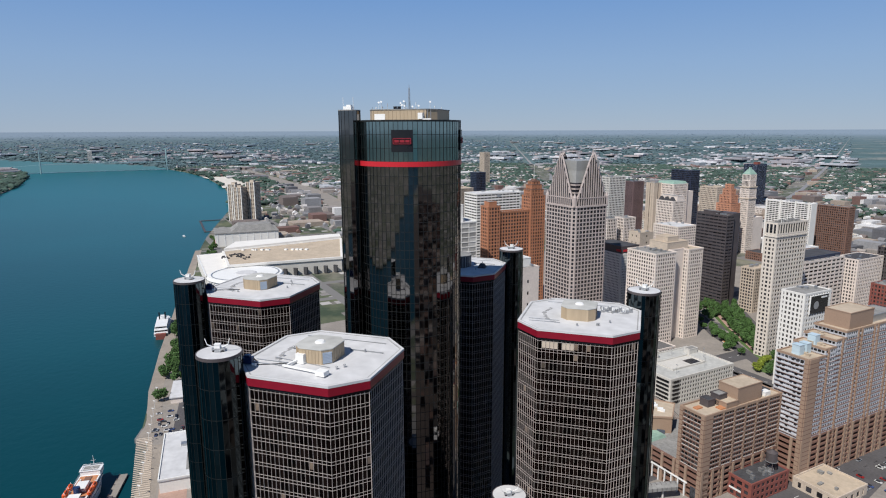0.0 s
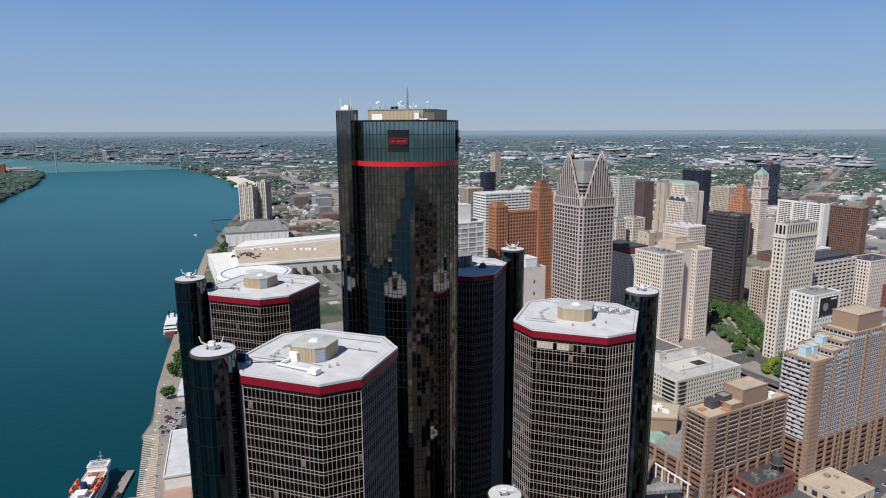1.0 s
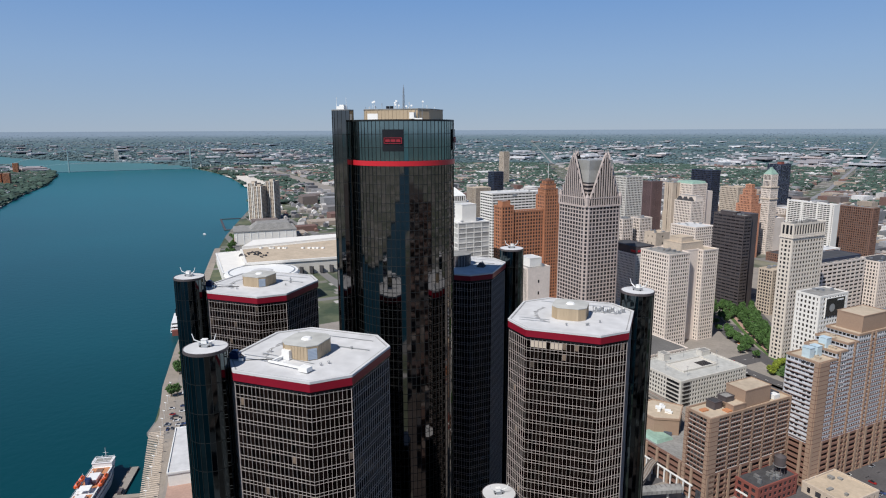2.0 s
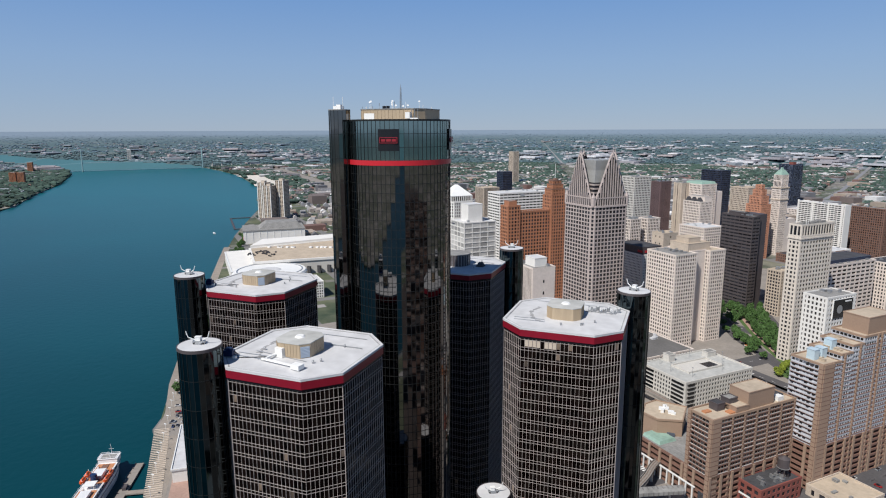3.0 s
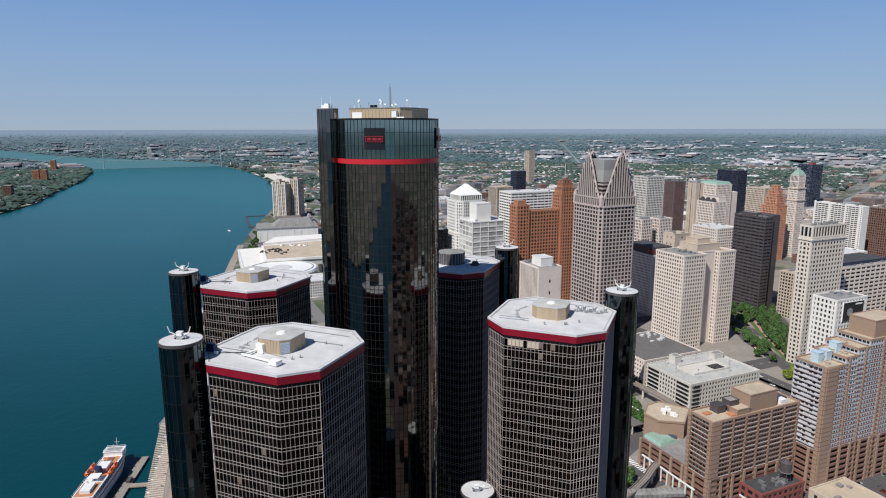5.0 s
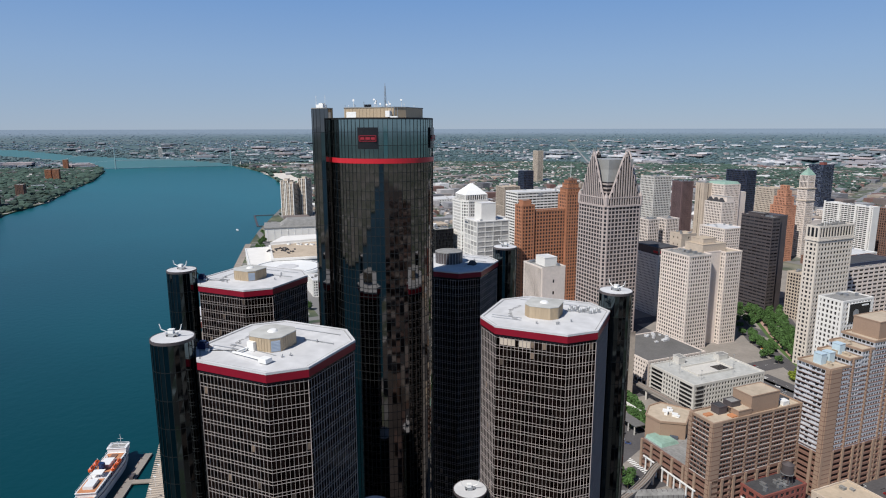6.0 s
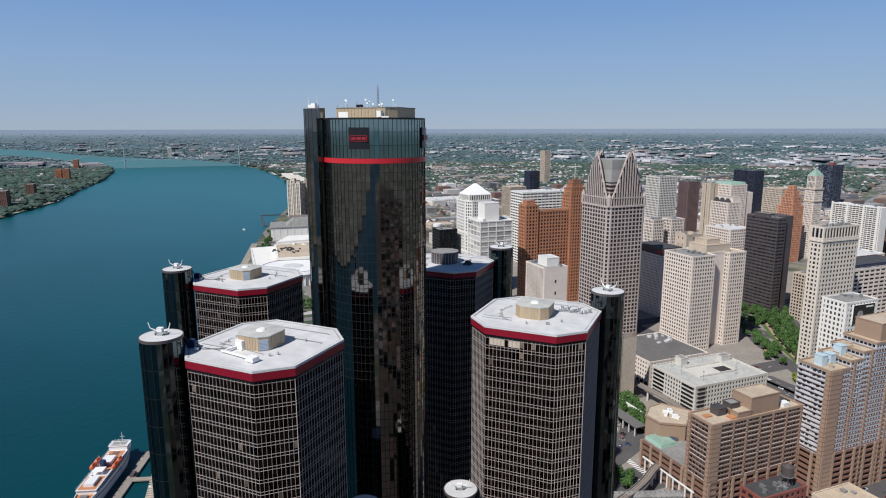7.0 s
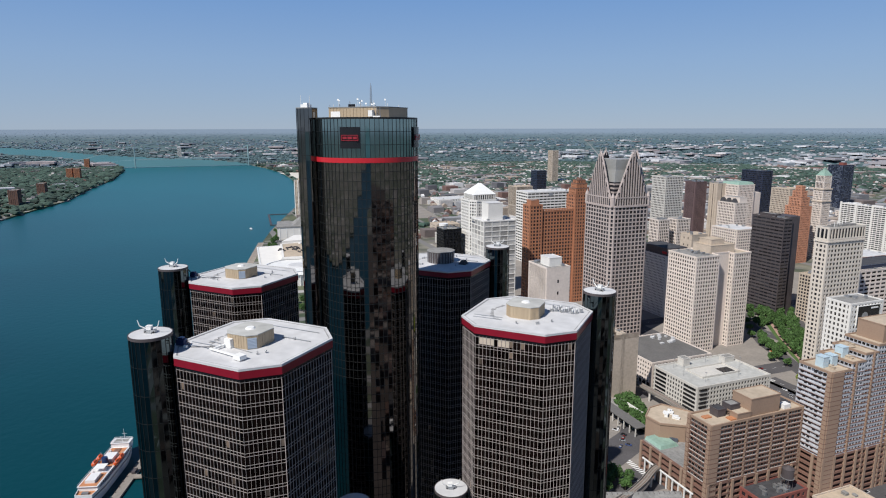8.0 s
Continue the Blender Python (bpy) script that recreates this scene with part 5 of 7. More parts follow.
def riverside_flats():
    for k, (x, y, w, d, z1) in enumerate(((-1010, 1235, 20, 26, 88), (-988, 1228, 20, 26, 82), (-972, 1256, 22, 28, 93))):
        t = thing("apartment_tower", "tan riverside apartment tower with pale ribs", "apartment building", x, y, LAND_Z, 8, "riverside apartment towers")
        p = [(-w / 2, -d / 2), (w / 2, -d / 2), (w / 2, d / 2), (-w / 2, d / 2)]
        facade(t, p, 0, z1, 5.0, 3.2, 1.6, 1.3, LIMESTONE_TAN, WINDOW_DARK, 0.3, 40, (0, 1), (2,))
        flat_roof(t, p, z1, ROOF_GREY, 1.2, LIMESTONE_TAN)
        for xx in (-w / 2, 0, w / 2):
            part("pale_rib", Mesh().box(xx - 0.9, xx + 0.9, -d / 2 - 1.2, -d / 2 + 0.2, 0, z1 + 1.5), CONCRETE_WHITE, t)
        add_block(t, -5, 5, -5, 5, z1, z1 + 5, LIMESTONE_TAN, ROOF_GREY, "lift_house")


riverside_flats()


# ---- garage, hotel and apartment blocks beside the avenue ----
def garage():
    t = thing("parking_garage", "pale concrete parking garage with open top deck", "garage", 3, 496, LAND_Z, GRID)
    poly = [(-48, 0), (0, 0), (0, 73), (-48, 73)]
    facade(t, poly, 0, 21.0, 3.0, 3.4, 1.3, 1.3, CONCRETE, WINDOW_DARK, 0.4, 90, (0, 1), (2, 3))
    flat_roof(t, poly, 21.0, ROOF_GARAGE, 1.4, CONCRETE)
    # solid black boxes paint the shade inside the open deck slots
    for x0 in (-40, -8):
        for k in range(6):
            part("deck_slot_shade", Mesh().box(x0 - 6, x0 + 6, -0.75, -0.5, 1.5 + k * 3.4, 3.3 + k * 3.4), BLACK, t)
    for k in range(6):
        part("deck_slot_shade", Mesh().box(0.52, 0.75, 2, 9, 1.5 + k * 3.4, 3.3 + k * 3.4), BLACK, t)
    add_block(t, -47, -40, 22, 29, 21, 27, CONCRETE, ROOF_GREY, "stair_house")
    add_block(t, -40, -34, 60, 70, 21, 25.5, CONCRETE, ROOF_GREY, "stair_house")
    ramp = part("ramp_well", Mesh().box(-33, -14, 18, 56, 21.2, 21.5).box(-33, -32.5, 18, 56, 21.2, 22.7).box(-14.5, -14, 18, 56, 21.2, 22.7).box(-33, -14, 17.7, 18.2, 21.2, 22.7).box(-33, -14, 55.8, 56.3, 21.2, 22.7), CONCRETE, t)
    # flat black slab painted as the shade in the ramp opening
    part("ramp_mouth_shade", Mesh().box(-26, -17, 42, 54, 21.5, 21.62), BLACK, ramp)
    for x0, y0 in ((-40, 12), (-8, 15), (-24, 8), (-40, 45), (-8, 48), (-24, 66)):
        part("deck_lamp", Mesh().rod((x0, y0, 21), (x0, y0, 29), 0.14).box(x0 - 0.9, x0 + 0.9, y0 - 0.25, y0 + 0.25, 28.8, 29.1), STEEL, t)


garage()
t = block("convention_block", "low cream building with a wide grey roof", (-36, 531), 60, 62, 25, LIMESTONE, WINDOW_DARK, 3.2, 3.6, 1.6, 1.8, panes=60, roof=ROOF_SLATE, units=0)
roof_boxes(t, -58, -34, 38, 60, 22.2, 12, 5, ROOF_WHITE)
# solid black boxes paint the shade inside the arcade
for k in range(10):
    part("arcade_arch_shade", Mesh().box(-52 + k * 5.2, -48.6 + k * 5.2, -0.6, -0.3, 0.2, 4.4), BLACK, t)
t = thing("tan_hall", "tan windowless hall with gravel roof", "building", -7, 411, LAND_Z, 0)
poly = [(-13, 0), (-3, -7), (12, -3), (13, 20), (-7, 23), (-13, 14)]
part("wall", Mesh().prism(poly, 0, 30), BRICK_TAN, t)
flat_roof(t, poly, 30, ROOF_TAN, 0.9, BRICK_TAN)
part("hall_window", Mesh().box(3, 8, -5.5, -5.0, 18, 22), WINDOW_BLUE, t)
part("hall_door", Mesh().box(-12, -9, -2.2, -0.2, 0, 4), WINDOW_DARK, t)
roof_boxes(t, -10, 10, 3, 18, 30.2, 8, 9, WHITE)


def decked_podium(t, x0, x1, y0, y1, z1, name):
    """Open parking decks: slabs, brown upstands, piers, and a solid black block painted as shaded depth."""
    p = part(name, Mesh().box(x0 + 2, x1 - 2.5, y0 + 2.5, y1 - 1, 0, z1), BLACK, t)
    n = round(z1 / 3.4)
    for k in range(n + 1):
        z = k * z1 / n
        part("deck_edge", Mesh().box(x0, x1, y0, y1, max(0, z - 0.9), z + 0.45), BRICK_BROWN, p)
    for k in range(int((y1 - y0) / 9) + 1):
        y = y0 + k * 9
        part("pier", Mesh().box(x1 - 0.5, x1 + 0.45, y, y + 1.7, 0, z1 + 0.5), BRICK_TAN, p)
    for k in range(int((x1 - x0) / 9) + 1):
        x = x0 + k * 9
        part("pier", Mesh().box(x, x + 1.7, y0 - 0.45, y0 + 0.5, 0, z1 + 0.5), BRICK_TAN, p)
    return p


def banded_pier(owner, x0, x1, y0, y1, z1, step, name="brick_pier"):
    """A tan brick pier crossed by dark brown courses at each floor."""
    pier = part(name, Mesh().box(x0, x1, y0, y1, 0, z1), BRICK_TAN, owner)
    courses = Mesh()
    for k in range(1, int(z1 / step)):
        courses.box(x0 - 0.04, x1 + 0.04, y0 - 0.04, y1 + 0.04, z1 - k * step, z1 - k * step + 0.42)
    tagged(part("brown_banding", courses, BRICK_BROWN, pier, "dark brown brick courses"), kind="stuff")
    return pier


def hotel_block():
    t = thing("brown_hotel", "tan and brown brick hotel over parking decks", "hotel", 22, 363, LAND_Z, GRID)
    decked_podium(t, -56, 0.6, -0.4, 69, 18.5, "parking_podium")
    part("podium_deck", Mesh().box(-55, -17.5, 1, 68, 18.9, 19.4), ROOF_GREY, t)
    part("glass_canopy", Mesh().prism([(-55, 2), (-40, 2), (-40, 16), (-55, 16)], 19.4, 21.2, [(-55, 3), (-41, 3), (-41, 15), (-55, 15)]), COPPER, t, "pale green glazed canopy")
    poly = [(-17, 0), (0, 0), (0, 69), (-17, 69)]
    facade(t, poly, 19, 53.5, 2.3, 2.88, 0.35, 0.75, BRICK_BROWN, WINDOW, 0.2, 180, (0, 1), (3,))
    flat_roof(t, poly, 53.5, ROOF_TAN, 1.2, BRICK_TAN)
    for y in (0, 15, 25, 35, 45, 56, 67.6):
        banded_pier(t, -0.3, 0.6, y, y + (6.4 if y == 0 else 1.2), 54.5, 2.88)
    for f in range(12):
        part("floor_band", Mesh().box(0.1, 0.5, 4.6, 69, 18.8 + f * 2.88, 19.5 + f * 2.88).box(-17, -1.8, -0.5, -0.1, 18.8 + f * 2.88, 19.5 + f * 2.88), BRICK_BROWN, t)
        part("sill_band", Mesh().box(0.1, 0.3, 4.6, 69, 19.5 + f * 2.88, 19.85 + f * 2.88).box(-17, -1.8, -0.3, -0.1, 19.5 + f * 2.88, 19.85 + f * 2.88), WINDOW_PALE, t)
    for x in (-17.2, -1.8):
        banded_pier(t, x, x + 2.2, -0.9, 0.3, 54.5, 2.88)
    add_block(t, -15.5, -2, 30, 52, 53.6, 64, BRICK_TAN, ROOF_TAN, "plant_house")
    add_block(t, -14, -8, 12, 18, 53.6, 58, CHARCOAL, ROOF_DARK, "glass_lobby")
    add_block(t, -13, -7, 20, 27, 53.6, 60, CHARCOAL, ROOF_GREY, "glass_lobby")
    part("terrace_planter", Mesh().box(-6, -2, 16, 25, 53.6, 54.5), SHIP_DECK, t)
    part("terrace_planter", Mesh().box(-12, -9, 4, 9, 53.6, 54.5), SHIP_DECK, t)
    add_block(t, -9, -1.5, 20, 30, 53.6, 57, BRICK_TAN, ROOF_TAN, "terrace_block")
    for k in range(8):
        part("chiller", Mesh().box(-14, -5, 53 + k * 1.5, 54.1 + k * 1.5, 53.8, 56), ROOF_DARK, t)
    part("chiller_hood", Mesh().box(-6, -2, 56, 61, 53.8, 56.5), WHITE, t)
    # lower street entry on the tramway side
    for k in range(9):
        part("white_post", Mesh().box(-50 + k * 5, -49.3 + k * 5, -1.6, -0.9, 0, 9), WHITE, t)
    part("white_rail", Mesh().box(-52, -8, -1.7, -0.9, 8.6, 9.4), WHITE, t)
    part("entry_glass", Mesh().box(-6, 0, -0.7, -0.42, 1, 8), WINDOW_BLUE, t)


def apartment_block():
    t = thing("balcony_apartments", "tall tan apartment block with blue-white balcony bands", "apartment building", 22, 363, LAND_Z, GRID)
    decked_podium(t, -46, 14.8, 69.5, 172, 28, "parking_podium")
    part("podium_deck", Mesh().box(-45, -7, 70.5, 171, 28.4, 28.9), ROOF_GREY, t)
    steps = ((70, 86, 79.5), (86, 96, 83.5), (96, 106, 87.5), (106, 172, 91.5))
    for k, (y0, y1, z1) in enumerate(steps):
        poly = [(-6, y0), (14, y0), (14, y1), (-6, y1)]
        facade(t, poly, 28.5, z1, 2.4, 2.85, 0.3, 1.15, BALCONY, WINDOW_BLUE, 0.35, (80, 10, 10, 50)[k], (0, 1) if k == 0 else (1,), () if k == 0 else (0,))
        flat_roof(t, poly, z1, ROOF_TAN, 1.0, BRICK_TAN)
        roof_boxes(t, -4, 12, y0, y1, z1 + 0.2, 3, 40 + k, ROOF_TAN)
    for k in range(21):
        part("floor_line", Mesh().box(13.9, 14.5, 74, 171.5, 29.2 + k * 2.85, 29.55 + k * 2.85) if k < 18 else Mesh().box(13.9, 14.5, 107, 171.5, 29.2 + k * 2.85, 29.55 + k * 2.85), BRICK_BROWN, t)
    for y, w in ((70, 9.0), (88, 1.0), (102, 1.0), (118, 1.0), (122, 1.0), (136, 1.0), (140, 1.0), (154, 1.0), (158, 1.0), (169, 3)):
        top = [z1 for y0, y1, z1 in steps if y0 <= y < y1][0]
        banded_pier(t, 13.6, 15.0, y, y + w, top + 0.6, 2.85)
    banded_pier(t, 12.0, 14.6, 69.0, 70.3, 80, 2.85)
    slab_ = Mesh().box(-5.5, 11.5, 69.1, 70.1, 0, 0.75).data("balcony_band", BALCONY)
    edge = Mesh().box(-5.7, 11.9, 68.95, 70.1, -0.28, 0.0).data("slab_edge", BRICK_BROWN)
    rng = random.Random(12)
    opening = Mesh().box(-0.9, 0.9, 69.62, 69.9, 0.8, 2.4).data("dark_opening", WINDOW_DARK)
    for k in range(17):
        piece("balcony_band", slab_, t, Matrix.Translation((0, 0, 30.2 + k * 2.87)))
        piece("slab_edge", edge, t, Matrix.Translation((0, 0, 30.2 + k * 2.87)))
        for q in rng.sample(range(6), 3):
            piece("dark_opening", opening, t, Matrix.Translation((-4 + q * 2.8, 0, 30.2 + k * 2.87)))
    for k, (y, z) in enumerate(((73, 79.8), (80, 79.8), (88, 83.8))):
        part("wind_screen", Mesh().box(1, 6, y, y + 4.5, z, z + 6).box(0.8, 6.2, y - 0.2, y + 4.7, z + 6, z + 6.3), TARP_ICE, t, "pale blue glazed roof screen")
    add_block(t, -4, 12, 112, 138, 91.7, 102, BRICK_TAN, ROOF_TAN, "plant_house")
    add_block(t, -4, 10, 142, 168, 91.7, 96, STEEL, ROOF_GREY, "plant_house")


hotel_block()
apartment_block()

t = block("brick_shop", "low red-brown brick building with dark roof", (50, 372), 15, 34, 15, BRICK_RED, WINDOW_DARK, 4.5, 4.4, 1.6, 1.6, panes=30, roof=ROOF_DARK, units=9, blank=(2, 3))
part("shop_sign", Mesh().box(-14, -6, -0.7, -0.5, 4.2, 5.4), WHITE, t)
tank = thing("water_tank", "dark round water tank on four legs", "water tank", 62, 393, LAND_Z + 12.3, 10)
part("tank", Mesh().prism(circle(3.2, 20), 7, 12.5).prism(circle(3.3, 20), 12.5, 14.2, circle(0.3, 20)), CHARCOAL, tank)
for a in range(4):
    x, y = 2.6 * math.cos(a * 1.571), 2.6 * math.sin(a * 1.571)
    part("leg", Mesh().rod((x * 1.2, y * 1.2, 0), (x, y, 7), 0.25), CHARCOAL, tank)
part("ring", Mesh().ring(circle(3.6, 20), circle(3.1, 20), 6.8, 7.1), STEEL, tank)
t = block("tan_roof_store", "low store with a plain tan roof", (96, 385), 26, 30, 9, LIMESTONE_TAN, WINDOW_DARK, 6, 5, 3, 2.4, panes=10, roof=ROOF_TAN, units=4)
t = block("pink_store", "small orange-brown corner store", (150, 425), 14, 16, 11, BRICK_ORANGE, WINDOW_DARK, 5, 4, 2, 2, panes=8, roof=ROOF_GREY, units=3)
t = block("parking_deck_low", "long low concrete deck by the avenue", (-62, 452), 26, 30, 8, CONCRETE, WINDOW_DARK, 6, 4, 1, 2, panes=6, roof=ROOF_GREY, units=1)
t = block("podium_wing", "tan slab wall beside the gridded tower", (-54, 490), 30, 3, 60, LIMESTONE_TAN, WINDOW, 20, 70, 16, 8, panes=2, roof=ROOF_GREY, units=1)


canopy = thing("walkway_canopy", "long grey flat canopy beside the avenue", "canopy", -54, 470, LAND_Z, -41)
part("roof", Mesh().box(-4, 40, -9, 0, 7.0, 7.7), ROOF_SLATE, canopy)
part("white_wall", Mesh().box(-4, 40, 10.0, 11.0, 0, 8.5), CONCRETE_WHITE, canopy, "white parapet wall")
part("ramp", Mesh().box(-4, 40, 0.3, 9.9, 3.0, 3.6), PAVING, canopy)
for k in range(7):
    part("post", Mesh().box(-2 + k * 6.6, -1.3 + k * 6.6, -8.4, -7.7, 0, 7.0), CONCRETE, canopy)
zebra = Mesh()
for k in range(12):
    zebra.box(-11 + k * 2, -10 + k * 2, -2.2, 2.2, 3.1, 3.125, pose(-22, 398, 0, 0, 0, GRID))
    zebra.box(-11 + k * 2, -10 + k * 2, -2.2, 2.2, 3.1, 3.125, pose(46, 604, 0, 0, 0, GRID))
tagged(part("crossing_bars", zebra, LINE), "white bars of two street crossings", "road marking", kind="structure")
bays = Mesh()
for k in range(14):
    bays.box(-56 + k * 2.7, -55.8 + k * 2.7, 0, 5.5, 3.1, 3.22, pose(18, 436, 0, 0, 0, -41) @ Matrix.Translation((14, -20, 0)))
tagged(part("bay_lines", bays, LINE), "white parking bay lines on asphalt", "road marking", kind="structure")

# ---- tramway and glazed footbridge ----
def beamway():
    pts = [(-34, 318), (-24, 333), (-17, 349), (-12, 366), (-8, 386), (2, 404), (11, 422), (11, 446), (1, 470), (-16, 491), (-42, 512), (-72, 538)]
    t = thing("tram_viaduct", "curved concrete tram viaduct on single piers", "viaduct", 0, 0, LAND_Z)
    deck, rails = Mesh(), (Mesh(), Mesh())
    n = len(pts)
    line = []
    for i in range(n - 1):
        p0, p1, p2, p3 = [Vector(pts[min(max(i + k, 0), n - 1)]) for k in (-1, 0, 1, 2)]
        for q in range(6):
            u = q / 6
            line.append(0.5 * ((2 * p1) + (p2 - p0) * u + (2 * p0 - 5 * p1 + 4 * p2 - p3) * u * u + (3 * p1 - p0 - 3 * p2 + p3) * u ** 3))
    for i, (a, b) in enumerate(zip(line, line[1:])):
        d = (b - a).normalized()
        m = edge_matrix(a, d, Vector((d.y, -d.x)))
        length = (b - a).length + 0.15
        deck.box(0, length, -1.9, 1.9, 8.6, 9.9, m).box(0, length, -2.2, -1.9, 9.3, 10.9, m).box(0, length, 1.9, 2.2, 9.3, 10.9, m)
        for k, off in enumerate((-0.8, 0.8)):
            rails[k].box(0, length, off - 0.1, off + 0.1, 9.9, 10.1, m)
        if i % 9 == 4:
            part("pier", Mesh().rod((a.x, a.y, 0), (a.x, a.y, 8.6), 0.8, 10), CONCRETE, t)
    part("deck", deck, PAVING, t)
    for r in rails:
        part("rail", r, BRICK_BROWN, t)


beamway()
bridge_walk = thing("footbridge", "grey glazed tubular footbridge", "footbridge", -52, 330, LAND_Z, 29)
part("tube", Mesh().prism([(0, -2.4), (70, -2.4), (70, 2.4), (0, 2.4)], 6.5, 8.6).prism([(0, -2.4), (70, -2.4), (70, 2.4), (0, 2.4)], 8.6, 10.6, [(0, -1.0), (70, -1.0), (70, 1.0), (0, 1.0)]), ROOF_GREY, bridge_walk)
for k in range(24):
    part("rib", Mesh().box(k * 3, k * 3 + 0.25, -2.5, 2.5, 6.4, 8.7).box(k * 3, k * 3 + 0.25, -1.3, 1.3, 8.7, 10.7), CHARCOAL, bridge_walk)
for k in range(4):
    part("post", Mesh().rod((8 + k * 18, 0, 0), (8 + k * 18, 0, 6.5), 0.6, 8), CONCRETE, bridge_walk)


# ---- streets and plaza ----
tagged(part("pavement", Mesh().prism([(-150, 300), (60, 270), (330, 420), (420, 900), (150, 1080), (-380, 1080), (-250, 560)], 2.9, 3.06), PAVING), "worn concrete paving between downtown blocks", "pavement", kind="structure")
tagged(part("riverside_paving", Mesh().prism([(-266, 223), (-120, 120), (-40, 300), (-330, 640), (-466, 455), (-360, 324), (-350, 307), (-333, 302), (-299, 260), (-283, 241)], 2.9, 3.05), PAVING), "pale riverside paving", "pavement", kind="structure")
G1, G2 = Vector((math.cos(radians(GRID)), math.sin(radians(GRID)))), Vector((math.cos(radians(GRID + 90)), math.sin(radians(GRID + 90))))


# unseen slab behind the camera, added to darken the tower glass reflections
tagged(part("reflection_ground", Mesh().prism([(90, -140), (1500, -1800), (1900, -500), (900, 240), (60, 240), (-20, 120)], 2.9, 3.08), shader("dark_brown_reflected_ground", (0.055, 0.042, 0.036), 0.9, vary=0.5, grain=6, stain=60)), "unseen dark ground added to darken the tower reflections", "ground", kind="structure")


def street(p, d, a, b, width, label="grey asphalt street"):
    s, e = Vector(p) + d * a, Vector(p) + d * b
    strip("road", [s, e], width, 3.09, ASPHALT, label, "road")
    n = int((b - a) / 12)
    m = Mesh()
    q = Vector((-d.y, d.x))
    for k in range(n):
        c = Vector(p) + d * (a + k * 12)
        m.face(*[(*(c + d * u + q * v), 3.12) for u, v in ((0, -0.15), (4, -0.15), (4, 0.15), (0, 0.15))])
    tagged(part("lane_marks", m, LINE), "white dashed lane marks", "road marking", kind="structure")


street((30, 600), G1, -180, 320, 22)
street((46, 620), G2, -300, 40, 20)
street((-20, 380), G2, -120, 140, 26)
street((120, 440), G2, -200, 400, 26)
street((66, 588), G1, -20, 250, 16)
street((20, 760), G1, -120, 240, 16)
street((-140, 640), G2, -150, 420, 18)
strip("road", [(86, 612), (46, 700), (14, 820), (-10, 960)], 15, 3.1, ASPHALT, "asphalt avenue carriageway", "road")
strip("road", [(104, 640), (88, 730), (66, 870), (50, 980)], 12, 3.1, ASPHALT, "asphalt avenue carriageway", "road")
strip("plaza_lawn", [(88, 640), (70, 700), (48, 800), (30, 900)], 17, 3.16, GRASS, "green plaza lawn between carriageways", "lawn")
strip("plaza_path", [(80, 660), (62, 730), (44, 820)], 7, 3.2, PINK_PAVING, "pinkish plaza path", "path")
strip("lawn", [(78, 600), (92, 634)], 13, 3.2, GRASS, "small green lawn", "lawn")
strip("lawn", [(-68, 510), (-46, 480), (-30, 452)], 12, 3.14, GRASS, "green strip along the tramway", "lawn")
strip("avenue", [(300, 2180), (412, 2595), (867, 4576), (3589, 17160)], 15, 3.3, shader("pale_concrete_road", (0.22, 0.22, 0.23), 0.9, vary=0.15, grain=8, stain=60), "pale wide avenue running to the horizon", "road")
strip("avenue", [(-520, 2650), (-684, 3476), (-922, 4026), (-2909, 11080)], 13, 3.3, bpy.data.materials["pale_concrete_road"], "pale wide avenue running to the horizon", "road")
strip("boardwalk", [(-262, 224), (-278, 243), (-294, 262), (-330, 305)], 11, 3.1, BOARDS, "weathered riverside boardwalk", "boardwalk")
strip("boardwalk", [(-346, 311), (-353, 326), (-402, 376), (-466, 452), (-543, 548), (-640, 668), (-730, 780), (-820, 893)], 11, 3.1, BOARDS, "weathered riverside boardwalk", "boardwalk")
band = Mesh()
for k in range(46):
    u = k / 45
    c = Vector((-264, 226)).lerp(Vector((-345, 309)), u)
    band.box(-5, 5.5, -0.55, 0.55, 3.1, 3.35, pose(c.x, c.y, 0, 0, 0, 39))
tagged(part("quay_bands", band, LIMESTONE_TAN), "pale raised bands across the boardwalk", "paving", kind="structure")
strip("terrace", [(-250, 234), (-286, 276)], 16, 3.14, PINK_PAVING, "pinkish brick terrace", "terrace")
strip("parking_lot", [(-312, 324), (-366, 392)], 34, 3.12, ASPHALT, "small riverside parking lot", "parking lot")
strip("parking_lot", [(-44, 392), (-30, 440), (-34, 476)], 24, 3.13, ASPHALT, "asphalt parking lot by the avenue", "parking lot")
strip("parking_lot", [(104, 408), (140, 470)], 26, 3.12, ASPHALT, "asphalt parking lot", "parking lot")

PLANTING = pick("flower_bed_colours", [(0.45, 0.12, 0.03), (0.55, 0.30, 0.05), (0.10, 0.16, 0.04), (0.35, 0.05, 0.05), (0.06, 0.12, 0.03)])
rng = random.Random(63)
for k in range(16):
    u = k / 15
    bed = thing("flower_bed", "small round planted bed with orange and red flowers", "flower bed", 48 + 8 * u + rng.uniform(-4, 4), 712 - 40 * u + rng.uniform(-2, 2), LAND_Z + 0.15, rng.uniform(0, 90), "plaza flower beds")
    part("kerb", Mesh().ring(circle(2.2, 12), circle(1.9, 12), 0, 0.5), CONCRETE, bed)
    flowers = Mesh()
    for q in range(24):
        a, r = rng.uniform(0, 6.28), 1.8 * rng.random() ** 0.5
        flowers.rod((r * math.cos(a), r * math.sin(a), 0), (r * math.cos(a), r * math.sin(a), rng.uniform(0.6, 1.2)), 0.34, 5, 0.1)
    tagged(part("flowers", flowers, PLANTING, bed), kind="stuff")
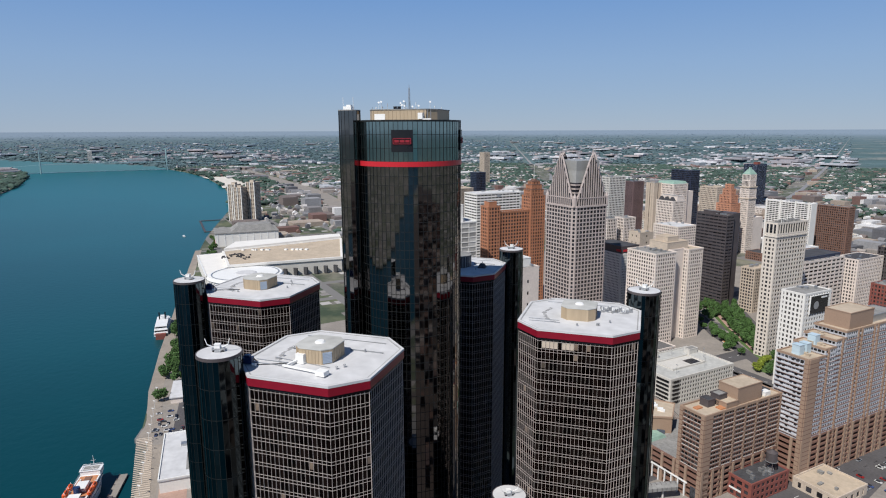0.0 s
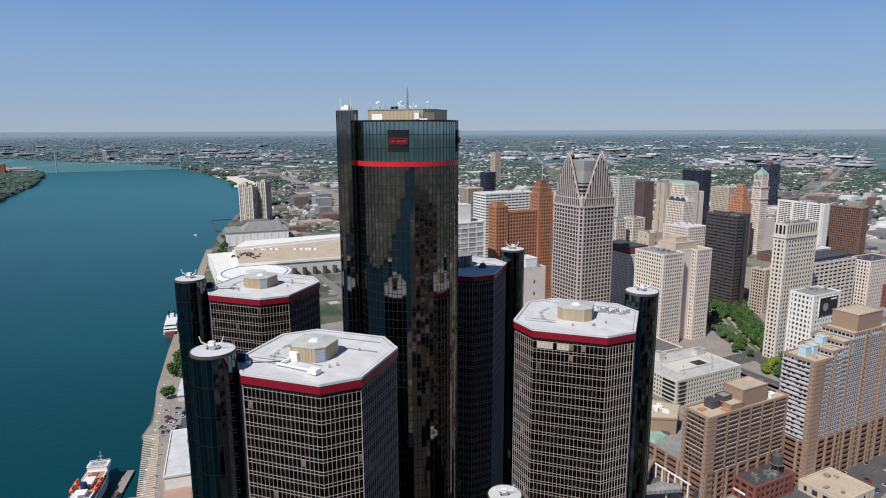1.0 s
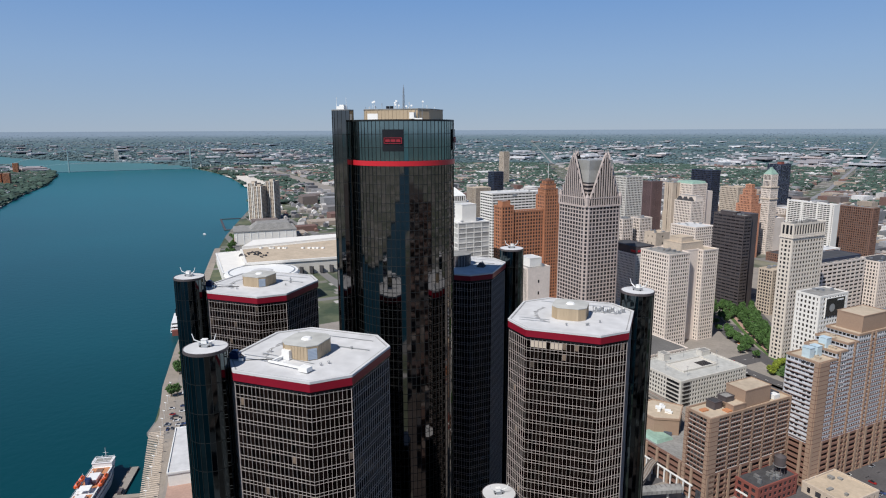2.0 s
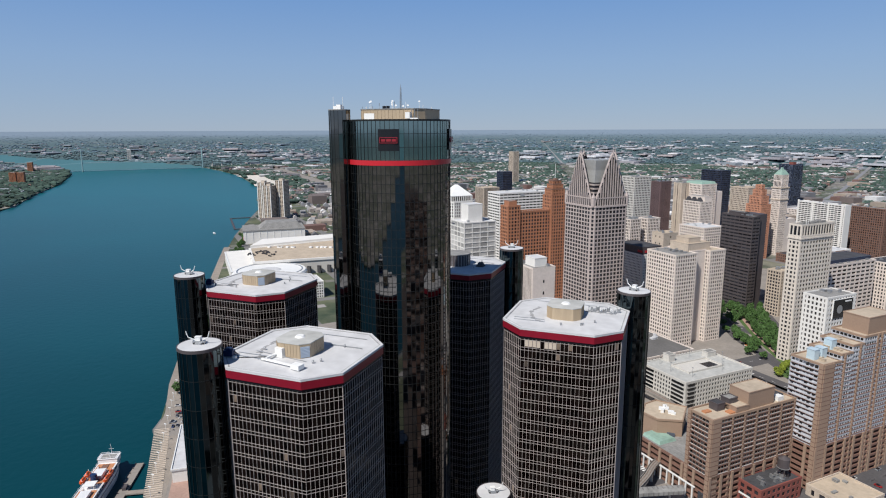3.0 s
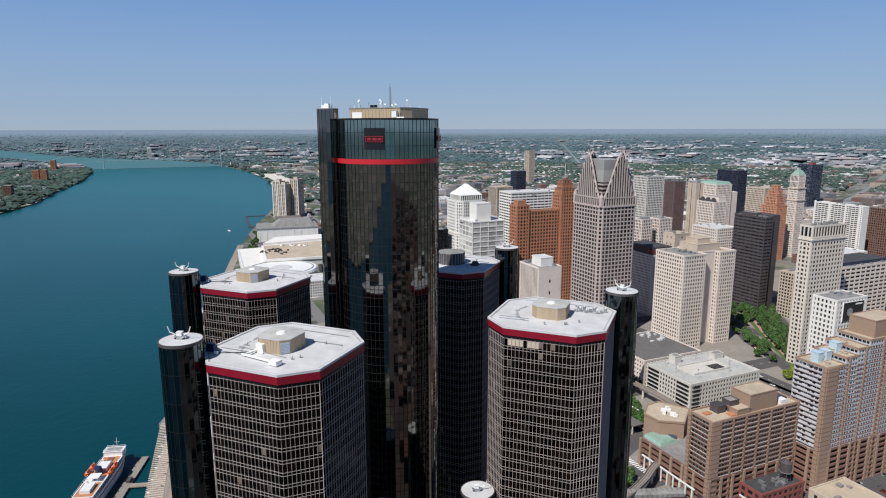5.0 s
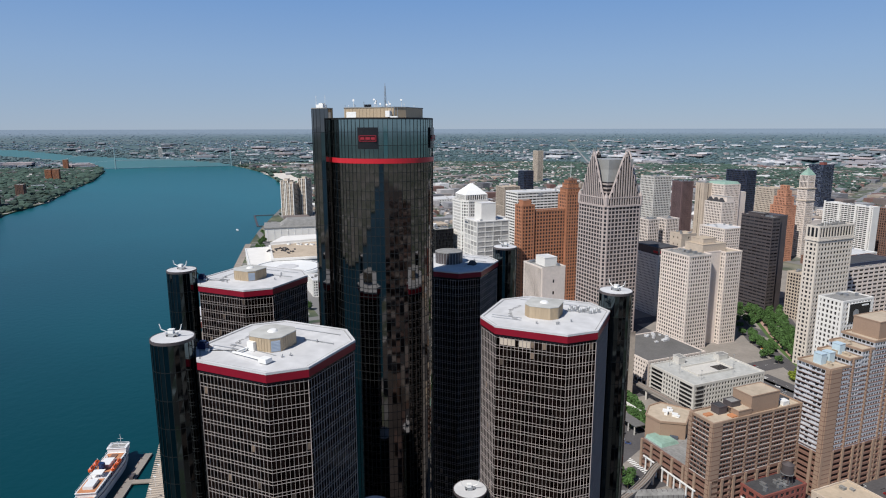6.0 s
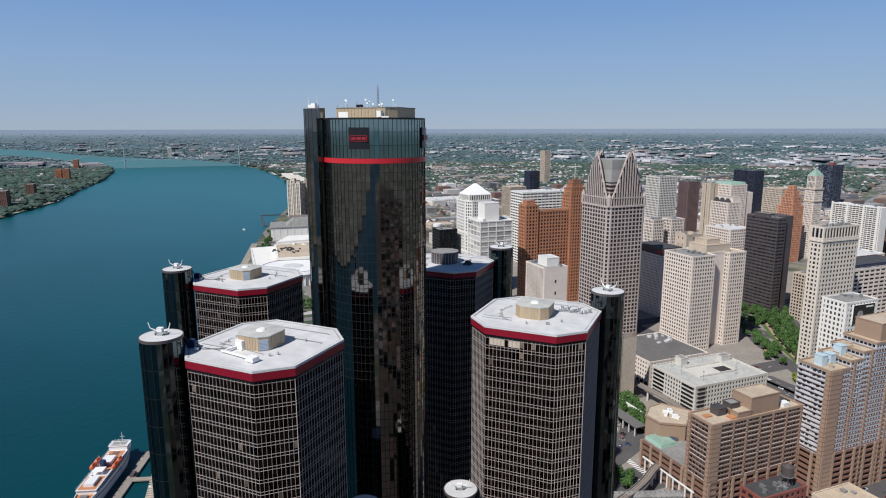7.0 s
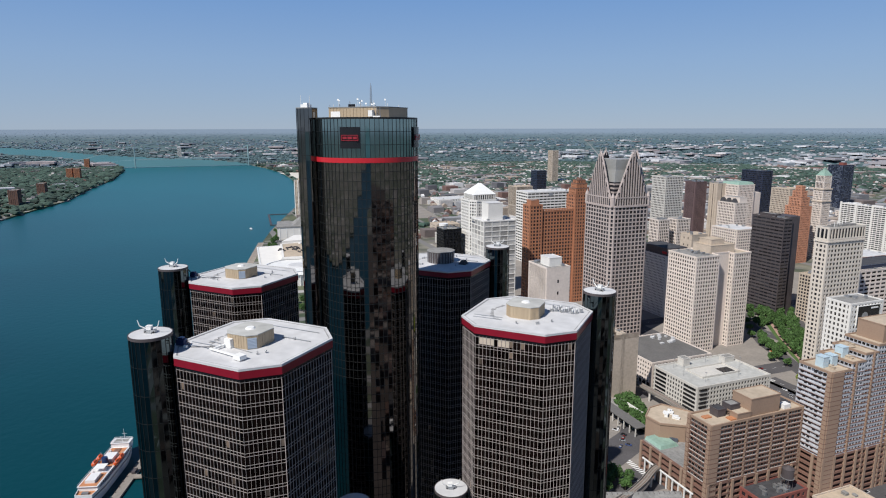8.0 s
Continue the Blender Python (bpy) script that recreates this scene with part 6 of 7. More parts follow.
tent = thing("plaza_tent", "white pitched tent on the plaza", "tent", 70, 790, LAND_Z, GRID)
part("canopy", Mesh().prism([(-5, -5), (5, -5), (5, 5), (-5, 5)], 3, 6.5, [(-0.3, -0.3), (0.3, -0.3), (0.3, 0.3), (-0.3, 0.3)]), WHITE, tent)
for x, y in ((-4.8, -4.8), (4.8, -4.8), (4.8, 4.8), (-4.8, 4.8)):
    part("pole", Mesh().rod((x, y, 0), (x, y, 3.1), 0.1), STEEL, tent)

# ---- parked cars ----
def make_car():
    t = thing("car", "parked car with dark windows on asphalt", "car", 0, 0, LAND_Z, 0, "parked cars")
    part("body", Mesh().prism([(-2.2, -0.88), (2.2, -0.88), (2.2, 0.88), (-2.2, 0.88)], 0.3, 0.9, [(-2.1, -0.82), (2.05, -0.82), (2.05, 0.82), (-2.1, 0.82)]), CARS, t)
    part("cabin", Mesh().prism([(-1.6, -0.8), (1.0, -0.8), (1.0, 0.8), (-1.6, 0.8)], 0.9, 1.45, [(-1.1, -0.65), (0.4, -0.65), (0.4, 0.65), (-1.1, 0.65)]), WINDOW_DARK, t)
    for x in (-1.35, 1.35):
        part("wheels", Mesh().rod((x, -0.9, 0.32), (x, 0.9, 0.32), 0.32, 8), BLACK, t)
    return t


first = make_car()
rng = random.Random(21)
spots = []
for k in range(24):
    p = Vector((-334, 320)).lerp(Vector((-364, 356)), rng.random()) + Vector((0.77, 0.64)) * rng.choice((-9, -3, 3, 9, 15)) + Vector((rng.uniform(-2, 2), rng.uniform(-2, 2)))
    spots.append((p.x, p.y, rng.choice((38, 130, 128, 41))))
for k in range(26):
    p = Vector((108, 404)) + G2 * (k * 3.1) + G1 * rng.choice((-9, 0, 9))
    spots.append((p.x, p.y, GRID + rng.choice((0, 180))))
for k in range(32):
    base, d = rng.choice((((30, 600), G1), ((46, 620), G2), ((-20, 380), G2), ((120, 440), G2)))
    p = Vector(base) + d * rng.uniform(-110, 200) + Vector((-d.y, d.x)) * rng.choice((-6, -2.5, 2.5, 6))
    spots.append((p.x, p.y, math.degrees(math.atan2(d.y, d.x))))
for k in range(14):
    spots.append((-40 + rng.uniform(-10, 8), 420 + k * 4.5, rng.choice((0, 90))))
for k, (x, y, a) in enumerate(spots):
    if k == 0:
        first.matrix_world = pose(x, y, LAND_Z + 0.12, 0, 0, a)
    else:
        copy_thing(first, pose(x, y, LAND_Z + 0.12, 0, 0, a))


# ---- the convention centre and arena by the river ----
t = thing("convention_centre", "vast low convention centre with tan gravel roof", "convention centre", -689, 805, LAND_Z)
roof_poly = [(0, 0), (81, -85), (205, 26), (118, 174)]
part("wall", Mesh().prism(roof_poly, 0, 22), CONCRETE, t)
part("roof", Mesh().prism(grow(roof_poly, -2), 21.9, 22.4), ROOF_TAN, t)
part("parapet", Mesh().ring(grow(roof_poly, 1.5), grow(roof_poly, -2), 20, 23.4), CONCRETE_WHITE, t)
white_poly = [(-35, -20), (80, -131), (70, -70), (-8, 15)]
part("front_wing", Mesh().prism(white_poly, 0, 17), CONCRETE_WHITE, t, "white roofed front wing")
part("front_parapet", Mesh().ring(grow(white_poly, 0.8), grow(white_poly, -1), 17, 18), WHITE, t)
part("back_wing", Mesh().prism([(-25, 62), (0, 2), (118, 174), (100, 200)], 0, 27), CONCRETE_WHITE, t)
rng = random.Random(8)
for k in range(34):
    x, y = rng.uniform(30, 75), rng.uniform(-48, -8)
    part("roof_fan", Mesh().rod((x, y, 22.4), (x, y, 24.2), 1.5, 8), ROOF_DARK, t)
for k in range(12):
    x = rng.uniform(20, 120)
    part("roof_unit", Mesh().box(x, x + 5, x * 0.4 + 10, x * 0.4 + 14, 22.4, 24.5), WHITE, t)
for k in range(11):
    a, b = Vector((81, -85)), Vector((205, 26))
    p = a + (b - a) * (k + 0.5) / 11
    part("loading_bay", Mesh().box(p.x - 3, p.x + 3, p.y - 6.2, p.y - 3.6, 1, 12), ROOF_DARK, t)
drum = thing("round_arena", "low round arena with white disc roof", "arena", -564, 702, LAND_Z)
part("wall", Mesh().prism(circle(50, 56), 0, 16), CONCRETE_WHITE, drum)
part("roof", Mesh().prism(circle(52, 56), 16, 19, circle(50, 56)), WHITE, drum)
part("roof_ring", Mesh().ring(circle(46, 56), circle(44.5, 56), 19, 19.6), STEEL, drum)
part("roof_dome", Mesh().prism(circle(16, 32), 19, 20.2, circle(13, 32)), ROOF_WHITE, drum)
for k in range(48):
    a = k * math.tau / 48
    part("fin", Mesh().box(-0.4, 0.4, 49.8, 51.2, 0, 16, pose(0, 0, 0, 0, 0, math.degrees(a))), WHITE, drum)
t = block("curved_office", "white gridded low office beside the arena", (-470, 640), 40, 34, 24, CONCRETE_WHITE, WINDOW_DARK, 3, 3.6, 1.2, 1.4, panes=60, roof=ROOF_WHITE, units=4)
t = thing("ice_arena", "white box arena with stepped grey roof", "arena", -812, 930, LAND_Z, 42)
part("wall", Mesh().box(0, 116, 0, 74, 0, 24), CONCRETE_WHITE, t)
part("roof", Mesh().box(-1, 117, -1, 75, 24, 26), ROOF_GREY, t)
part("roof_step", Mesh().prism([(30, 12), (112, 12), (112, 64), (30, 64)], 26, 37, [(44, 18), (104, 18), (104, 58), (44, 58)]), ROOF_GREY, t)
part("red_stripe", Mesh().box(-0.4, -0.1, 4, 40, 2, 8), SIGN_RED, t)
for k in range(9):
    part("wall_rib", Mesh().box(4 + k * 13, 5 + k * 13, -0.6, 0, 0, 24), WHITE, t)
t = block("river_warehouse", "long white warehouse by the rail yard", (-790, 1560), 70, 110, 20, CONCRETE_WHITE, WINDOW, 8, 5, 5, 3, panes=4, roof=ROOF_WHITE, units=4)
t = block("round_tank_shed", "tan shed with round white tank", (-560, 1120), 40, 50, 24, LIMESTONE_TAN, WINDOW, 8, 5, 5, 3, panes=4, roof=ROOF_TAN, units=3)
part("tank", Mesh().prism(circle(9, 24, 12, 10), 0, 26), WHITE, t)
t = block("post_depot", "long pale depot with flat roof", (-480, 1010), 60, 90, 22, CONCRETE, WINDOW, 6, 5, 3, 2.5, panes=8, roof=ROOF_TAN, units=6)

# ---- small halls, pier and boats on the river front ----
t = thing("white_hall", "white flat-roofed riverside hall", "building", -276, 264, LAND_Z, 131)
part("wall", Mesh().box(0, 62, -20, 7, 0, 8), CONCRETE_WHITE, t)
part("roof", Mesh().box(-0.6, 62.6, -20.6, 7.6, 8, 8.8), ROOF_WHITE, t)
part("parapet", Mesh().ring([(-0.6, -20.6), (62.6, -20.6), (62.6, 7.6), (-0.6, 7.6)], [(0, -20), (62, -20), (62, 7), (0, 7)], 8.8, 9.5), WHITE, t)
part("roof_court", Mesh().box(8, 30, -18, -8, 8.8, 9.0), ROOF_GREY, t)
part("roof_unit", Mesh().box(40, 44, -8, -4, 8.8, 10.4), STEEL, t)
for k in range(9):
    part("window", Mesh().box(3 + k * 6.5, 7 + k * 6.5, 6.95, 7.12, 2, 6.5), WINDOW_DARK, t)
t = thing("riverside_pavilion", "small pale pavilion among riverside trees", "building", -371, 361, LAND_Z, 129)
part("wall", Mesh().box(0, 36, -9, 0, 0, 4.6), LIMESTONE, t)
part("roof", Mesh().box(-0.8, 36.8, -9.8, 0.8, 4.6, 5.2), ROOF_WHITE, t)
part("door", Mesh().box(14, 20, -0.05, 0.1, 0, 3), WINDOW_DARK, t)
pier = thing("river_pier", "grey floating pier with walkway", "pier", -297, 231, 0, 123)
part("deck", Mesh().box(-20, 47, -2.6, 2.6, 0.3, 1.5), PAVING, pier)
part("gangway", Mesh().box(9, 13, -22, -2.6, 1.2, 1.9), BOARDS, pier)
for k in range(12):
    part("bollard", Mesh().rod((-18 + k * 5.8, 2.2, 1.5), (-18 + k * 5.8, 2.2, 2.4), 0.3), CHARCOAL, pier)
part("pier_box", Mesh().box(14, 19, -1.6, 0.6, 1.5, 3.2), CHARCOAL, pier)
for k in range(14):
    u = k / 13
    x, y = -272 - 122 * u, 232 + 138 * u
    l = thing("promenade_lamp", "slim white promenade lamp", "street lamp", x, y, LAND_Z, 0, "promenade lamps")
    part("post", Mesh().rod((0, 0, 0), (0, 0, 7), 0.13), WHITE, l)
    part("lamp_head", Mesh().box(-1.2, 1.2, -0.25, 0.25, 6.9, 7.2), WHITE, l)


def hull(length, beam, n=14):
    pts = []
    for i in range(n + 1):
        u = i / n
        w = beam / 2 * min(1, (1 - u) * 3.2 + 0.02) ** 0.6 * min(1, 0.72 + u * 1.5)
        pts.append((u * length, w))
    return [(x, -w) for x, w in pts] + [(x, w) for x, w in reversed(pts)]


def cruise_ship():
    """The moored excursion ship: hull, decks, bridge, lifeboats, funnel and mast."""
    t = thing("cruise_ship", "white excursion ship with orange-brown decks, moored", "ship", -300, 208, 0, 123)
    t.scale = (0.75, 0.95, 1)
    h = hull(90, 14.5)
    part("hull", Mesh().prism([(x, y * 0.9) for x, y in h], 0, 6.5, h), SHIP_WHITE, t)
    part("foredeck", Mesh().prism([(76, -6), (84, -4.2), (88, -1.6), (88, 1.6), (84, 4.2), (76, 6)], 6.62, 6.8), ROOF_WHITE, t)
    part("bulwark", Mesh().ring(h, grow(h, -0.35), 6.5, 7.6), SHIP_WHITE, t)
    part("main_deck", Mesh().prism(grow(h, -0.5), 6.4, 6.62), SHIP_DECK, t)
    part("stripe", Mesh().ring(grow(h, 0.06), grow(h, -0.2), 5.0, 5.5), SHIP_BLUE, t)
    part("superstructure", Mesh().box(8, 76, -5.9, 5.9, 6.5, 9.4), SHIP_WHITE, t)
    part("upper_deck", Mesh().box(7, 77, -6.2, 6.2, 9.4, 9.65), SHIP_WHITE, t)
    part("deck_planking", Mesh().box(8, 28, -5.4, 5.4, 9.65, 9.72).box(37, 69, -5.4, 5.4, 9.65, 9.72), SHIP_DECK, t)
    part("stern_house", Mesh().box(12, 24, -3.0, 3.0, 9.7, 11.6), SHIP_WHITE, t)
    part("stern_winch", Mesh().box(2, 5, -2, 2, 6.6, 7.8), STEEL, t)
    for k in range(7):
        part("deck_locker", Mesh().box(28 + k * 5.6, 29.4 + k * 5.6, 3.4 - 6.8 * (k % 2), 4.3 - 6.8 * (k % 2), 9.7, 10.6), SHIP_WHITE, t)
    part("deck_house", Mesh().box(44, 56, -3.2, 3.2, 9.6, 12), SHIP_WHITE, t)
    part("hatch", Mesh().box(60, 67, -2.0, 2.0, 9.6, 10.1), BRICK_BROWN, t)
    bridge = part("wheelhouse", Mesh().box(70, 79, -6.0, 6.0, 9.5, 12.4), SHIP_WHITE, t)
    part("wheelhouse_roof", Mesh().box(69.5, 79.6, -6.4, 6.4, 12.4, 12.7), SHIP_WHITE, bridge)
    part("roof_rail", Mesh().ring([(70, -6), (79, -6), (79, 6), (70, 6)], [(70.2, -5.8), (78.8, -5.8), (78.8, 5.8), (70.2, 5.8)], 13.5, 13.7), SHIP_WHITE, bridge)
    part("roof_deck", Mesh().box(71, 78, -4.6, 4.6, 12.7, 12.76), ROOF_GREY, bridge)
    for k in range(5):
        part("radar_post", Mesh().rod((71 + k * 1.8, -2 + k, 12.7), (71 + k * 1.8, -2 + k, 14.2 + k % 2), 0.12), SHIP_WHITE, bridge)
    part("wheelhouse_window", Mesh().box(79.0, 79.15, -5.4, 5.4, 10.8, 11.8), WINDOW_DARK, bridge)
    for k in range(20):
        for s in (-1, 1):
            part("porthole", Mesh().box(11 + k * 3.3, 12.6 + k * 3.3, s * 5.9 - 0.08, s * 5.9 + 0.08, 7.6, 8.6), WINDOW_DARK, t)
            part("rail_post", Mesh().rod((9 + k * 3.4, s * 6.1, 9.6), (9 + k * 3.4, s * 6.1, 10.7), 0.06, 4), SHIP_WHITE, t)
    for s in (-1, 1):
        part("rail", Mesh().box(8, 76, s * 6.1 - 0.05, s * 6.1 + 0.05, 10.6, 10.72), SHIP_WHITE, t)
        for x in (38, 47):
            b = part("lifeboat", Mesh().prism([(x, s * 7.0 - 1.2), (x + 6, s * 7.0 - 1.2), (x + 7.6, s * 7.0), (x + 6, s * 7.0 + 1.2), (x, s * 7.0 + 1.2), (x - 1, s * 7.0)], 10.2, 11.6).prism([(x, s * 7.0 - 1.0), (x + 6, s * 7.0 - 1.0), (x + 6, s * 7.0 + 1.0), (x, s * 7.0 + 1.0)], 11.6, 12.6, [(x + 1, s * 7.0 - 0.4), (x + 5, s * 7.0 - 0.4), (x + 5, s * 7.0 + 0.4), (x + 1, s * 7.0 + 0.4)]), BOAT_ORANGE, t)
            part("davit", Mesh().rod((x, s * 5.8, 9.6), (x, s * 7.0, 13.2), 0.15).rod((x + 6, s * 5.8, 9.6), (x + 6, s * 7.0, 13.2), 0.15), SHIP_WHITE, b)
    part("funnel", Mesh().prism(circle(2.4, 16, 41, 0), 9.6, 15, circle(1.9, 16, 40, 0)), SHIP_BLUE, t)
    part("awning", Mesh().box(28, 36, -3.4, 3.4, 12.2, 12.45), WHITE, t)
    for x, y in ((28.5, -3), (28.5, 3), (35.5, -3), (35.5, 3)):
        part("awning_post", Mesh().rod((x, y, 9.6), (x, y, 12.2), 0.1, 4), SHIP_WHITE, t)
    mast = part("mast", Mesh().rod((81, 0, 9), (80, 0, 19), 0.25, 6, 0.12).rod((80.4, -1.6, 15.5), (80.4, 1.6, 15.5), 0.1), SHIP_WHITE, t)
    part("stay", Mesh().rod((86, 0, 7), (80.2, 0, 18), 0.06, 4), STEEL, mast)
    for k in range(8):
        part("foredeck_gear", Mesh().box(80 + k * 0.8, 80.5 + k * 0.8, -2 + k % 3, -1.4 + k % 3, 6.6, 7.5), STEEL, t)


def paddle_boat():
    t = thing("paddle_boat", "white three-deck excursion paddle boat", "boat", -509, 490, 0, 131)
    h = hull(66, 15)
    part("hull", Mesh().prism([(x, y * 0.92) for x, y in h], 0, 2.4, h), SHIP_WHITE, t)
    for k, (x0, x1, w) in enumerate(((1, 58, 7.0), (3, 54, 6.6), (6, 46, 6.0))):
        z = 2.4 + k * 3.2
        deck = part("deck_house", Mesh().box(x0 + 1, x1 - 1, -w + 1, w - 1, z, z + 2.6), WINDOW_DARK, t)
        part("deck_slab", Mesh().box(x0, x1, -w, w, z + 2.6, z + 3.2), SHIP_WHITE, deck)
        for q in range(12):
            x = x0 + 1 + q * (x1 - x0 - 2) / 11
            for s in (-1, 1):
                part("post", Mesh().box(x - 0.25, x + 0.25, s * (w - 0.3) - 0.2, s * (w - 0.3) + 0.2, z, z + 2.6), SHIP_WHITE, deck)
        part("rail", Mesh().ring([(x0, -w), (x1, -w), (x1, w), (x0, w)], [(x0 + 0.2, -w + 0.2), (x1 - 0.2, -w + 0.2), (x1 - 0.2, w - 0.2), (x0 + 0.2, w - 0.2)], z + 0.1, z + 1.1), SHIP_WHITE, deck)
    part("wheelhouse", Mesh().box(38, 43, -2.4, 2.4, 12, 14.6), SHIP_WHITE, t)
    for s in (-3, 3):
        part("funnel", Mesh().rod((34, s, 12), (34, s, 20), 0.7, 10), BLACK, t)
    part("paddle_box", Mesh().box(-3.5, 1, -5, 5, 0, 6), BRICK_RED, t)


cruise_ship()
paddle_boat()
t = thing("speedboat", "small white speedboat with wake", "boat", -965, 1015, 0, 150)
part("hull", Mesh().prism([(x, y * 0.7) for x, y in hull(14, 4.5)], 0, 1.6, hull(14, 4.5)), SHIP_WHITE, t)
part("cabin", Mesh().box(4, 9, -1.4, 1.4, 1.6, 3), SHIP_WHITE, t)
t = thing("marina_breakwater", "dark square marina breakwater", "breakwater", -938, 1108, 0, 135)
for x0, x1, y0, y1 in ((0, 4, -14, 40), (0, 190, 40, 44), (186, 190, -14, 40)):
    part("mole", Mesh().box(x0, x1, y0, y1, -1, 1.6), CHARCOAL, t)


def suspension_bridge():
    t = thing("suspension_bridge", "blue-green suspension bridge across the river", "bridge")
    a, b = Vector((-3149, 2335, 0)), Vector((-2776, 2823, 0))
    d = (b - a).normalized()
    s = Vector((-d.y, d.x, 0))
    part("deck", Mesh().face(a - d * 420 + s * 9 + Vector((0, 0, 20)), a - d * 420 - s * 9 + Vector((0, 0, 20)), a - s * 9 + Vector((0, 0, 47)), a + s * 9 + Vector((0, 0, 47))).box(0, (b - a).length, -9, 9, 45, 49, edge_matrix(a.xy, d.xy, Vector((d.y, -d.x)))).face(b + s * 9 + Vector((0, 0, 47)), b - s * 9 + Vector((0, 0, 47)), b + d * 500 - s * 9 + Vector((0, 0, 20)), b + d * 500 + s * 9 + Vector((0, 0, 20))), BRIDGE_GREEN, t)
    for p in (a, b):
        tower = part("bridge_tower", Mesh().rod(p + s * 9, p + s * 8 + Vector((0, 0, 122)), 3.2, 6, 2.2).rod(p - s * 9, p - s * 8 + Vector((0, 0, 122)), 3.2, 6, 2.2), BRIDGE_GREEN, t)
        for z in (30, 62, 90, 118):
            part("cross_brace", Mesh().rod(p + s * 8.6 + Vector((0, 0, z)), p - s * 8.6 + Vector((0, 0, z)), 1.8), BRIDGE_GREEN, tower)
    for side in (-8, 8):
        cable = Mesh()
        pts = [a - d * 350 + Vector((0, 0, 30)), a + Vector((0, 0, 121))]
        n = 16
        for k in range(1, n):
            u = k / n
            pts.append(a + (b - a) * u + Vector((0, 0, 52 + 69 * (2 * u - 1) ** 2)))
        pts += [b + Vector((0, 0, 121)), b + d * 420 + Vector((0, 0, 30))]
        for p, q in zip(pts, pts[1:]):
            cable.rod(p + s * side, q + s * side, 0.9, 5)
        c = part("main_cable", cable, BRIDGE_GREEN, t)
        for p in pts[2:-2]:
            part("hanger", Mesh().rod((p + s * side), Vector((*(p + s * side).xy, 48)), 0.35, 4), BRIDGE_GREEN, c)
    for k in range(1, 9):
        p = b + d * (k * 55)
        part("approach_pier", Mesh().box(p.x - 3, p.x + 3, p.y - 3, p.y + 3, 0, 44 - k * 3), CONCRETE, t)


suspension_bridge()


# ---- trees ----
def make_tree(mat, seed, h=9.0, r=4.2):
    rng = random.Random(seed)
    t = thing("tree", "leafy green street tree", "tree", 0, 0, LAND_Z, 0, "street trees")
    trunk = Mesh().rod((0, 0, 0), (0.1, 0, h * 0.45), 0.26, 7, 0.16)
    for k in range(5):
        a = k * 1.26 + rng.random()
        trunk.rod((0.1, 0, h * (0.3 + 0.03 * k)), (math.cos(a) * r * 0.6, math.sin(a) * r * 0.6, h * (0.55 + 0.06 * k)), 0.12, 5, 0.04)
    part("trunk", trunk, BARK, t)
    crown = Mesh()
    for k in range(230):
        v = Vector((rng.gauss(0, 1), rng.gauss(0, 1), rng.gauss(0, 1))).normalized() * (0.55 + 0.5 * rng.random())
        lump = 0.82 + 0.3 * math.sin(3 * v.x + seed) * math.cos(2.4 * v.y)
        c = Vector((v.x * r * lump, v.y * r * lump, h * 0.64 + v.z * h * 0.36 * lump))
        s = rng.uniform(0.5, 1.1)
        m = Matrix.Translation(c) @ Euler((rng.random() * 6, rng.random() * 6, rng.random() * 6)).to_matrix().to_4x4()
        pts = [m @ Vector(p) * 1.0 for p in ((s, 0, -0.35 * s), (-0.5 * s, 0.87 * s, -0.35 * s), (-0.5 * s, -0.87 * s, -0.35 * s), (0, 0, 0.8 * s))]
        q = len(crown.v)
        crown.v += [tuple(p) for p in pts]
        crown.f += [(q, q + 2, q + 1), (q, q + 1, q + 3), (q + 1, q + 2, q + 3), (q + 2, q, q + 3)]
    part("crown", crown, mat, t)
    return t


rng = random.Random(77)
kinds = [make_tree(LEAF, 1), make_tree(LEAF, 2, 11, 5), make_tree(LEAF_LIME, 3, 7, 3.4), make_tree(LEAF, 4, 8, 3.8)]
places = []
for k in range(26):                      # plaza rows
    u = k / 25
    places += [(92 - 44 * u + rng.uniform(-2, 2), 640 + 230 * u + rng.uniform(-4, 4), 0), (80 - 46 * u + rng.uniform(-3, 3), 652 + 200 * u + rng.uniform(-4, 4), 1)]
for k in range(22):
    places.append((14 + rng.uniform(-16, 46), 790 + rng.uniform(0, 110), rng.choice((0, 1, 3))))
for k in range(40):
    u = rng.random()
    places.append((66 - 50 * u + rng.uniform(-14, 34), 690 + 170 * u + rng.uniform(-8, 8), rng.choice((0, 1, 1, 3))))
for k in range(7):
    places.append((74 + k * 2.2 + rng.uniform(-2, 2), 600 + k * 5 + rng.uniform(-2, 2), 2))
    places.append((84 + k * 2.4 + rng.uniform(-2, 2), 594 + k * 6 + rng.uniform(-2, 2), 0))
    places.append((104 + rng.uniform(-3, 3), 650 + k * 22, 1))
    places.append((62 + rng.uniform(-12, 12), 640 + k * 8, rng.choice((0, 3))))
    places.append((40 - k * 4.5 + rng.uniform(-3, 3), 690 + k * 24, 3))
for k in range(14):
    places.append((-64 + k * 2.4 + rng.uniform(-4, 4), 508 - k * 4 + rng.uniform(-4, 4), rng.choice((0, 1))))
for k in range(34):                      # riverside
    u = rng.random()
    places.append((-406 - 110 * u + rng.uniform(0, 12), 388 + 128 * u + rng.uniform(2, 12), rng.choice((0, 1, 1, 3))))
for x, y in ((-383, 360), (-381, 364), (-419, 402), (-417, 406), (-421, 404), (-414, 399), (-426, 425), (-430, 421), (-438, 428), (-424, 416), (-500, 500), (-506, 506), (-494, 494)):
    places.append((x, y, 1))
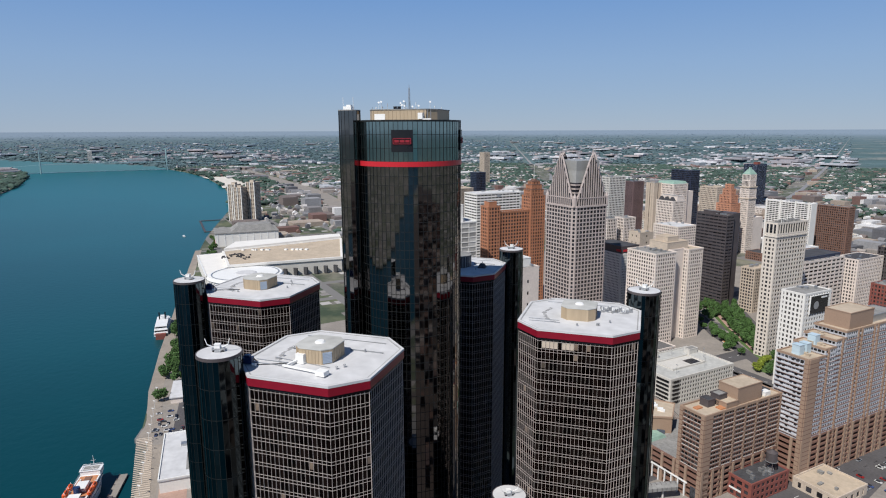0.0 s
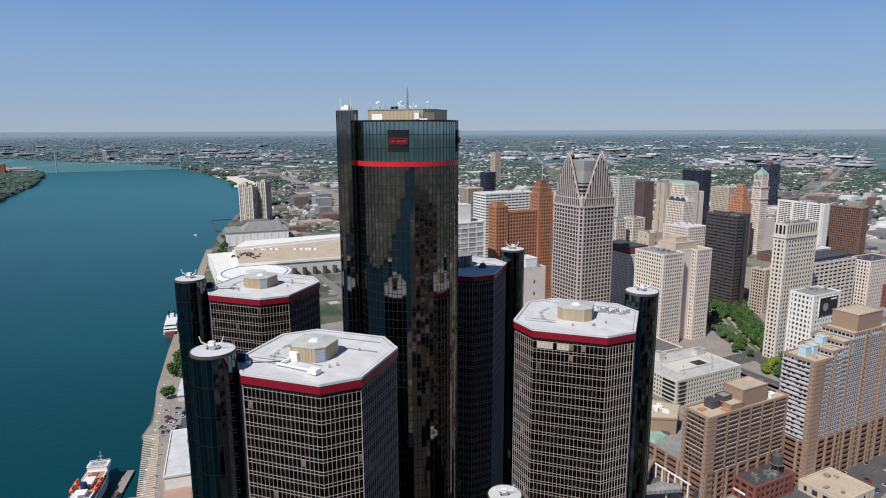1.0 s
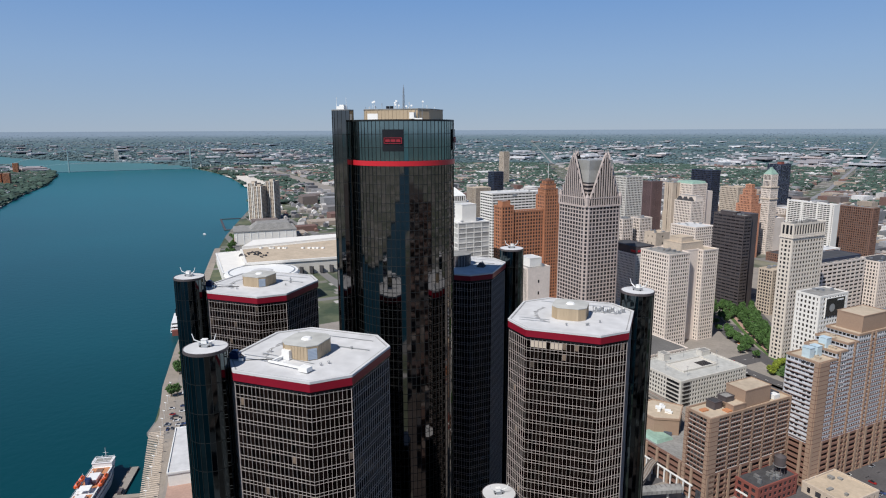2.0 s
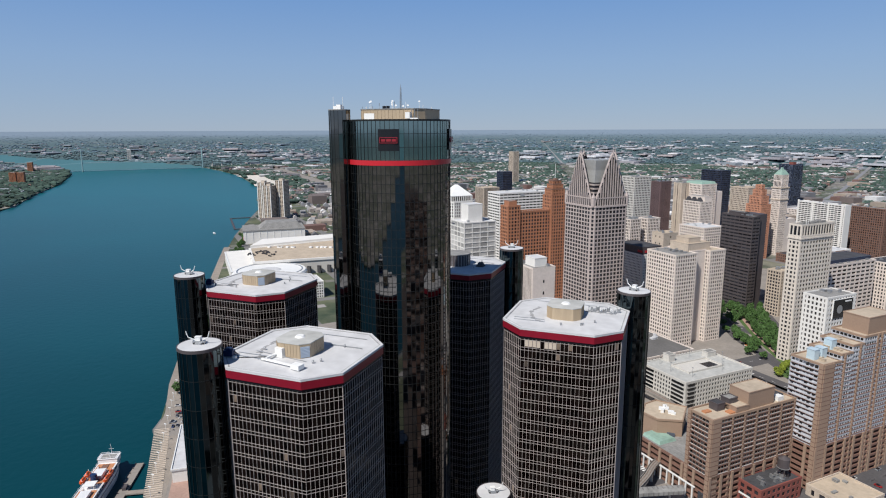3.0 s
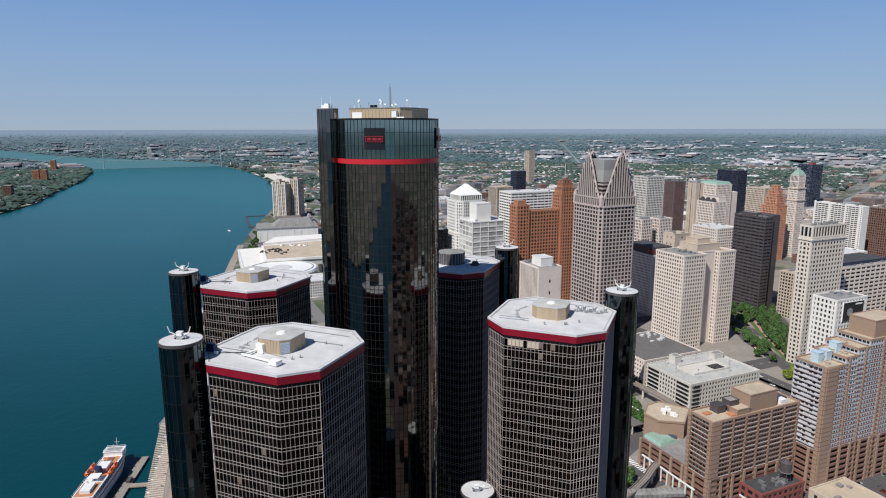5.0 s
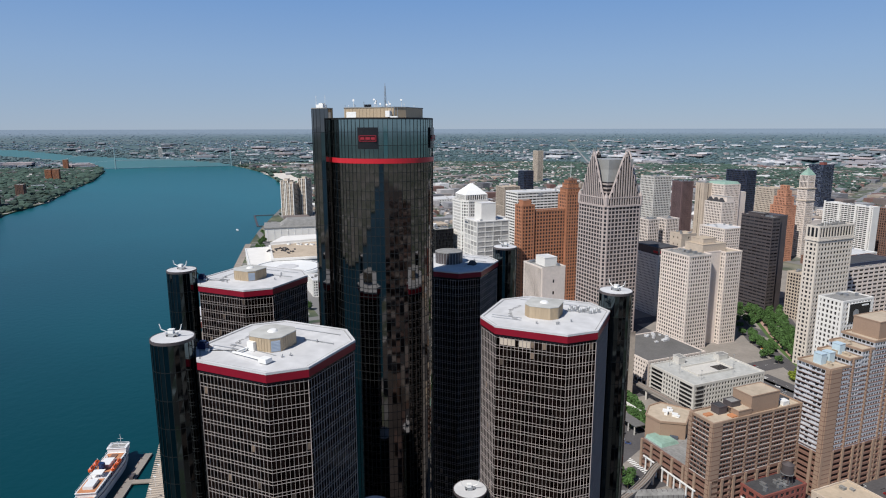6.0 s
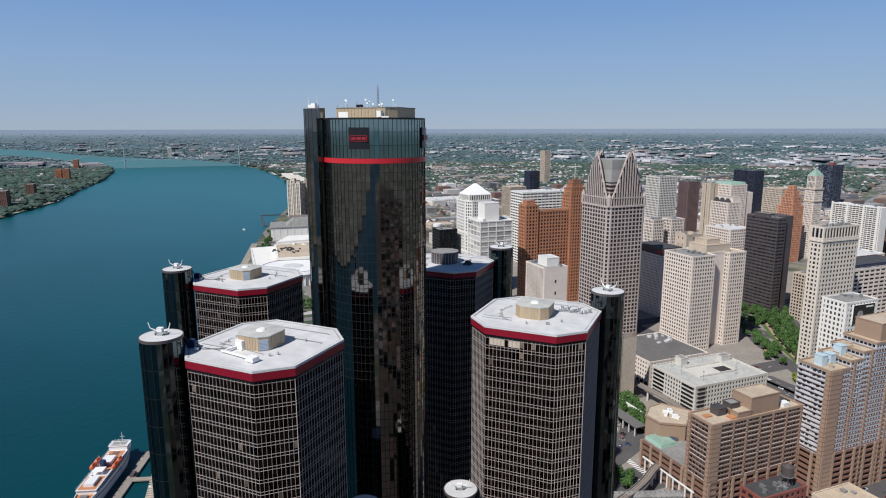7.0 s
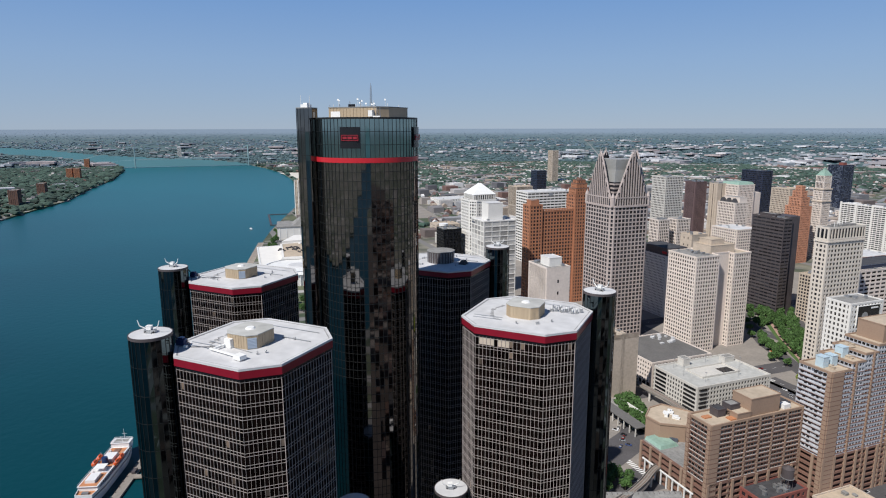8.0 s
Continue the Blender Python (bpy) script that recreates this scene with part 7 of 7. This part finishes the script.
for k in range(18):
    u = rng.random()
    places.append((-760 - 130 * u + rng.uniform(4, 18), 836 + 160 * u + rng.uniform(2, 16), rng.choice((0, 1))))
for k in range(16):
    places.append((-455 + rng.uniform(-26, 30), 560 + rng.uniform(-20, 40), rng.choice((0, 1, 3))))
for k in range(12):
    places.append((-36 + rng.uniform(-8, 14), 362 + rng.uniform(-14, 18), rng.choice((0, 1, 3))))
for k in range(16):
    u = k / 15
    places += [(70 + 12 * u + rng.uniform(-2, 2), 800 - 110 * u + rng.uniform(-3, 3), 1), (41 + 13 * u + rng.uniform(-2, 2), 716 - 44 * u + rng.uniform(-2, 2), rng.choice((0, 3)))]
for k in range(26):
    places.append((42 + rng.uniform(-14, 30), 842 + rng.uniform(-34, 30), rng.choice((0, 1, 1, 2))))
for k in range(40):
    u = rng.random()
    places.append((-52 + 40 * u + rng.uniform(-5, 5), 498 - 62 * u + rng.uniform(-5, 5), rng.choice((0, 1, 1, 3))))
used = set()
for x, y, k in places:
    m = pose(x, y, LAND_Z + 0.02, 0, 0, rng.uniform(0, 360)) @ Matrix.Scale(1.0, 4)
    if k not in used:
        used.add(k)
        kinds[k].matrix_world = m
    else:
        copy_thing(kinds[k], m)


# ---- the spreading city: woods, houses, sheds ----
ICO_V = np.array([(0, 0, -1), (0.72, -0.53, -0.45), (-0.28, -0.85, -0.45), (-0.89, 0, -0.45), (-0.28, 0.85, -0.45), (0.72, 0.53, -0.45), (0.28, -0.85, 0.45), (-0.72, -0.53, 0.45), (-0.72, 0.53, 0.45), (0.28, 0.85, 0.45), (0.89, 0, 0.45), (0, 0, 1)])
ICO_F = np.array([(0, 1, 2), (1, 0, 5), (0, 2, 3), (0, 3, 4), (0, 4, 5), (1, 5, 10), (2, 1, 6), (3, 2, 7), (4, 3, 8), (5, 4, 9), (1, 10, 6), (2, 6, 7), (3, 7, 8), (4, 8, 9), (5, 9, 10), (6, 10, 11), (7, 6, 11), (8, 7, 11), (9, 8, 11), (10, 9, 11)])
gen = np.random.default_rng(4)


def city_spots(count, a0, a1, d0, d1, want, power=0.5):
    """Random places on land by bearing and distance, where want(x, y) allows."""
    out = []
    tries = 0
    while len(out) < count and tries < count * 12:
        tries += 1
        a, d = radians(gen.uniform(a0, a1)), d0 + (d1 - d0) * gen.random() ** power
        x, y = d * math.cos(a), d * math.sin(a)
        if want(x, y):
            out.append((x, y))
    return out


def on_land(x, y):
    if math.hypot(x, y) > 4000:
        a, d = math.degrees(math.atan2(y, x)), math.hypot(x, y)
        shore = float(np.interp(d, (4000, 4500, 4930, 5400, 6100, 7700, 9000, 12000), (134.0, 136, 139.2, 143, 146.3, 149.3, 152.2, 161)))
        bank = float(np.interp(d, (4000, 4400, 5000, 5900, 6900, 9000, 12000), (144.5, 145.3, 147.4, 150, 153.4, 157.3, 161)))
        return not shore < a < bank
    return inside(us_outline, x, y) or inside(canada_outline, x, y)


def leafy(x, y):
    return noise.noise(Vector((x / 420, y / 420, 3))) + 0.6 * noise.noise(Vector((x / 140, y / 140, 7)))


def downtown(x, y):
    return -330 < x < 330 and y < 1250 or (x < -330 and y < 1050 and x > -900 and x + y > -50)


def near_avenue(x, y):
    for (x0, y0), (x1, y1) in (((300, 2180), (867, 4576)), ((-520, 2650), (-922, 4026)), ((867, 4576), (3589, 17160)), ((-922, 4026), (-2909, 11080)), ((-1640, 2030), (-2040, 2390)), ((-700, 1330), (-1250, 1960)), ((-1250, 1960), (-2300, 2900))):
        u = min(1, max(0, ((x - x0) * (x1 - x0) + (y - y0) * (y1 - y0)) / ((x1 - x0) ** 2 + (y1 - y0) ** 2)))
        if math.hypot(x - x0 - u * (x1 - x0), y - y0 - u * (y1 - y0)) < 45:
            return True
    return False


def far_woods():
    spots = city_spots(19000, 70, 157, 1000, 4000, lambda x, y: on_land(x, y) and not downtown(x, y) and not near_avenue(x, y) and leafy(x, y) > -0.22 + 0.5 * (math.hypot(x, y) < 1900) - 0.8 * (x < -1400 and y < 2500))
    clumps("far_woods", spots, WOODS, "dark green tree cover of the suburbs")


def clumps(name, spots, mat, label):
    verts, faces = [], []
    for k, (x, y) in enumerate(spots):
        far = math.hypot(x, y)
        s = gen.uniform(4, 8) * (1 + min(far, 9000) / 3500)
        v = ICO_V * gen.uniform(0.7, 1.25, (12, 1)) * (s, s, s * (0.5 if far < 4000 else 0.22))
        px, py, pz = spread(x, y, LAND_Z + (s * 0.45 if far <= 4000 else 0))
        q = 1.0 if far <= 4000 else (math.hypot(px, py) / far)
        verts.append(v * q + (px, py, pz))
        faces.append(ICO_F + 12 * k)
    me = bpy.data.meshes.new(name)
    me.from_pydata(np.concatenate(verts).tolist(), [], np.concatenate(faces).tolist())
    me.materials.append(mat)
    tagged(new(name, me), label, "woods", kind="stuff")


def far_houses(name, spots, size, height, label, roofs=True, mat=HOUSES):
    """Joined far buildings: walls and flat or ridged roofs."""
    v, f = [], []
    for x, y in spots:
        w, d, h = gen.uniform(*size), gen.uniform(*size), gen.uniform(*height)
        px, py, pz = spread(x, y, LAND_Z)
        far = math.hypot(x, y)
        q = 1.0 if far <= 4000 else math.hypot(px, py) / far
        w, d, h = w * q, d * q, h * q
        a = radians(GRID + gen.choice((0, 90)) + (gen.uniform(-4, 4) if far < 2500 else gen.choice((0, 20))))
        c, s = math.cos(a), math.sin(a)
        k = len(v)
        for z in (0, h):
            v += [(px + c * ex * w / 2 - s * ey * d / 2, py + s * ex * w / 2 + c * ey * d / 2, pz + z) for ex, ey in ((-1, -1), (1, -1), (1, 1), (-1, 1))]
        f += [(k, k + 1, k + 5, k + 4), (k + 1, k + 2, k + 6, k + 5), (k + 2, k + 3, k + 7, k + 6), (k + 3, k, k + 4, k + 7)]
        if roofs:
            v += [(px - c * w / 2, py - s * w / 2, pz + h + d * 0.35), (px + c * w / 2, py + s * w / 2, pz + h + d * 0.35)]
            f += [(k + 4, k + 5, k + 9, k + 8), (k + 6, k + 7, k + 8, k + 9), (k + 5, k + 6, k + 9), (k + 7, k + 4, k + 8)]
        else:
            f.append((k + 4, k + 5, k + 6, k + 7))
    me = bpy.data.meshes.new(name)
    me.from_pydata(v, [], f)
    me.materials.append(mat)
    tagged(new(name, me), label, "houses", kind="stuff")


far_woods()
clear = lambda x, y: (x > -1500 or y > 2400 + 0.2 * (x + 1500) or gen.random() < 0.16) and on_land(x, y) and on_land(x - 45, y - 45) and on_land(x + 45, y + 45) and on_land(x - 45, y + 45) and on_land(x + 45, y - 45) and not downtown(x, y) and not near_avenue(x, y)
far_houses("far_houses", city_spots(9000, 70, 157, 1000, 4000, clear), (7, 15), (4, 8), "scattered suburban houses with varied roofs")
far_houses("far_sheds", city_spots(1000, 70, 157, 950, 4000, lambda x, y: clear(x, y) and leafy(x, y) < 0.1), (22, 75), (6, 13), "flat-roofed sheds and shops of the middle distance", False)
far_houses("mid_blocks", city_spots(260, 70, 125, 1000, 2300, lambda x, y: clear(x, y)), (20, 48), (10, 26), "low brick and stone blocks round downtown", False)
far_d = lambda d0, d1, u: 1 / (1 / d0 + (1 / d1 - 1 / d0) * u)


def plain_spots(count, d0, d1, want):
    """Places on the far plain, as dense to the eye near the horizon as before it."""
    out = []
    for _ in range(count):
        a, d = radians(gen.uniform(78, 160)), far_d(d0, d1, gen.random())
        x, y = d * math.cos(a), d * math.sin(a)
        if on_land(x, y) and not near_avenue(x, y) and want(x, y):
            out.append((x, y))
    return out


built = lambda x, y: noise.noise(Vector((x / 1500, y / 1500, 5))) + 0.7 * noise.noise(Vector((x / 420, y / 420, 9)))
clumps("hazy_woods", plain_spots(9000, 4010, 7500, lambda x, y: built(x, y) < 0.22), HAZY_WOODS, "tree cover of the far plain, painted blue-green with haze")
clumps("faint_woods", plain_spots(8000, 7500, 45000, lambda x, y: built(x, y) < 0.25), HAZIER_WOODS, "tree cover near the horizon, painted pale blue-green with haze")
far_houses("hazy_roofs", plain_spots(3600, 4010, 14000, lambda x, y: built(x, y) > -0.05), (14, 34), (6, 11), "scattered roofs of the far plain, painted pale with haze", False, HAZY_ROOFS)
far_houses("hazy_sheds", plain_spots(420, 4010, 12000, lambda x, y: built(x, y) > 0.12), (50, 170), (8, 14), "long factory roofs of the far plain, painted pale with haze", False, HAZY_ROOFS)
far_houses("river_bend_sheds", [p for p in plain_spots(2600, 2300, 7000, lambda x, y: math.degrees(math.atan2(y, x)) > 119 and clear(x, y)) if gen.random() < 0.12], (30, 90), (6, 13), "long pale works and depots by the river bend, painted with haze", False, HAZY_ROOFS)
# unseen houses behind the camera, added to be mirrored in the tower glass
far_houses("east_side_houses", city_spots(2600, -45, 60, 60, 1500, lambda x, y: on_land(x, y) and y < 260), (8, 28), (5, 16), "low houses and shops behind the camera, unseen, added for tower reflections", False, EAST_HOUSES)

for x, y, z1 in [(-2600, 1640, 52), (-2640, 1632, 50), (-2085, 1195, 42), (-1830, 975, 50), (-3267, 2114, 57)]:
    block("far_bank_flats", "red-brown apartment block on the wooded far bank", (x, y), 44, 22, z1, BRICK_ORANGE if x < -2550 else BRICK_BROWN, WINDOW, 4.5, 3.2, 1.6, 1.3, panes=6, units=2, category="apartment building", group="far bank flats")
t = thing("waterfront_tower", "slim grey office tower by the far river bend", "office tower", -3218, 2680, 46, GRID)
poly = [(-26, 0), (0, 0), (0, 22), (-26, 22)]
facade(t, poly, 0, 58, 4.2, 3.6, 1.2, 1.4, CONCRETE, WINDOW_BLUE, 0.3, 0)
flat_roof(t, poly, 58, ROOF_GREY, 1.0, CONCRETE)
strip("gravel_yard", [(-1600, 1990), (-1830, 2240), (-2080, 2420)], 130, 3.25, shader("pale_gravel", (0.60, 0.56, 0.50), 0.95, vary=0.15, grain=8, stain=60), "pale heaped gravel yard by the river", "yard")
strip("rail_yard", [(-700, 1330), (-1250, 1960), (-2300, 2900)], 60, 3.2, PAVING, "pale strip of rail yard and road", "rail yard")

# ---- lofts and shops in the streets beyond ----
rng = random.Random(314)
walls = (BRICK_RED, BRICK_BROWN, LIMESTONE, LIMESTONE_TAN, CONCRETE, CONCRETE_WHITE, BRICK_TAN)
words = {BRICK_RED: "dark red brick", BRICK_BROWN: "brown brick", LIMESTONE: "cream stone", LIMESTONE_TAN: "tan stone", CONCRETE: "grey concrete", CONCRETE_WHITE: "white concrete", BRICK_TAN: "tan brick"}
for row in range(6):
    for k in range(9):
        p = Vector((-240, 1080)) + Vector((1, 0.18)) * (k * 74) + Vector((-0.16, 1)) * (row * 112) + Vector((rng.uniform(-16, 16), rng.uniform(-16, 16)))
        if p.y < 1120 and p.x < 300 or abs(p.x - (330 + (p.y - 2255) * 0.2)) < 40 and p.y > 1900:
            continue
        wall = rng.choice(walls)
        storeys = rng.choice((2, 3, 3, 4, 5, 6, 8))
        block("loft_building", words[wall] + " loft building of " + ("two three four five six seven eight".split()[storeys - 2]) + " storeys", p, rng.uniform(22, 48), rng.uniform(24, 46), LAND_Z + storeys * 4.2, wall, WINDOW, 4.0, 4.2, 1.7, 1.8, panes=0, roof=rng.choice((ROOF_GREY, ROOF_DARK, ROOF_WHITE, ROOF_TAN)), units=1, group="streets of lofts")
for k in range(14):
    p = Vector((230 + rng.uniform(0, 190), 560 + k * 34))
    wall = rng.choice(walls)
    storeys = rng.choice((3, 4, 5, 6, 8))
    block("loft_building", words[wall] + " loft building of " + ("two three four five six seven eight".split()[storeys - 2]) + " storeys", p, rng.uniform(20, 36), rng.uniform(22, 36), LAND_Z + storeys * 4.2, wall, WINDOW, 3.6, 4.2, 1.5, 1.7, panes=0, roof=rng.choice((ROOF_GREY, ROOF_DARK, ROOF_WHITE, ROOF_TAN)), units=2, group="streets of lofts")
